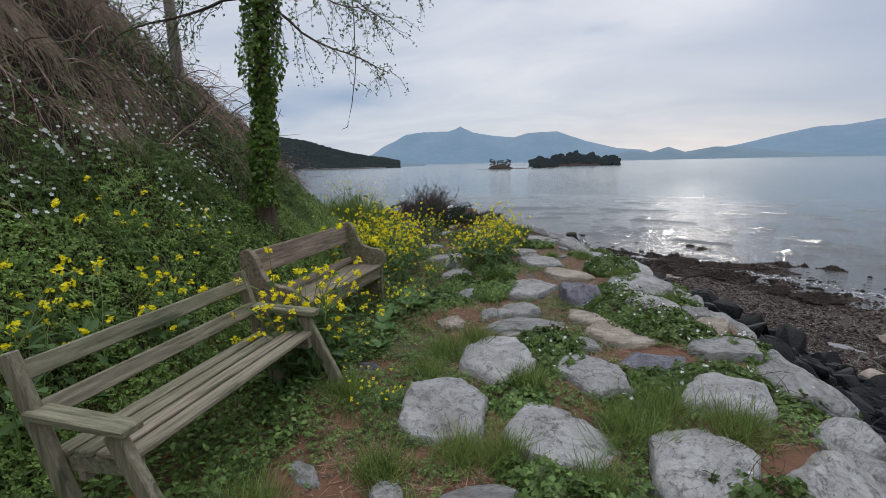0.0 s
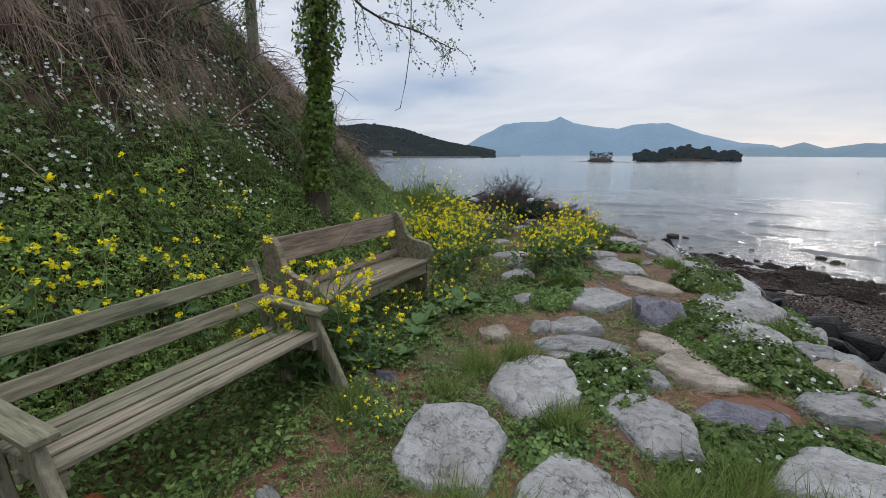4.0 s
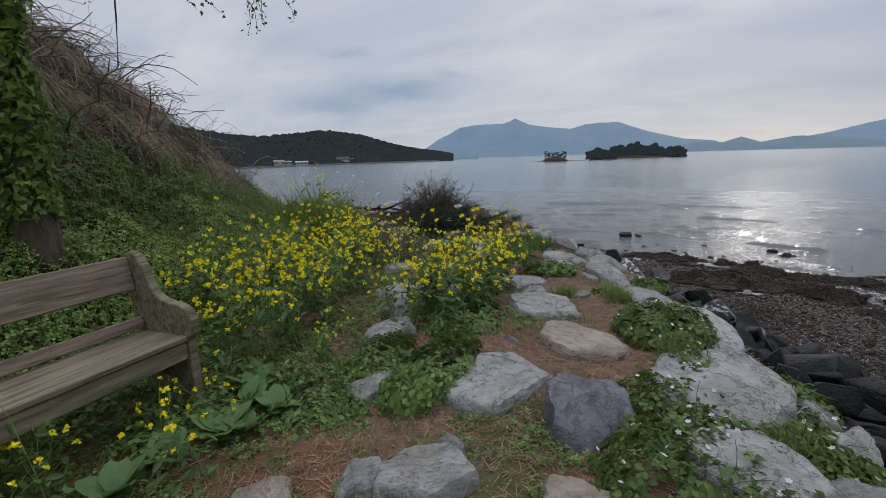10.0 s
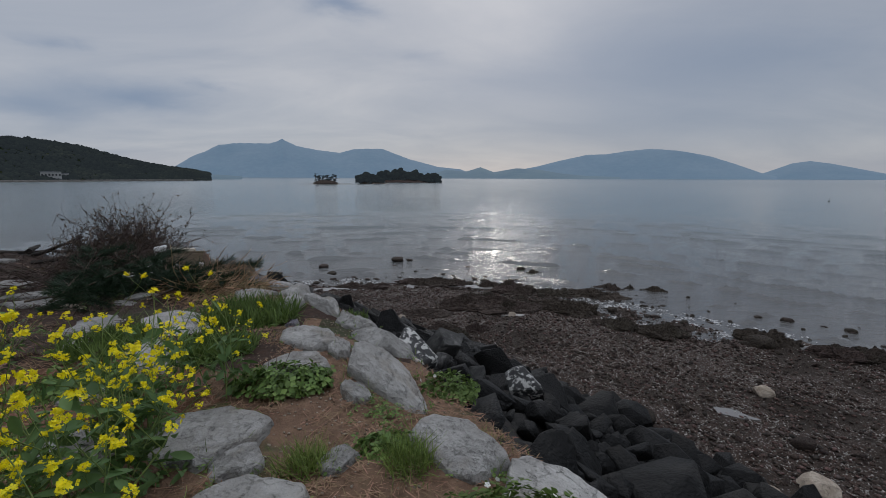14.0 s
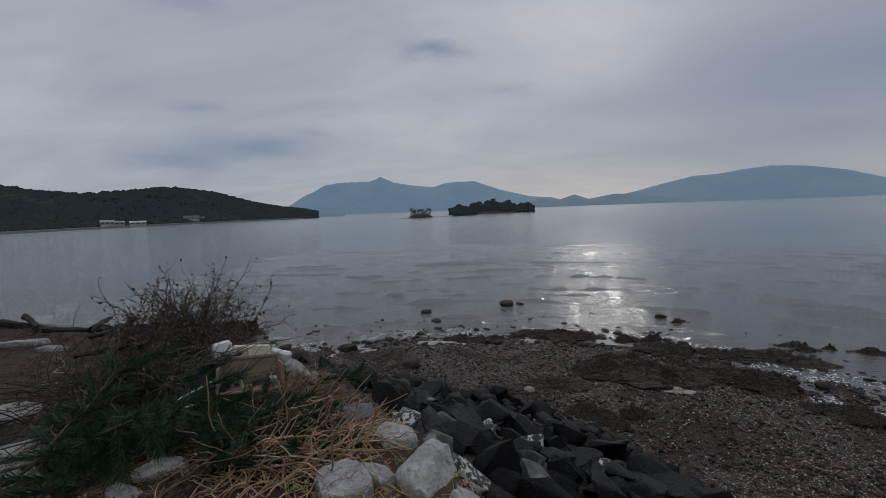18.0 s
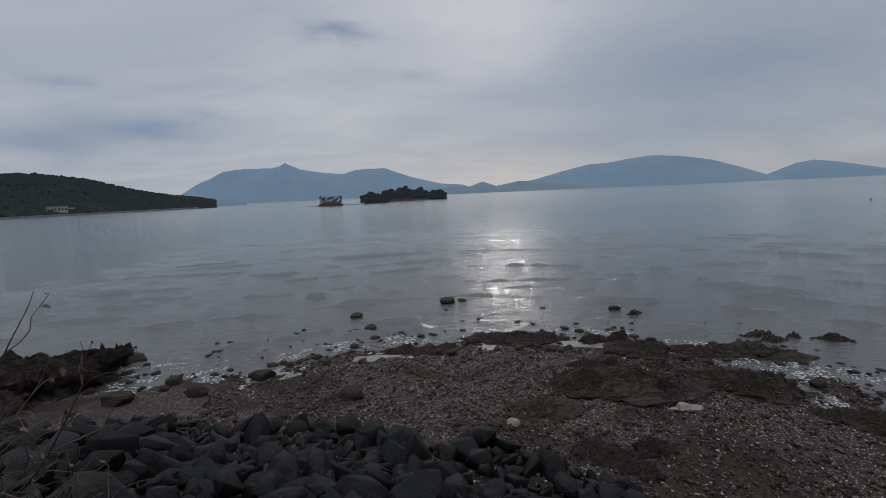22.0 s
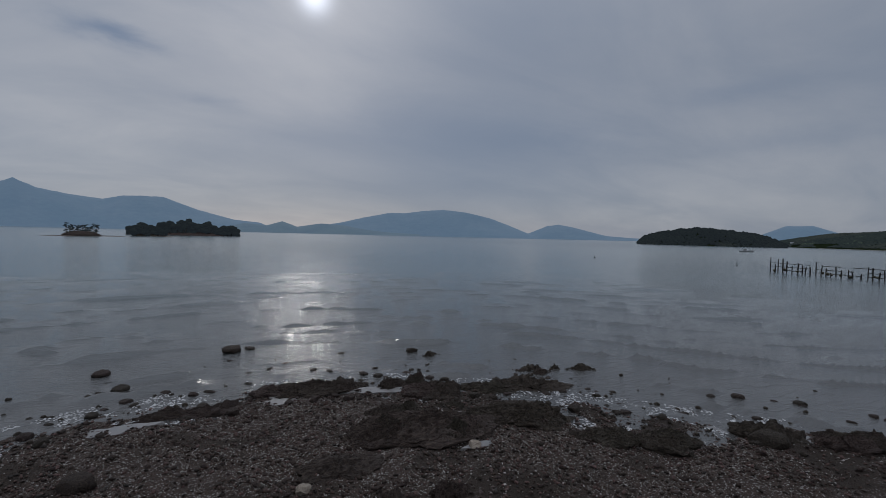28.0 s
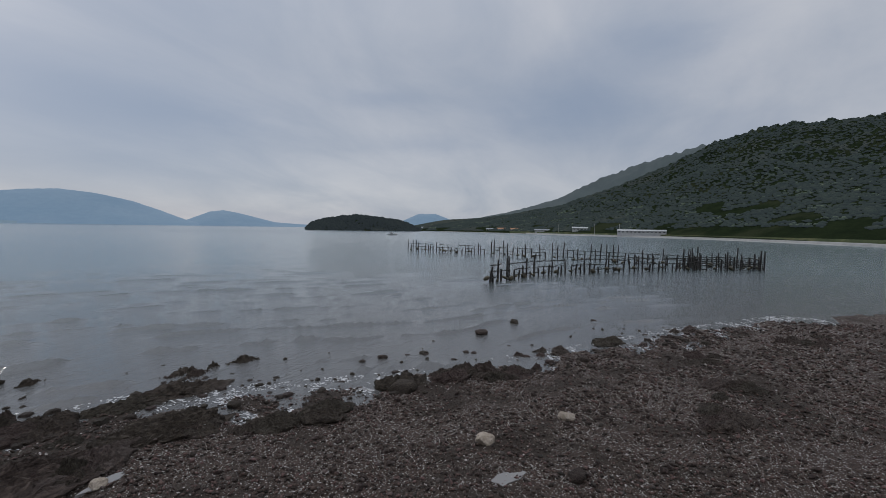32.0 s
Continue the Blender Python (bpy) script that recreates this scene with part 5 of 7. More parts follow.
# poles along the shore road
for az, far in ((84.0, 520), (88.2, 480), (91.0, 470), (97.8, 455), (101.5, 430), (105.0, 400), (111.0, 350)):
    p = thing("utility_pole", (VIEW[0] + far * math.sin(radians(az)), VIEW[1] + far * math.cos(radians(az)), SEA + 2), "thin grey utility pole beside the shore road", "pole", "poles of the shore road")
    v, f = tube([(0, 0, -1), (0, 0, 10)], [0.2, 0.14], 6)
    mesh_object("pole", v, f, concrete, parent=p)
    part("cross_arm", board(bmesh.new(), (2.0, 0.15, 0.15), pose(0, 0, 9.3), 0.0), concrete, p)


def weir():
    ob = thing("fishing_weir", (60, 10, SEA), "old fishing weir of dark wooden stakes standing in shallow water", "fish weir")
    r = random.Random(8)
    black = surface("tarred_stake", (0.018, 0.016, 0.015), (0.05, 0.045, 0.04), 3, 0.85, 0.6, 20, island=0.3)
    net = surface("weedy_net", (0.05, 0.045, 0.03), (0.09, 0.075, 0.05), 3, 0.9, 0.8, 20)
    lines = (
        (((88.7, 52.9), (83.2, 34.1)), 26, 1.0, 2.6),
        (((82.0, 32.6), (79.5, 26), (76, 14), (70, 2), (66.5, 0.5)), 40, 1.2, 2.9),
        (((39.4, 22.0), (47.5, 18.9), (54.6, 13.5), (64.7, 1.5)), 46, 0.9, 2.4),
        (((64.7, 1.5), (66.0, -2.5), (68.2, -7.2), (72.5, -6.0), (70.0, 1.5), (66.5, 0.5)), 30, 1.7, 3.0),
    )
    for pts, count, lo, hi in lines:
        leng = [0.0]
        for a, b in zip(pts[:-1], pts[1:]):
            leng.append(leng[-1] + math.dist(a, b))
        spots = []
        for i in range(count):
            s = leng[-1] * (i + r.uniform(-0.25, 0.25)) / (count - 1)
            x = float(np.interp(s, leng, [p[0] for p in pts])) - 60
            y = float(np.interp(s, leng, [p[1] for p in pts])) - 10
            h = r.uniform(lo, hi) * (1.0 if r.random() < 0.7 else 0.6)
            lean = (r.gauss(0, 0.05), r.gauss(0, 0.05))
            k = r.uniform(0.075, 0.12)
            v, f = tube([(x, y, -1.5), (x + lean[0], y + lean[1], h * 0.5), (x + lean[0] * 2, y + lean[1] * 2, h)], [k, k * 0.95, k * 0.8], 6)
            mesh_object("stake", v, f, black, parent=ob)
            spots.append((x, y, h))
        heap = Heap()
        for (x0, y0, h0), (x1, y1, h1) in zip(spots[:-1], spots[1:]):
            for z in ((0.2, 0.45, 0.7, 0.95, 1.2, 1.5) if count == 30 else (0.45, 1.0, 1.6)):
                if r.random() < (0.6 if z < 0.5 else 0.88):
                    heap.put(*tube([(x0, y0, z + r.uniform(-0.06, 0.06)), ((x0 + x1) / 2, (y0 + y1) / 2, z - 0.03), (x1, y1, z + r.uniform(-0.06, 0.06))], [0.055, 0.05, 0.055], 4))
        rails = new("rail", heap.mesh("rail", black))
        rails.parent = ob
        bundles = [(x + r.gauss(0, 0.3), y + r.gauss(0, 0.3), r.uniform(0.15, 0.55)) for x, y, h in spots if r.random() < 0.55]
        n = len(bundles)
        weed = new("weed", strewn("weed", CLUMP_FAR, bundles, turned(rng, n), np.stack([rng.uniform(0.12, 0.4, n), rng.uniform(0.12, 0.4, n), rng.uniform(0.1, 0.28, n)], -1), net, True))
        weed.parent = ob
        tagged(weed, "weed and torn net clinging to the stakes", kind="stuff")
        tagged(rails, kind="stuff")


weir()


def boat():
    a, far = radians(63.0), 300
    ob = thing("boat", (VIEW[0] + far * math.sin(a), VIEW[1] + far * math.cos(a), SEA), "small white motor boat lying on the bay", "boat", turn=-63)
    bm = bmesh.new()
    rings = []
    for x, w, keel in ((-3.2, 0.9, -0.1), (-1.5, 1.1, -0.3), (0.5, 1.1, -0.3), (2.2, 0.75, -0.2), (3.6, 0.05, 0.5)):
        rings.append([bm.verts.new(p) for p in ((x, -w, 0.75 + 0.05 * x), (x, -w * 0.6, keel), (x, w * 0.6, keel), (x, w, 0.75 + 0.05 * x))])
    for r0, r1 in zip(rings[:-1], rings[1:]):
        for i in range(4):
            j = (i + 1) % 4
            bm.faces.new((r0[i], r0[j], r1[j], r1[i]))
    bm.faces.new(rings[0])
    part("hull", bm, pale_wall, ob)
    part("cabin", board(bmesh.new(), (1.6, 1.2, 1.2), pose(-0.4, 0, 1.3), 0.1), pale_wall, ob)
    v, f = tube([(-1.6, 0, 0.7), (-1.6, 0, 3.4)], [0.05, 0.03], 5)
    mesh_object("mast", v, f, roof_grey, parent=ob)
    v, f = tube([(2.4, 0, 0.9), (2.6, 0, 2.2)], [0.04, 0.03], 5)
    mesh_object("bow_pole", v, f, roof_grey, parent=ob)


boat()
for az, far in ((62.0, 118), (47.5, 128), (15.0, 165), (5.5, 210)):
    b = thing("marker_buoy", (VIEW[0] + far * math.sin(radians(az)), VIEW[1] + far * math.cos(radians(az)), SEA), "small dark marker buoy floating with a stick", "buoy", "marker buoys in the bay")
    v, f = ico(2, 2, (0.22, 0.22, 0.18), 0.03)
    mesh_object("float", v, f, M["reef"], True, b)
    v, f = tube([(0, 0, 0), (0.05, 0, 1.0)], [0.03, 0.02], 5)
    mesh_object("stick", v, f, M["reef"], parent=b)

# ---- beach ----
REEFS = [reef_mesh("reef_rock", 80 + i, M["reef"]) for i in range(6)]
CRAGS = [reef_mesh("reef_rock", 90 + i, M["reef"], 6, 2.3) for i in range(3)]
LEDGES = [reef_mesh("reef_rock", 95 + i, M["outcrop"], 6, 2.0, 0.14) for i in range(2)]


def reef(x, y, wide, deep, tall, turn=0, label="low brown weed-covered reef rock at the water's edge"):
    i = int(abs(x * 7 + y * 3))
    ob = new("reef_rock", LEDGES[i % 2] if wide > 4 else CRAGS[i % 3] if wide > 2.4 else REEFS[i % 6])
    ob.matrix_world = pose(x, y, max(height(x, y), SEA - 0.25) - 0.03, 0, 0, turn) @ Matrix.Diagonal((wide * 1.1, deep * 1.3, tall * 1.25 if wide > 4 else tall * 1.6, 1))
    return tagged(ob, label, "rock", "reef rocks along the waterline")


def reef_group(x, y, wide, deep, tall, turn=0, label="low brown reef hump in the shingle"):
    """Several humps of reef that stand close together."""
    r = random.Random(int(x * 10 + y))
    a = radians(turn)
    for k in range(max(3, int(wide * 2.2))):
        u, v = r.uniform(-0.42, 0.42) * wide, r.uniform(-0.35, 0.35) * deep
        s_ = r.uniform(0.45, 0.95)
        reef(x + u * math.cos(a) - v * math.sin(a), y + u * math.sin(a) + v * math.cos(a), s_ * 1.3, s_ * 0.75, tall * r.uniform(0.4, 0.75), turn + r.uniform(-35, 35), label)


reef(-12.8, 24.2, 6.2, 3.4, 1.8, 8, "large brown rock outcrop rising from the shore")
reef(-15.0, 23.4, 4.6, 3.2, 1.5, -12, "large brown rock outcrop rising from the shore")
reef_group(2.5, 25.75, 3.0, 0.9, 0.50, -4)
reef(2.6, 25.7, 2.6, 0.8, 0.36, -4, "flat weed-brown reef ledge at the water's edge")
reef_group(0.3, 25.5, 1.7, 0.7, 0.36, 6)
reef(-1.1, 25.4, 1.3, 0.6, 0.30, 0)
reef_group(5.7, 25.3, 2.0, 0.9, 0.55, 10)
reef_group(6.5, 24.0, 2.4, 1.0, 0.55, -18)
reef(7.9, 27.9, 1.2, 0.6, 0.45, 10)
reef(8.4, 27.4, 1.0, 0.5, 0.3, -15)
reef(7.9, 23.6, 1.6, 0.8, 0.35, -20)
reef_group(10.5, 24.5, 2.2, 1.3, 0.62, -15)
reef(10.6, 24.5, 1.7, 1.0, 0.55, -15)
reef(9.3, 23.3, 2.2, 1.0, 0.42, -25)
reef(12.2, 23.9, 1.3, 0.7, 0.45, -25)
reef_group(4.0, 21.4, 3.0, 1.5, 0.60, -12, "low brown reef hump in the shingle")
reef(4.4, 21.6, 3.2, 1.3, 0.42, -8, "broad weed-covered reef hump in the shingle")
reef_group(5.8, 21.3, 3.0, 1.6, 0.62, 15, "low brown reef hump in the shingle")
reef(7.3, 21.2, 2.6, 1.3, 0.46, -20, "broad weed-covered reef hump in the shingle")
reef_group(2.9, 18.5, 2.2, 1.3, 0.55, 15, "low brown reef hump in the shingle")
reef_group(8.6, 19.0, 2.6, 1.5, 0.45, -35, "low brown reef hump in the shingle")
reef_group(4.9, 22.9, 2.4, 0.9, 0.40, -5, "low brown reef hump in the shingle")
reef(2.0, 20.5, 1.5, 0.8, 0.24, 5, "rough brown reef lump in the shingle")
reef(12.2, 17.6, 1.4, 0.8, 0.50, -40)
reef_group(13.9, 16.2, 2.4, 1.0, 0.55, -40)
reef_group(14.6, 14.6, 3.0, 1.3, 0.50, -40)
reef_group(17.6, 14.2, 2.4, 0.9, 0.42, -35)
reef(20.6, 11.6, 1.8, 0.8, 0.36, -40)
reef_group(24.4, 8.4, 2.8, 1.1, 0.40, -40)
reef_group(19.2, 8.2, 3.0, 1.5, 0.40, -38, "low brown reef hump in the shingle")
reef_group(24.0, 3.2, 3.6, 1.8, 0.46, -38, "low brown reef hump in the shingle")
reef_group(31.5, 13.6, 2.8, 1.0, 0.44, -30, "flat brown rock showing above the water")
reef(29.6, 14.6, 1.2, 0.6, 0.26, -30, "flat brown rock showing above the water")
reef_group(15.0, 8.2, 2.4, 1.4, 0.40, -30, "low brown reef hump in the shingle")
reef_group(12.4, 8.9, 2.4, 1.2, 0.40, -20, "low brown reef hump in the shingle")
reef_group(13.0, 4.4, 2.2, 1.2, 0.36, -20, "low brown reef hump in the shingle")

STONES = [stone_mesh("stone", 100 + i, M["reef"], 0.4, 0.42, 3, 5, 0.06) for i in range(5)]
GREY = [stone_mesh("stone", 110 + i, M["slab_tan"], 0.4, 0.42, 3, 6, 0.05) for i in range(3)]


def stone(x, y, size, pale=False, label="", z=None):
    i = int(abs(x * 13 + y * 5))
    ob = new("stone", (GREY if pale else STONES)[i % (3 if pale else 5)])
    base = max(height(x, y), SEA - 0.12) if z is None else z
    ob.matrix_world = pose(x, y, base + size * 0.12, 0, 0, (i * 47) % 360) @ Matrix.Diagonal((size, size * 0.8, size * 0.75, 1))
    return tagged(ob, label or ("pale grey stone lying on the shingle" if pale else "dark wet stone at the water's edge"), "stone", "stones of the beach")


stone(1.21, 19.9, 0.28, True)
stone(-2.36, 22.15, 0.55)
stone(5.0, 20.1, 0.3, True)
stone(0.86, 31.7, 0.70, z=SEA - 0.05)
stone(1.5, 31.9, 0.42, z=SEA - 0.08)
stone(-3.2, 30.2, 0.55, z=SEA - 0.08)
stone(-2.45, 28.3, 0.5, z=SEA - 0.08)
stone(7.5, 28.8, 0.45, z=SEA - 0.02)
stone(-5.1, 24.0, 0.62)
stone(-10.1, 26.2, 0.85, z=SEA - 0.05)
stone(-7.6, 24.1, 0.5)
stone(-6.6, 23.2, 0.6)
stone(-8.4, 22.8, 0.7)
stone(6.1, 26.3, 0.35)
stone(9.2, 14.2, 0.42, True)
stone(8.3, 12.2, 0.36)
stone(7.2, 10.8, 0.55, True, "large pale boulder lying on the brown shingle")
stone(11.2, 12.6, 0.42, True)
stone(14.6, 19.6, 0.4, z=SEA - 0.06)
stone(15.8, 18.4, 0.35, z=SEA - 0.06)
stone(19.9, 17.2, 0.6, z=SEA - 0.06)
stone(23.0, 16.3, 0.55, z=SEA - 0.06)
stone(11.8, 17.4, 0.7)
stone(5.4, 12.4, 0.5)
stone(6.0, 10.4, 0.4, True)
r = random.Random(77)
small = []
for _ in range(900):
    s = r.uniform(0, 1)
    k = r.choice(SHORE[3:14])
    x, y = k[0] + r.gauss(0, 2.2), k[1] + r.gauss(0, 2.2)
    w = float(beside(SHORE, np.array([x]), np.array([y]))[0])
    if -1.2 < w < 5.0:
        size = (0.06 + 0.30 * r.random() ** 2) * (0.8 if w > 1.5 else 1.0)
        if size > 0.17:
            stone(x, y, size, z=None if w < 0.8 else SEA - 0.06)
        else:
            small.append((x, y, (max(height(x, y), SEA - 0.12) if w < 0.8 else SEA - 0.03) + size * 0.2, size))
g = np.random.RandomState(79)
small = np.array(small)
data = strewn("small_stones", ico(2, 5, (0.55, 0.45, 0.38), 0.12), small[:, :3], turned(g, len(small), lean=0.3), small[:, 3], M["reef"], True)
tagged(new("small_stones", data), "small dark wet stones along the waterline", "stones", kind="stuff")

PEB = (((1, 0.1, 0), (0.1, 0.8, 0.1), (-0.9, 0.1, 0), (0, -0.75, -0.1), (0.1, -0.1, 0.5), (0, 0.1, -0.4)), ((0, 1, 4), (1, 2, 4), (2, 3, 4), (3, 0, 4), (1, 0, 5), (2, 1, 5), (3, 2, 5), (0, 3, 5)))


def shingle(name, count, lo, hi, material, label, seed, keep=1.0, zone=(-6, 30, -2, 27)):
    g = np.random.RandomState(seed)
    x, y = g.uniform(zone[0], zone[1], count * 3), g.uniform(zone[2], zone[3], count * 3)
    w, e = beside(SHORE, x, y), beside(EDGE, x, y)
    d = np.hypot(x + 0.5, y - 11.5)
    ok = (w < 0.6) & (e > 3.4) & (g.uniform(0, 1, len(x)) < np.clip(9.0 / np.maximum(d, 1), 0.12, 1)) & (waves2(x, y, 4.0, 51) + 0.6 * waves2(x, y, 1.3, 52) > g.uniform(-1.6, 0.7, len(x)))
    x, y = x[ok][:count], y[ok][:count]
    n = len(x)
    s = g.uniform(lo, hi, n) * g.uniform(0.6, 1.3, n) * (1 + np.maximum(np.hypot(x + 0.5, y - 11.5) - 12, 0) * 0.035)
    z = land(x, y)[0] + s * 0.25
    data = strewn(name, PEB, np.stack([x, y, z], -1), turned(g, n, lean=0.35), np.stack([s, s * g.uniform(0.6, 1, n), s * 0.8], -1), material, True)
    return tagged(new(name, data), label, "pebbles", kind="stuff")


shingle("shingle", 46000, 0.020, 0.070, M["pebble"], "brown and grey wet pebbles strewn over the beach", 61)
shingle("shells", 21000, 0.012, 0.036, M["shell"], "broken white oyster shells among the pebbles", 62)

shingle("pale_cobbles", 4500, 0.035, 0.085, M["cobble"], "grey cobbles lying on the wet shingle", 64)
shingle("cobbles", 3200, 0.05, 0.11, M["reef"], "dark brown cobbles lying among the pebbles", 63)

# ---- black boulders of the slope ----
ANGULAR = [boulder_mesh("boulder", 170 + i, M["boulder"], 1) for i in range(9)]
GREYER = [boulder_mesh("boulder", 185 + i, M["grey_boulder"], 1) for i in range(4)] + [boulder_mesh("boulder", 190 + i, M["lichen"], 1) for i in range(2)]
revet = tagged(new("rock_revetment"), "slope of piled wet black boulders below the terrace", "revetment", kind="structure")
g = np.random.RandomState(21)
spots, near_spots, far_spots = [], [], []
cell = {}
REACH_Y, REACH = (2, 6, 9, 12, 15, 18), (2.6, 3.6, 4.4, 4.9, 5.1, 6.0)
for _ in range(26000):
    x, y = g.uniform(-14, 8.0), g.uniform(1, 21)
    e = float(beside(EDGE, np.array([x]), np.array([y]))[0])
    if not 0.12 < e < float(np.interp(y, REACH_Y, REACH)) + 0.35 * math.sin(x * 2 + y):
        continue
    s = (0.20 + 0.46 * g.uniform() ** 1.6) * (1.0 if e > 0.8 else 0.8)
    q = (int(x * 2), int(y * 2))
    if any(math.hypot(x - a, y - b) < (s + t) * 0.31 for i in (-1, 0, 1) for j in (-1, 0, 1) for a, b, t in cell.get((q[0] + i, q[1] + j), ())):
        continue
    cell.setdefault(q, []).append((x, y, s))
    spots.append((x, y, s, e))
spots.sort(key=lambda p: math.hypot(p[0] - 0.6, p[1] - 12.5))
heap = Heap()
for i, (x, y, s, e) in enumerate(spots):
    z = height(x, y) + s * 0.20
    m = pose(x, y, z, g.uniform(-25, 25), g.uniform(-25, 25) + 20, g.uniform(0, 360)) @ Matrix.Diagonal((s * 1.3, s * g.uniform(0.9, 1.2), s * g.uniform(0.9, 1.3), 1))
    turn_to = ANGULAR[i % 9]
    data = GREYER[i % 6] if g.uniform() < (0.36 if e < 1.2 else 0.16) else turn_to
    if i < 300:
        ob = new("boulder", data)
        ob.parent = revet
        ob.matrix_world = m
    else:
        data = ANGULAR[i % 9]
        v = np.array([tuple(m @ p.co) for p in data.vertices])
        heap.put(v, [tuple(p.vertices) for p in data.polygons])
rest = new("boulders", heap.mesh("boulders", M["boulder"]))
rest.parent = revet
tagged(rest, kind="stuff")

# ---- foam along the waterline; white patches also paint the sky's sheen on wet stones ----
g = np.random.RandomState(66)
m = 300000
x, y = g.uniform(-18, 32, m), g.uniform(0, 32, m)
w = beside(SHORE, x, y)
level = land(x, y)[0]
wash = waves2(x, y, 3.2, 91) + 0.6 * waves2(x, y, 0.9, 92)
ok = (w > -2.6) & (w < 1.6) & (level < SEA + 0.04) & (level > SEA - 0.13) & (wash > g.uniform(-0.1, 0.6, m))
x, y = x[ok], y[ok]
n_ = len(x)
PATCH = (((-0.5, -0.3, 0), (0.1, -0.5, 0), (0.6, -0.1, 0), (0.45, 0.35, 0), (-0.1, 0.5, 0), (-0.6, 0.15, 0), (0, 0, 0.12)), ((0, 1, 6), (1, 2, 6), (2, 3, 6), (3, 4, 6), (4, 5, 6), (5, 0, 6)))
foam_sheen_white = surface("sea_foam", (0.36, 0.355, 0.345), (0.56, 0.55, 0.54), 20, 0.5, 0.4, 90, island=0.25)
data = strewn("sea_foam", PATCH, np.stack([x, y, np.full(n_, SEA + 0.006)], -1), turned(g, n_, lean=0.03), np.stack([g.uniform(0.03, 0.11, n_), g.uniform(0.02, 0.06, n_), np.full(n_, 0.02)], -1), foam_sheen_white, True)
tagged(new("sea_foam", data), "thin white foam and painted wet sheen where small waves wash the stones", "foam", kind="stuff")

# ---- tide pools ----
POOL = bpy.data.materials.new("still_water")
POOL.use_nodes = True
k = Nodes(POOL.node_tree)
ripple = k.add("ShaderNodeBump", ("Height", k.noise(k.add("ShaderNodeTexCoord").outputs["Object"], 9.0, 3.0)), Strength=0.15, Distance=0.02)
k.add("ShaderNodeOutputMaterial", ("Surface", k.add("ShaderNodeBsdfPrincipled", ("Normal", ripple.outputs[0]), Roughness=0.12, IOR=1.5, Base_Color=(0.17, 0.16, 0.15, 1)).outputs[0]))


def tide_pool(x, y, wide, deep, turn, seed):
    """A thin sheet of water held in a hollow, with a wavering rim."""
    r = random.Random(seed)
    ph = [r.uniform(0, 6.28) for _ in range(4)]
    rim = []
    for i in range(48):
        a = 6.2832 * i / 48
        q = 1 + 0.22 * math.sin(2 * a + ph[0]) + 0.15 * math.sin(3 * a + ph[1]) + 0.10 * math.sin(7 * a + ph[2]) + 0.06 * math.sin(13 * a + ph[3])
        rim.append((wide * q * math.cos(a), deep * q * math.sin(a), 0.0))
    foot = [(p[0] * 1.08, p[1] * 1.08, -0.10) for p in rim]
    v = rim + foot + [(0, 0, 0.0)]
    f = [(i, (i + 1) % 48, 96) for i in range(48)] + [(48 + i, 48 + (i + 1) % 48, (i + 1) % 48, i) for i in range(48)]
    ob = mesh_object("tide_pool", v, f, POOL)
    c, s_ = math.cos(radians(turn)), math.sin(radians(turn))
    top = sorted(height(x + (p[0] * c - p[1] * s_) * 0.7, y + (p[0] * s_ + p[1] * c) * 0.7) for p in rim[::4])[8]
    ob.matrix_world = pose(x, y, top + 0.012, 0, 0, turn)
    return tagged(ob, "shallow tide pool shining among the dark stones", "tide pool", "tide pools on the beach")


for i, q in enumerate(((2.3, 25.2, 1.3, 0.33, -4), (4.6, 24.85, 1.0, 0.30, -14), (5.1, 20.1, 0.34, 0.13, -10), (5.4, 25.05, 0.6, 0.24, -20), (-6.3, 24.5, 0.9, 0.34, 12), (-4.9, 24.05, 0.9, 0.32, 5), (-2.2, 24.9, 0.8, 0.25, -5), (9.6, 22.1, 0.7, 0.26, -45), (11.8, 18.3, 0.8, 0.25, -48), (13.1, 16.8, 0.6, 0.22, -45), (7.9, 13.4, 0.4, 0.14, -30))):
    tide_pool(*q, 900 + i)

# ---- bank: creepers, leaves, blossoms ----
def slope_normals(x, y, d=0.05):
    gx = (land(x + d, y)[0] - land(x - d, y)[0]) / (2 * d)
    gy = (land(x, y + d)[0] - land(x, y - d)[0]) / (2 * d)
    n = np.stack([-gx, -gy, np.ones_like(gx)], -1)
    return n / np.linalg.norm(n, axis=1, keepdims=True)


def on_bank(g, count, s_lo, s_hi, y_lo, y_hi):
    """Places on the bank, more of them where it is steep."""
    y = g.uniform(y_lo, y_hi, count)
    s = g.uniform(s_lo, s_hi, count)
    x = np.interp(y, FOOT_Y, FOOT_X) - s
    z, past, rise = land(x, y)
    ok = past < -0.05
    return x[ok], y[ok], z[ok], s[ok]


g = np.random.RandomState(31)
x, y, z, s = on_bank(g, 150000, -0.1, 3.4, -2.5, 10.5)
keep = g.uniform(0, 1, len(x)) < np.where(y < 5.0, np.interp(s, (1.2, 1.6, 2.1, 2.6), (1.0, 0.75, 0.35, 0.12)), np.interp(s, (1.3, 1.8, 2.4), (1.0, 0.6, 0.25))) * np.where(waves2(x, y, 0.8, 71) > -0.5, 1, 0.25)
x, y, z, s = x[keep], y[keep], z[keep], s[keep]
nrm = slope_normals(x, y)
lift = g.uniform(0.0, 0.16, len(x)) * np.where(s < 1.2, 0.6, 1.1)
p = np.stack([x, y, z], -1) + nrm * lift[:, None]
low = s + 0.3 * waves2(x, y, 1.3, 72) < np.interp(y, (4.6, 6.0), (1.15, 0.95))
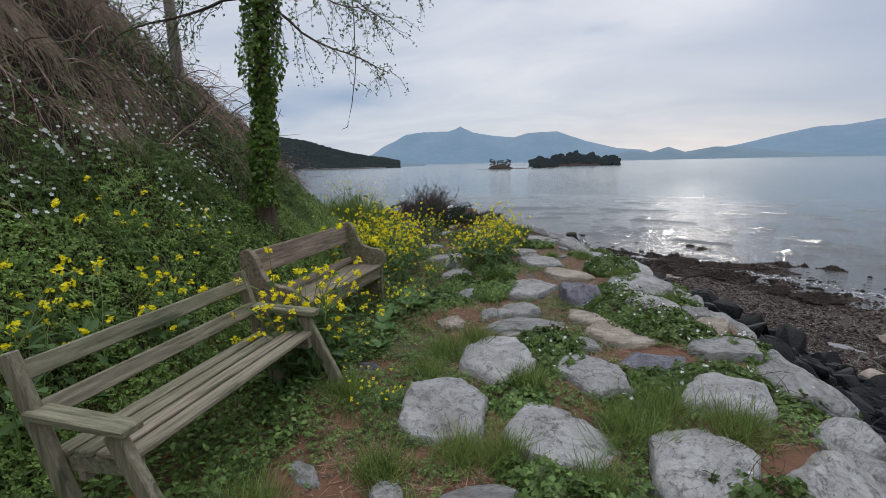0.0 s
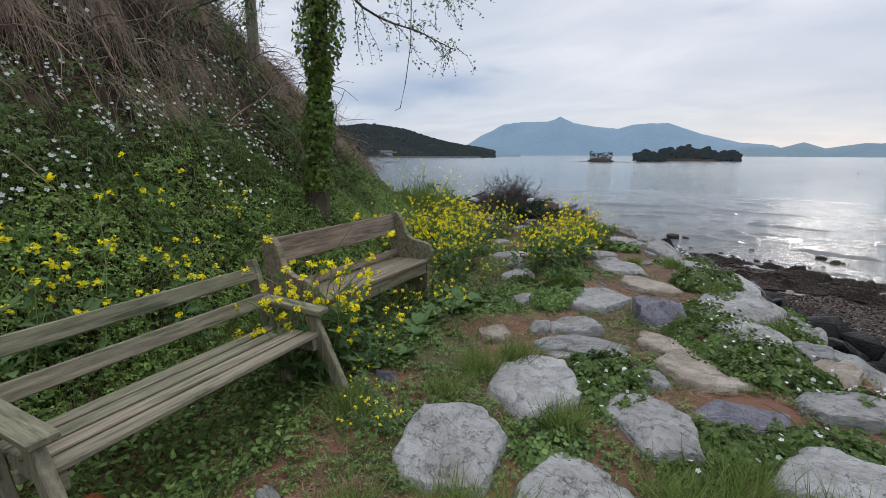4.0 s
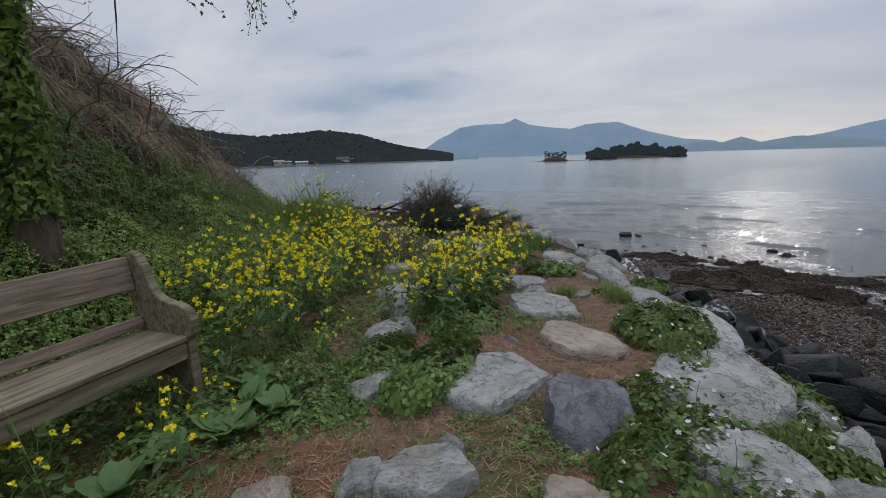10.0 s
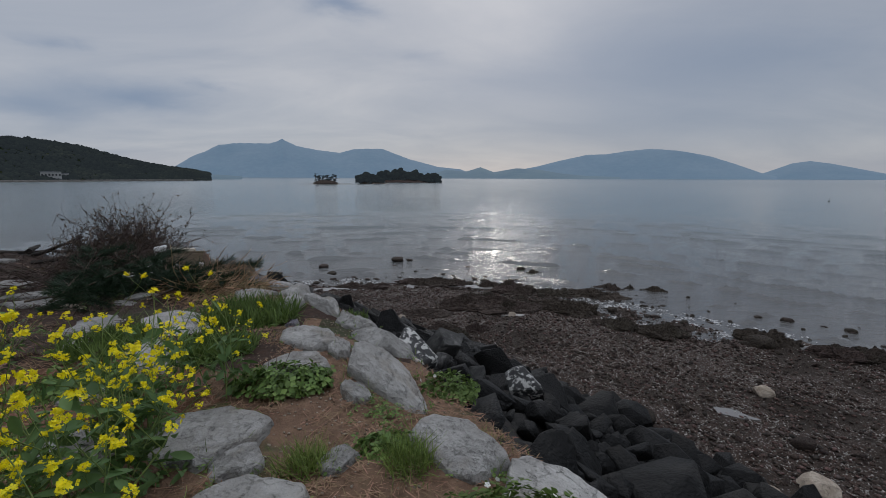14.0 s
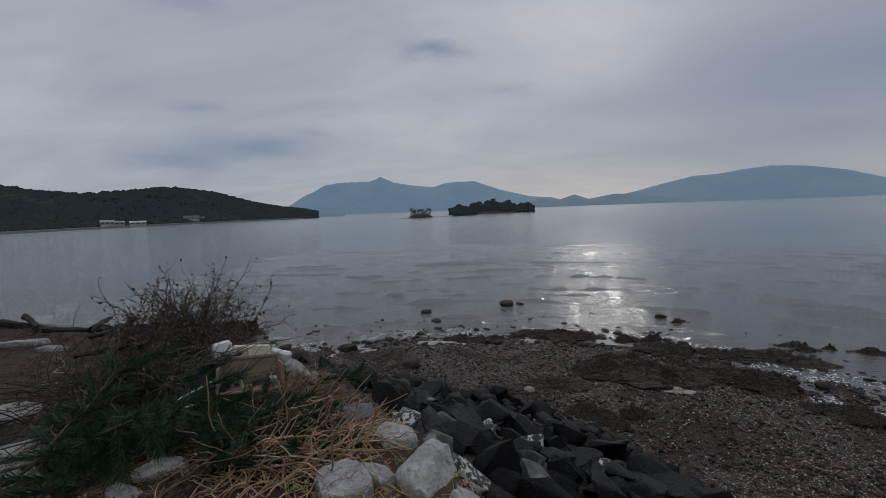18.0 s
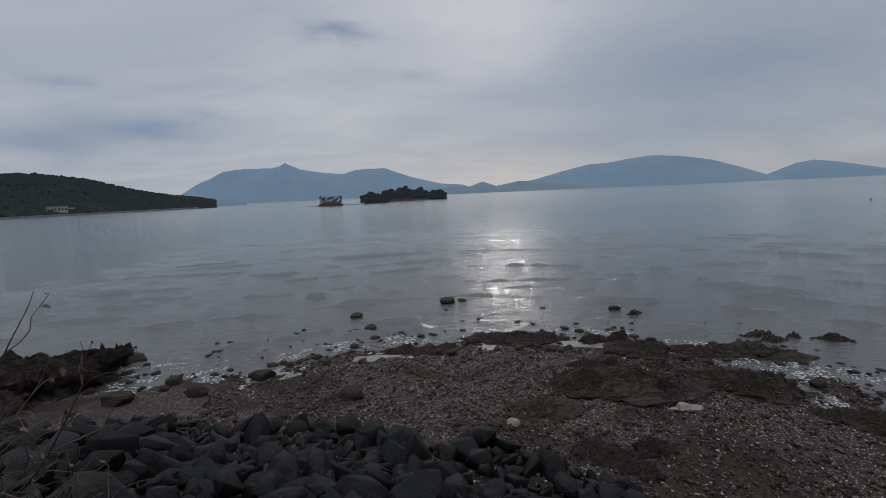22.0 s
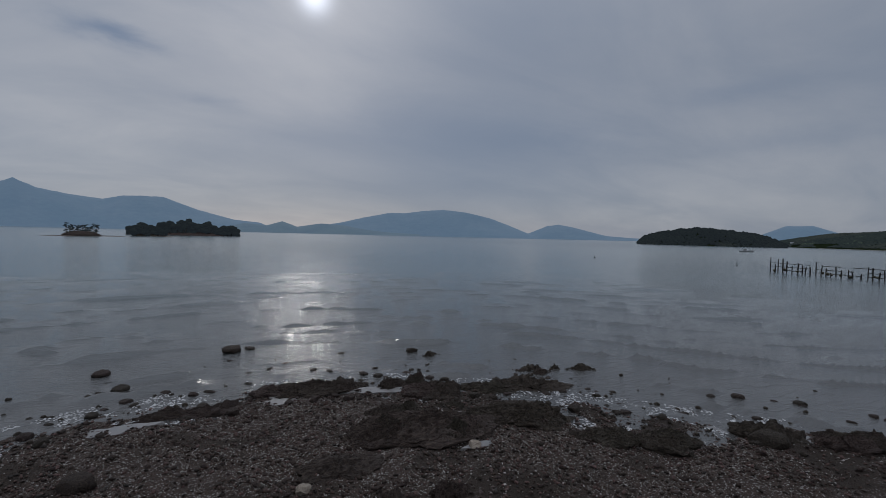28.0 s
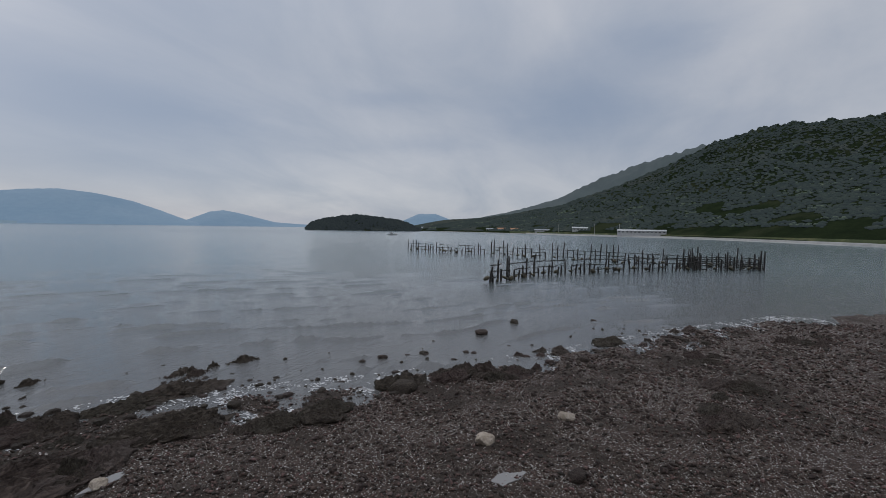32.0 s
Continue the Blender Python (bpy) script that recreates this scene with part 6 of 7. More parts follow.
for name, mask, shape, mat, size, label in (
    ("creeper_leaves", low, TREFOIL, M["bank_leaf"], (0.014, 0.034), "bright green creeping leaves over the bank's foot"),
    ("bramble_leaves", ~low, TREFOIL, M["bramble"], (0.016, 0.036), "dark bramble leaves covering the steep bank"),
):
    q = p[mask]
    data = strewn(name, shape, q, turned(g, len(q), lean=0.55, normals=nrm[mask] + np.array((0.1, 0, 0.4))), g.uniform(*size, len(q)), mat)
    tagged(new(name, data), label, "leaves", kind="stuff")

# grass on the bank's foot
x, y, z, s = on_bank(g, 26000, -0.2, 1.5, -2.5, 11.5)
n_ = len(x)
h = g.uniform(0.08, 0.24, n_)
data = strewn("bank_grass", BLADE, np.stack([x, y, z], -1), turned(g, n_, lean=0.3), np.stack([np.full(n_, 0.007), h, h], -1), M["grass"])
tagged(new("bank_grass", data), "long green grass along the foot of the bank", "grass", kind="stuff")

# white blossoms
x, y, z, s = on_bank(g, 6000, 0.85, 2.4, -2.0, 4.9)
keep = (waves2(x, y, 1.5, 73) + 0.6 * waves2(x, y, 0.6, 74) + np.interp(s, (0.85, 1.4, 2.0, 2.5), (-0.7, 0.2, 0.2, -0.6)) > 0.05) & (g.uniform(0, 1, len(x)) < 0.3)
x, y, z = x[keep], y[keep], z[keep]
nrm = slope_normals(x, y)
data = strewn("blossoms", ROSE, np.stack([x, y, z], -1) + nrm * g.uniform(0.13, 0.22, len(x))[:, None], turned(g, len(x), lean=0.4, normals=nrm + np.array((0.5, -0.3, 0.2))), g.uniform(0.011, 0.021, len(x)), M["white_petal"])
tagged(new("blossoms", data), "white bramble blossoms dotted over the bank", "flowers", kind="stuff")

# dead creepers hanging down the upper bank
heap, pale = Heap(), Heap()
x, y, z, s = on_bank(g, 5000, 1.45, 4.6, -2.5, 9.2)
fall = slope_normals(x, y)
for i in range(len(x)):
    if s[i] < 1.9 and g.uniform() < 0.55:
        continue
    a = g.uniform(0, 6.28)
    out = np.array((fall[i][0], fall[i][1], 0)) * 0.35 + np.array((0.2 * math.cos(a), 0.55 * math.sin(a), 0))
    up = g.uniform() < 0.25
    way = out + np.array((0, 0, 0.5 if up else -0.7))
    pts, rad = limb(g, (x[i] + fall[i][0] * 0.05, y[i] + fall[i][1] * 0.05, z[i] + 0.05), way, g.uniform(0.35, 1.2), g.uniform(0.003, 0.0105), 7, 0.30, 0.22, 0.4)
    (pale if g.uniform() < 0.5 else heap).put(*tube(pts, rad, 3))
tagged(new("dead_creepers", heap.mesh("dead_creepers", M["twig"])), "tangle of dark dead creepers hanging over the bank", "creepers", kind="stuff")
for i in range(150):
    yy = g.uniform(-2.2, 5.2)
    ss = g.uniform(2.1, 3.6)
    xx = float(np.interp(yy, FOOT_Y, FOOT_X)) - ss
    pts, rad = limb(g, (xx, yy, height(xx, yy) + 0.12), (0.5, g.normal(0, 0.5), g.normal(-0.5, 0.4)), g.uniform(0.5, 1.3), g.uniform(0.004, 0.009), 10, 0.24, 0.20, 0.5)
    pale.put(*tube(pts, rad, 3))
tagged(new("pale_creepers", pale.mesh("pale_creepers", M["vine"])), "pale dry vines hanging over the bank", "creepers", kind="stuff")
# bare twigs standing along the bank's crest
heap = Heap()
for i in range(420):
    yy = g.uniform(4.8, 9.4)
    ss = g.uniform(1.5, 3.6)
    xx = float(np.interp(yy, FOOT_Y, FOOT_X)) - ss
    pts, rad = limb(g, (xx, yy, height(xx, yy)), (0.35 + g.normal(0, 0.3), g.normal(0, 0.4), g.uniform(0.4, 1.0)), g.uniform(0.25, 0.75), g.uniform(0.003, 0.006), 7, 0.2, 0.08, 0.35)
    heap.put(*tube(pts, rad, 3))
tagged(new("bare_twigs", heap.mesh("bare_twigs", M["twig"])), "thin bare twigs standing on the bank's crest", "twigs", kind="stuff")
# mats of thin dry grass hanging in bunches
heap = Heap()
for cx, cy in ((2.5, 3.2), (2.2, 4.0), (3.0, 2.2), (2.7, 1.0), (2.9, 4.4), (2.3, 2.4), (3.1, 3.6), (3.3, 0.2), (2.7, -0.8), (3.5, 4.2), (3.6, 2.9), (1.9, 3.4), (2.0, 2.0), (2.1, 0.6), (2.4, 1.6), (2.2, 5.8), (1.9, 6.5), (2.5, 7.0), (1.8, 7.7), (2.8, 6.1)):
    for i in range(220):
        yy = cy + g.normal(0, 0.2)
        xx = float(np.interp(yy, FOOT_Y, FOOT_X)) - cx - g.normal(0, 0.12)
        pts, rad = limb(g, (xx, yy, height(xx, yy) + 0.12), (0.40 + g.normal(0, 0.15), g.normal(0, 0.16), 0.1), g.uniform(0.4, 0.85), 0.003, 6, 0.1, 0.5, 0.5)
        heap.put(*tube(pts, rad, 3))
tagged(new("dry_grass", heap.mesh("dry_grass", M["vine"])), "bunches of dry brown grass hanging from the bank", "grass", kind="stuff")


# ---- trees ----
def ivy_tree():
    t = thing("tree", (-2.28, 4.72, height(-2.28, 4.72) - 0.12), "leaning tree trunk thickly wrapped in green ivy", "tree")
    g = np.random.RandomState(41)
    stem = [(0, 0, 0), (0.04, 0.0, 0.6), (0.12, -0.03, 1.2), (0.26, -0.10, 2.2), (0.34, -0.10, 3.6), (0.40, 0.0, 5.2), (0.45, 0.1, 7.0)]
    v, f = tube(stem, [0.15, 0.105, 0.09, 0.085, 0.08, 0.07, 0.05], 10)
    mesh_object("trunk", v, f, M["bark"], True, t)
    n = 9500
    u = g.uniform(0.34, 6.4, n)
    cx, cy = np.interp(u, [p[2] for p in stem], [p[0] for p in stem]), np.interp(u, [p[2] for p in stem], [p[1] for p in stem])
    a = g.uniform(0, 6.283, n)
    rad = 0.09 + (0.095 + 0.045 * np.sin(u * 3.1 + 1) + 0.03 * np.sin(u * 7.3)) * g.uniform(0.2, 1.25, n) * np.interp(u, (0, 0.35, 0.9, 6.4), (0.2, 0.5, 1, 0.9))
    q = np.stack([cx + rad * np.cos(a), cy + rad * np.sin(a), u], -1)
    nr = np.stack([np.cos(a), np.sin(a), np.full(n, 0.25)], -1)
    turns = turned(g, n, lean=0.4, normals=nr)
    leaves = new("ivy", strewn("ivy", IVY, q, turns, g.uniform(0.035, 0.062, n), M["ivy"]))
    leaves.parent = t
    tagged(leaves, kind="stuff")
    tagged(leaves, "glossy green ivy leaves")
    limbs, twigs, spots = Heap(), Heap(), []
    for i in range(13):
        z = g.uniform(2.35, 4.6)
        side = g.uniform(-0.9, 0.9) if i % 3 else g.uniform(-3, 3)
        way = (math.cos(side), math.sin(side), g.uniform(0.1, 0.6))
        start = (np.interp(z, [p[2] for p in stem], [p[0] for p in stem]), np.interp(z, [p[2] for p in stem], [p[1] for p in stem]), z)
        pts, rad = limb(g, start, way, g.uniform(1.2, 2.3), g.uniform(0.012, 0.022), 9, 0.18, 0.10, 0.25)
        limbs.put(*tube(pts, rad, 5))
        for j in range(2, 10):
            for _ in range(3):
                tp, tr = limb(g, pts[j], np.array(pts[j]) - np.array(pts[j - 1]) + g.normal(0, 0.14, 3), g.uniform(0.25, 0.7), 0.0045, 6, 0.25, 0.18, 0.4)
                twigs.put(*tube(tp, tr, 3))
                spots += [p + g.normal(0, 0.02, 3) for p in tp[1:] for _ in range(3)]
    ob = new("limbwork", limbs.mesh("limbwork", M["twig"]))
    ob.parent = t
    tagged(ob, kind="stuff")
    ob = new("brush", twigs.mesh("brush", M["twig"]))
    ob.parent = t
    tagged(ob, kind="stuff")
    n = len(spots)
    ob = new("young_foliage", strewn("young_foliage", LEAF, spots, turned(g, n, lean=1.0), g.uniform(0.022, 0.046, n), M["rape_leaf"]))
    ob.parent = t
    tagged(ob, kind="stuff")
    tagged(ob, "small young spring leaves")
    v, f = tube([(1.30, 0.05, 2.75), (1.34, 0.0, 2.3), (1.34, -0.02, 1.8), (1.26, 0.0, 1.45), (1.18, 0.02, 1.22), (1.10, 0.04, 1.20)], [0.006, 0.006, 0.005, 0.005, 0.004, 0.003], 4)
    mesh_object("hanging_vine", v, f, M["twig"], parent=t)
    return t


ivy_tree()


def bare_tree(x, y, top, radius, lean, seed, material, label):
    t = thing("tree", (x, y, height(x, y) - 0.2), label, "tree", "bare young trees on the bank")
    g = np.random.RandomState(seed)
    stem = [(0, 0, 0), (lean[0] * 0.3, lean[1] * 0.3, top * 0.3), (lean[0] * 0.5, lean[1] * 0.6, top * 0.6), (lean[0], lean[1], top)]
    v, f = tube(stem, [radius, radius * 0.85, radius * 0.7, radius * 0.35], 8)
    mesh_object("trunk", v, f, material, True, t)
    heap, spots = Heap(), []
    for i in range(16):
        u = g.uniform(0.35, 0.98)
        start = [np.interp(u * top, [p[2] for p in stem], [p[k] for p in stem]) for k in (0, 1)] + [u * top]
        a = g.uniform(0, 6.28)
        pts, rad = limb(g, start, (math.cos(a), math.sin(a), 0.5), g.uniform(0.5, 1.3), radius * 0.16, 7, 0.2, 0.04, 0.2)
        heap.put(*tube(pts, rad, 4))
        for j in range(2, 7):
            tp, tr = limb(g, pts[j], g.normal(0, 1, 3) + np.array((0, 0, 0.3)), g.uniform(0.2, 0.5), 0.004, 5, 0.25, 0.06, 0.4)
            heap.put(*tube(tp, tr, 3))
            spots += list(tp[2:])
    ob = new("limbwork", heap.mesh("limbwork", M["twig"]))
    ob.parent = t
    tagged(ob, kind="stuff")
    n = len(spots)
    ob = new("young_foliage", strewn("young_foliage", LEAF, spots, turned(g, n, lean=1.0), g.uniform(0.012, 0.026, n), M["white_petal"] if seed % 2 else M["grass"]))
    ob.parent = t
    tagged(ob, kind="stuff")
    return t


bare_tree(-4.28, 5.62, 5.2, 0.085, (-0.12, 0.1), 43, M["bark_pale"], "slim pale bare trunk rising from the bank")
bare_tree(-5.2, 4.6, 4.2, 0.04, (0.3, 0.1), 46, M["bark"], "thin bare tree high on the bank")


# ---- rapeseed ----
def rape_variant(seed, tall, heads, leafy, full=1.0):
    g = np.random.RandomState(seed)
    stems, tips = Heap(), []
    pts, rad = limb(g, (0, 0, -0.03), (g.normal(0, 0.12), g.normal(0, 0.12), 1), tall, 0.005, 7, 0.07, 0.0, 0.4)
    stems.put(*tube(pts, rad, 4))
    tips.append(pts[-1])
    leaf_at = []
    for i in range(heads - 1):
        j = g.randint(2, 7)
        a = g.uniform(0, 6.28)
        tp, tr = limb(g, pts[j], (0.95 * math.cos(a), 0.95 * math.sin(a), 0.9), tall * g.uniform(0.32, 0.62), 0.0028, 6, 0.1, -0.05, 0.5)
        stems.put(*tube(tp, tr, 3))
        tips.append(tp[-1])
        leaf_at.append(tp[1])
    for i in range(leafy):
        a, u, q = g.uniform(0, 6.28), g.uniform(0.02, 0.7), g.uniform(0.02, 0.12)
        leaf_at.append(np.array((q * math.cos(a), q * math.sin(a), tall * u)))
    flowers, buds = [], []
    for tip in tips:
        for k in range(int(g.randint(11, 18) * full)):
            a, q = g.uniform(0, 6.28), 0.020 * math.sqrt(g.uniform())
            flowers.append(tip + np.array((q * math.cos(a), q * math.sin(a), 0.016 - 30 * q * q + g.uniform(-0.022, 0.006))))
        for k in range(4):
            buds.append(tip + np.array((g.normal(0, 0.006), g.normal(0, 0.006), g.uniform(0.0, 0.03))))
    nf, nl = len(flowers), len(leaf_at)
    out = []
    out.append(("stem", stems.mesh("stem", M["stem"])))
    out.append(("bloom", strewn("bloom", CROSS, flowers, turned(g, nf, lean=1.0), g.uniform(0.008, 0.0115, nf), M["petal"])))
    big = np.stack([g.uniform(0.03, 0.065, nl), g.uniform(0.06, 0.12, nl), np.full(nl, 0.10)], -1) if nl else None
    out.append(("foliage", strewn("foliage", BROAD, leaf_at, turned(g, nl, lean=0.55), big, M["rape_leaf"])))
    return out


VARIANTS = [rape_variant(200 + i, h, k, l, 0.25 if i > 5 else 1.0) for i, (h, k, l) in enumerate(((0.55, 5, 20), (0.68, 7, 26), (0.8, 8, 30), (0.62, 6, 24), (0.45, 5, 20), (0.72, 6, 18), (0.8, 9, 26)))]


def rape(x, y, size=1.0, i=None, seed=0):
    r = random.Random(int(x * 971 + y * 353 + seed))
    ob = thing("rapeseed_plant", (x, y, height(x, y) - 0.01), "flowering rapeseed plant with yellow heads and grey-green leaves", "flower", "yellow rapeseed", r.uniform(0, 360), (r.gauss(0, 11), r.gauss(0, 11)))
    ob.scale = (size, size, size)
    for name, data in VARIANTS[r.randrange(6) if i is None else i]:
        c = new(name, data)
        c.parent = ob
        tagged(c, kind="stuff")
    return ob


def field(count, x0, x1, y0, y1, size, seed, ok=None):
    r = random.Random(seed)
    for _ in range(count):
        x, y = r.uniform(x0, x1), r.uniform(y0, y1)
        if ok is None or ok(x, y):
            rape(x, y, r.uniform(*size), seed=seed)


field(190, -2.3, -0.62, 4.85, 8.3, (0.7, 1.12), 1, lambda x, y: float(np.interp(y, FOOT_Y, FOOT_X)) - 0.35 < x < float(np.interp(y, (4.8, 6.0, 8.1), (-0.66, -0.78, -1.45))))
field(26, -2.82, -1.35, 8.0, 8.8, (0.6, 1.0), 2)
field(46, -0.30, 0.36, 6.5, 8.6, (0.7, 1.1), 3, lambda x, y: abs(x - 0.04) < 0.34)
field(5, -0.45, -0.1, 5.3, 6.3, (0.5, 0.75), 4)
field(16, -0.42, 0.20, 6.25, 7.1, (0.75, 1.1), 15)
field(9, -0.62, -0.1, 3.2, 4.6, (0.45, 0.75), 5)
field(17, -0.85, -0.35, 2.75, 3.25, (1.0, 1.3), 6)
field(10, -1.5, -0.95, 0.4, 2.97, (0.95, 1.25), 7)
field(7, -1.94, -1.34, 0.9, 3.56, (0.9, 1.2), 14)
field(6, -1.6, -0.79, -0.6, 0.8, (0.9, 1.2), 8)
field(4, -0.38, 0.3, 2.58, 3.3, (0.35, 0.5), 9)
field(3, 0.0, 0.3, 9.0, 9.3, (0.3, 0.4), 10)
field(4, -2.08, -1.62, 2.88, 3.9, (0.5, 0.7), 11)
for px, py, ps in ((-4.0, 9.5, 1.3), (-3.7, 9.7, 1.55), (-3.5, 9.4, 1.3), (-3.25, 9.6, 1.4), (-3.05, 9.3, 1.2), (-3.6, 9.55, 1.65), (-3.4, 9.8, 1.4), (-2.9, 9.5, 1.1)):
    rape(px, py, ps, 6)
field(10, -3.0, -2.26, 8.0, 9.0, (0.9, 1.2), 13)

# ---- terrace plants ----
def off_stones(x, y, margin=1.06):
    ok = np.ones(len(x), bool)
    for bx, by, w, d, a in BASES:
        u = (x - bx) * math.cos(a) + (y - by) * math.sin(a)
        v = -(x - bx) * math.sin(a) + (y - by) * math.cos(a)
        ok &= (u / (w * margin)) ** 2 + (v / (d * margin)) ** 2 > 1
    return ok


g = np.random.RandomState(51)
m = 190000
x, y = g.uniform(-2.2, 3.4, m), g.uniform(-2.6, 12.0, m)
e = beside(EDGE, x, y)
green = waves2(x, y, 1.5, 81) + 0.55 * waves2(x, y, 0.5, 82) + np.interp(x, (-2, -0.6, -0.1, 0.5, 3), (1.0, 1.0, 0.15, -0.1, -0.1)) * np.interp(y, (7.5, 9.0), (1.0, 0.0)) + np.interp(y, (0, 4, 6, 9, 12), (0.35, 0.1, -0.75, -0.9, -1.5)) - 1.5 * np.exp(-((x - 0.15) ** 2 + (y - 1.75) ** 2) / 0.14) - 0.7 * np.exp(-((x - 0.05) ** 2 + (y - 3.4) ** 2) / 0.12)
ok = (e < -0.05) & off_stones(x, y) & (x > np.interp(y, FOOT_Y, FOOT_X) - 0.1) & (green > g.uniform(-0.45, 0.5, m))
x, y = x[ok], y[ok]
n_ = len(x)
z = land(x, y)[0] + g.uniform(0.005, 0.05, n_)
data = strewn("ground_cover", TREFOIL, np.stack([x, y, z], -1), turned(g, n_, lean=0.35), g.uniform(0.012, 0.028, n_), M["cover"])
tagged(new("ground_cover", data), "low green clover and weeds between the stones", "plants", kind="stuff")

m = 115000
x, y = g.uniform(-2.0, 3.4, m), g.uniform(-2.6, 12.4, m)
e = beside(EDGE, x, y)
turfy = waves2(x, y, 1.1, 83) + 0.5 * waves2(x, y, 0.4, 84) + np.interp(y, (0, 4, 6, 12), (0.4, 0.1, -0.75, -0.9)) + np.interp(x, (-1.5, 0, 1, 3), (0.5, 0.0, -0.05, 0.0)) - 1.2 * np.exp(-((x - 0.15) ** 2 + (y - 1.75) ** 2) / 0.14)
ok = (e < 0.0) & off_stones(x, y, 1.05) & (turfy > g.uniform(-0.15, 0.75, m))
x, y = x[ok], y[ok]
n_ = len(x)
h = g.uniform(0.03, 0.10, n_)
data = strewn("grass", BLADE, np.stack([x, y, land(x, y)[0]], -1), turned(g, n_, lean=0.35), np.stack([np.full(n_, 0.004), h, h], -1), M["grass"])
tagged(new("grass", data), "short grass growing between the terrace stones", "grass", kind="stuff")


def tuft(x, y, blades, reach, seed):
    g = np.random.RandomState(seed)
    h = g.uniform(0.5, 1.0, blades) * reach
    p = np.stack([x + g.normal(0, reach * 0.30, blades), y + g.normal(0, reach * 0.30, blades), np.full(blades, height(x, y) - 0.01)], -1)
    ob = new("grass_tuft", strewn("grass_tuft", BLADE, p, turned(g, blades, lean=0.55), np.stack([np.full(blades, 0.005), h, h], -1), M["grass"]))
    return tagged(ob, "tuft of long fresh green grass", "grass tuft", "grass tufts")


for i, (tx, ty, tr) in enumerate(((1.71, 2.73, 0.28), (1.92, 3.01, 0.26), (0.82, 2.23, 0.22), (1.05, 2.33, 0.2), (0.45, 2.04, 0.2), (1.09, 3.14, 0.2), (2.29, 2.88, 0.24), (0.36, 3.56, 0.2), (0.54, 3.86, 0.18), (1.92, 6.35, 0.18), (1.46, 7.55, 0.16), (0.96, 7.6, 0.15), (2.38, 5.45, 0.2), (0.31, 3.14, 0.16), (-0.1, 2.68, 0.2), (-0.01, 1.59, 0.24), (0.13, 1.19, 0.22), (1.51, 2.19, 0.2))):
    tuft(tx, ty, 430, tr * 1.15, 300 + i)


def bramble_clump(x, y, wide, tall, leaves, blooms, seed, material="cover", deep=None):
    g = np.random.RandomState(seed)
    ob = thing("bramble_clump", (x, y, height(x, y) - 0.01), "low green bramble clump with small white blossoms" if blooms else "low clump of fresh green weeds", "bush", "clumps between the stones")
    deep = deep or wide

    def spots(k, lo):
        a, r = g.uniform(0, 6.283, k), np.sqrt(g.uniform(0, 1, k)) * (1 + 0.25 * np.sin(3 * g.uniform(0, 6.283, 1) + 0))
        px, py = np.cos(a) * r * wide * 1.2, np.sin(a) * r * deep * 1.2
        pz = tall * (0.75 + 0.35 * np.sin(7 * px / wide + seed) * np.cos(6 * py / deep)) * np.sqrt(np.clip(1.15 - r ** 2, 0.04, 1)) * g.uniform(lo, 1, k)
        return np.stack([px, py, pz], -1)

    q = spots(leaves, 0.15)
    if y > 8.8:
        q[:, 2] *= 0.35
        long = g.uniform(0.5, 1.1, leaves) * tall
        data = strewn("foliage", BLADE, q, turned(g, leaves, lean=0.55), np.stack([g.uniform(0.012, 0.022, leaves), long, long], -1), M[material])
    else:
        data = strewn("foliage", TREFOIL, q, turned(g, leaves, lean=0.5, normals=q / (wide + 1e-6) + np.array((0, 0, 0.9))), g.uniform(0.026, 0.056, leaves), M[material])
    c = new("foliage", data)
    c.parent = ob
    tagged(c, kind="stuff")
    heap = Heap()
    for i in range(14):
        pts, rad = limb(g, (g.normal(0, wide * 0.2), g.normal(0, deep * 0.2), 0), (g.normal(0, 1), g.normal(0, 1), 0.9), max(wide, deep) * 0.9, 0.003, 6, 0.15, 0.2, 0.5)
        heap.put(*tube(pts, rad, 3))
    c = new("cane_tangle", heap.mesh("cane_tangle", M["twig"]))
    c.parent = ob
    tagged(c, kind="stuff")
    if blooms:
        q = spots(blooms, 0.9) + np.array((0, 0, 0.03))
        c = new("blossoms", strewn("blossoms", ROSE, q, turned(g, blooms, lean=0.5), g.uniform(0.011, 0.017, blooms), M["white_petal"]))
        c.parent = ob
        tagged(c, kind="stuff")
    return ob


for i, (bx, by, w, d, h, k, b) in enumerate((
    (1.83, 5.55, 0.28, 0.42, 0.15, 700, 16), (1.92, 4.95, 0.30, 0.40, 0.14, 650, 16), (1.83, 6.85, 0.36, 0.42, 0.24, 1000, 26), (1.19, 3.95, 0.30, 0.26, 0.14, 520, 10),
    (1.28, 3.6, 0.22, 0.30, 0.12, 420, 8), (2.2, 4.5, 0.35, 0.22, 0.13, 520, 12), (2.38, 3.6, 0.36, 0.2, 0.12, 480, 10), (1.92, 3.39, 0.22, 0.22, 0.12, 380, 6),
)):
    bramble_clump(bx, by, w, h, int(k * 1.25), b, 400 + i, "bramble", deep=d)
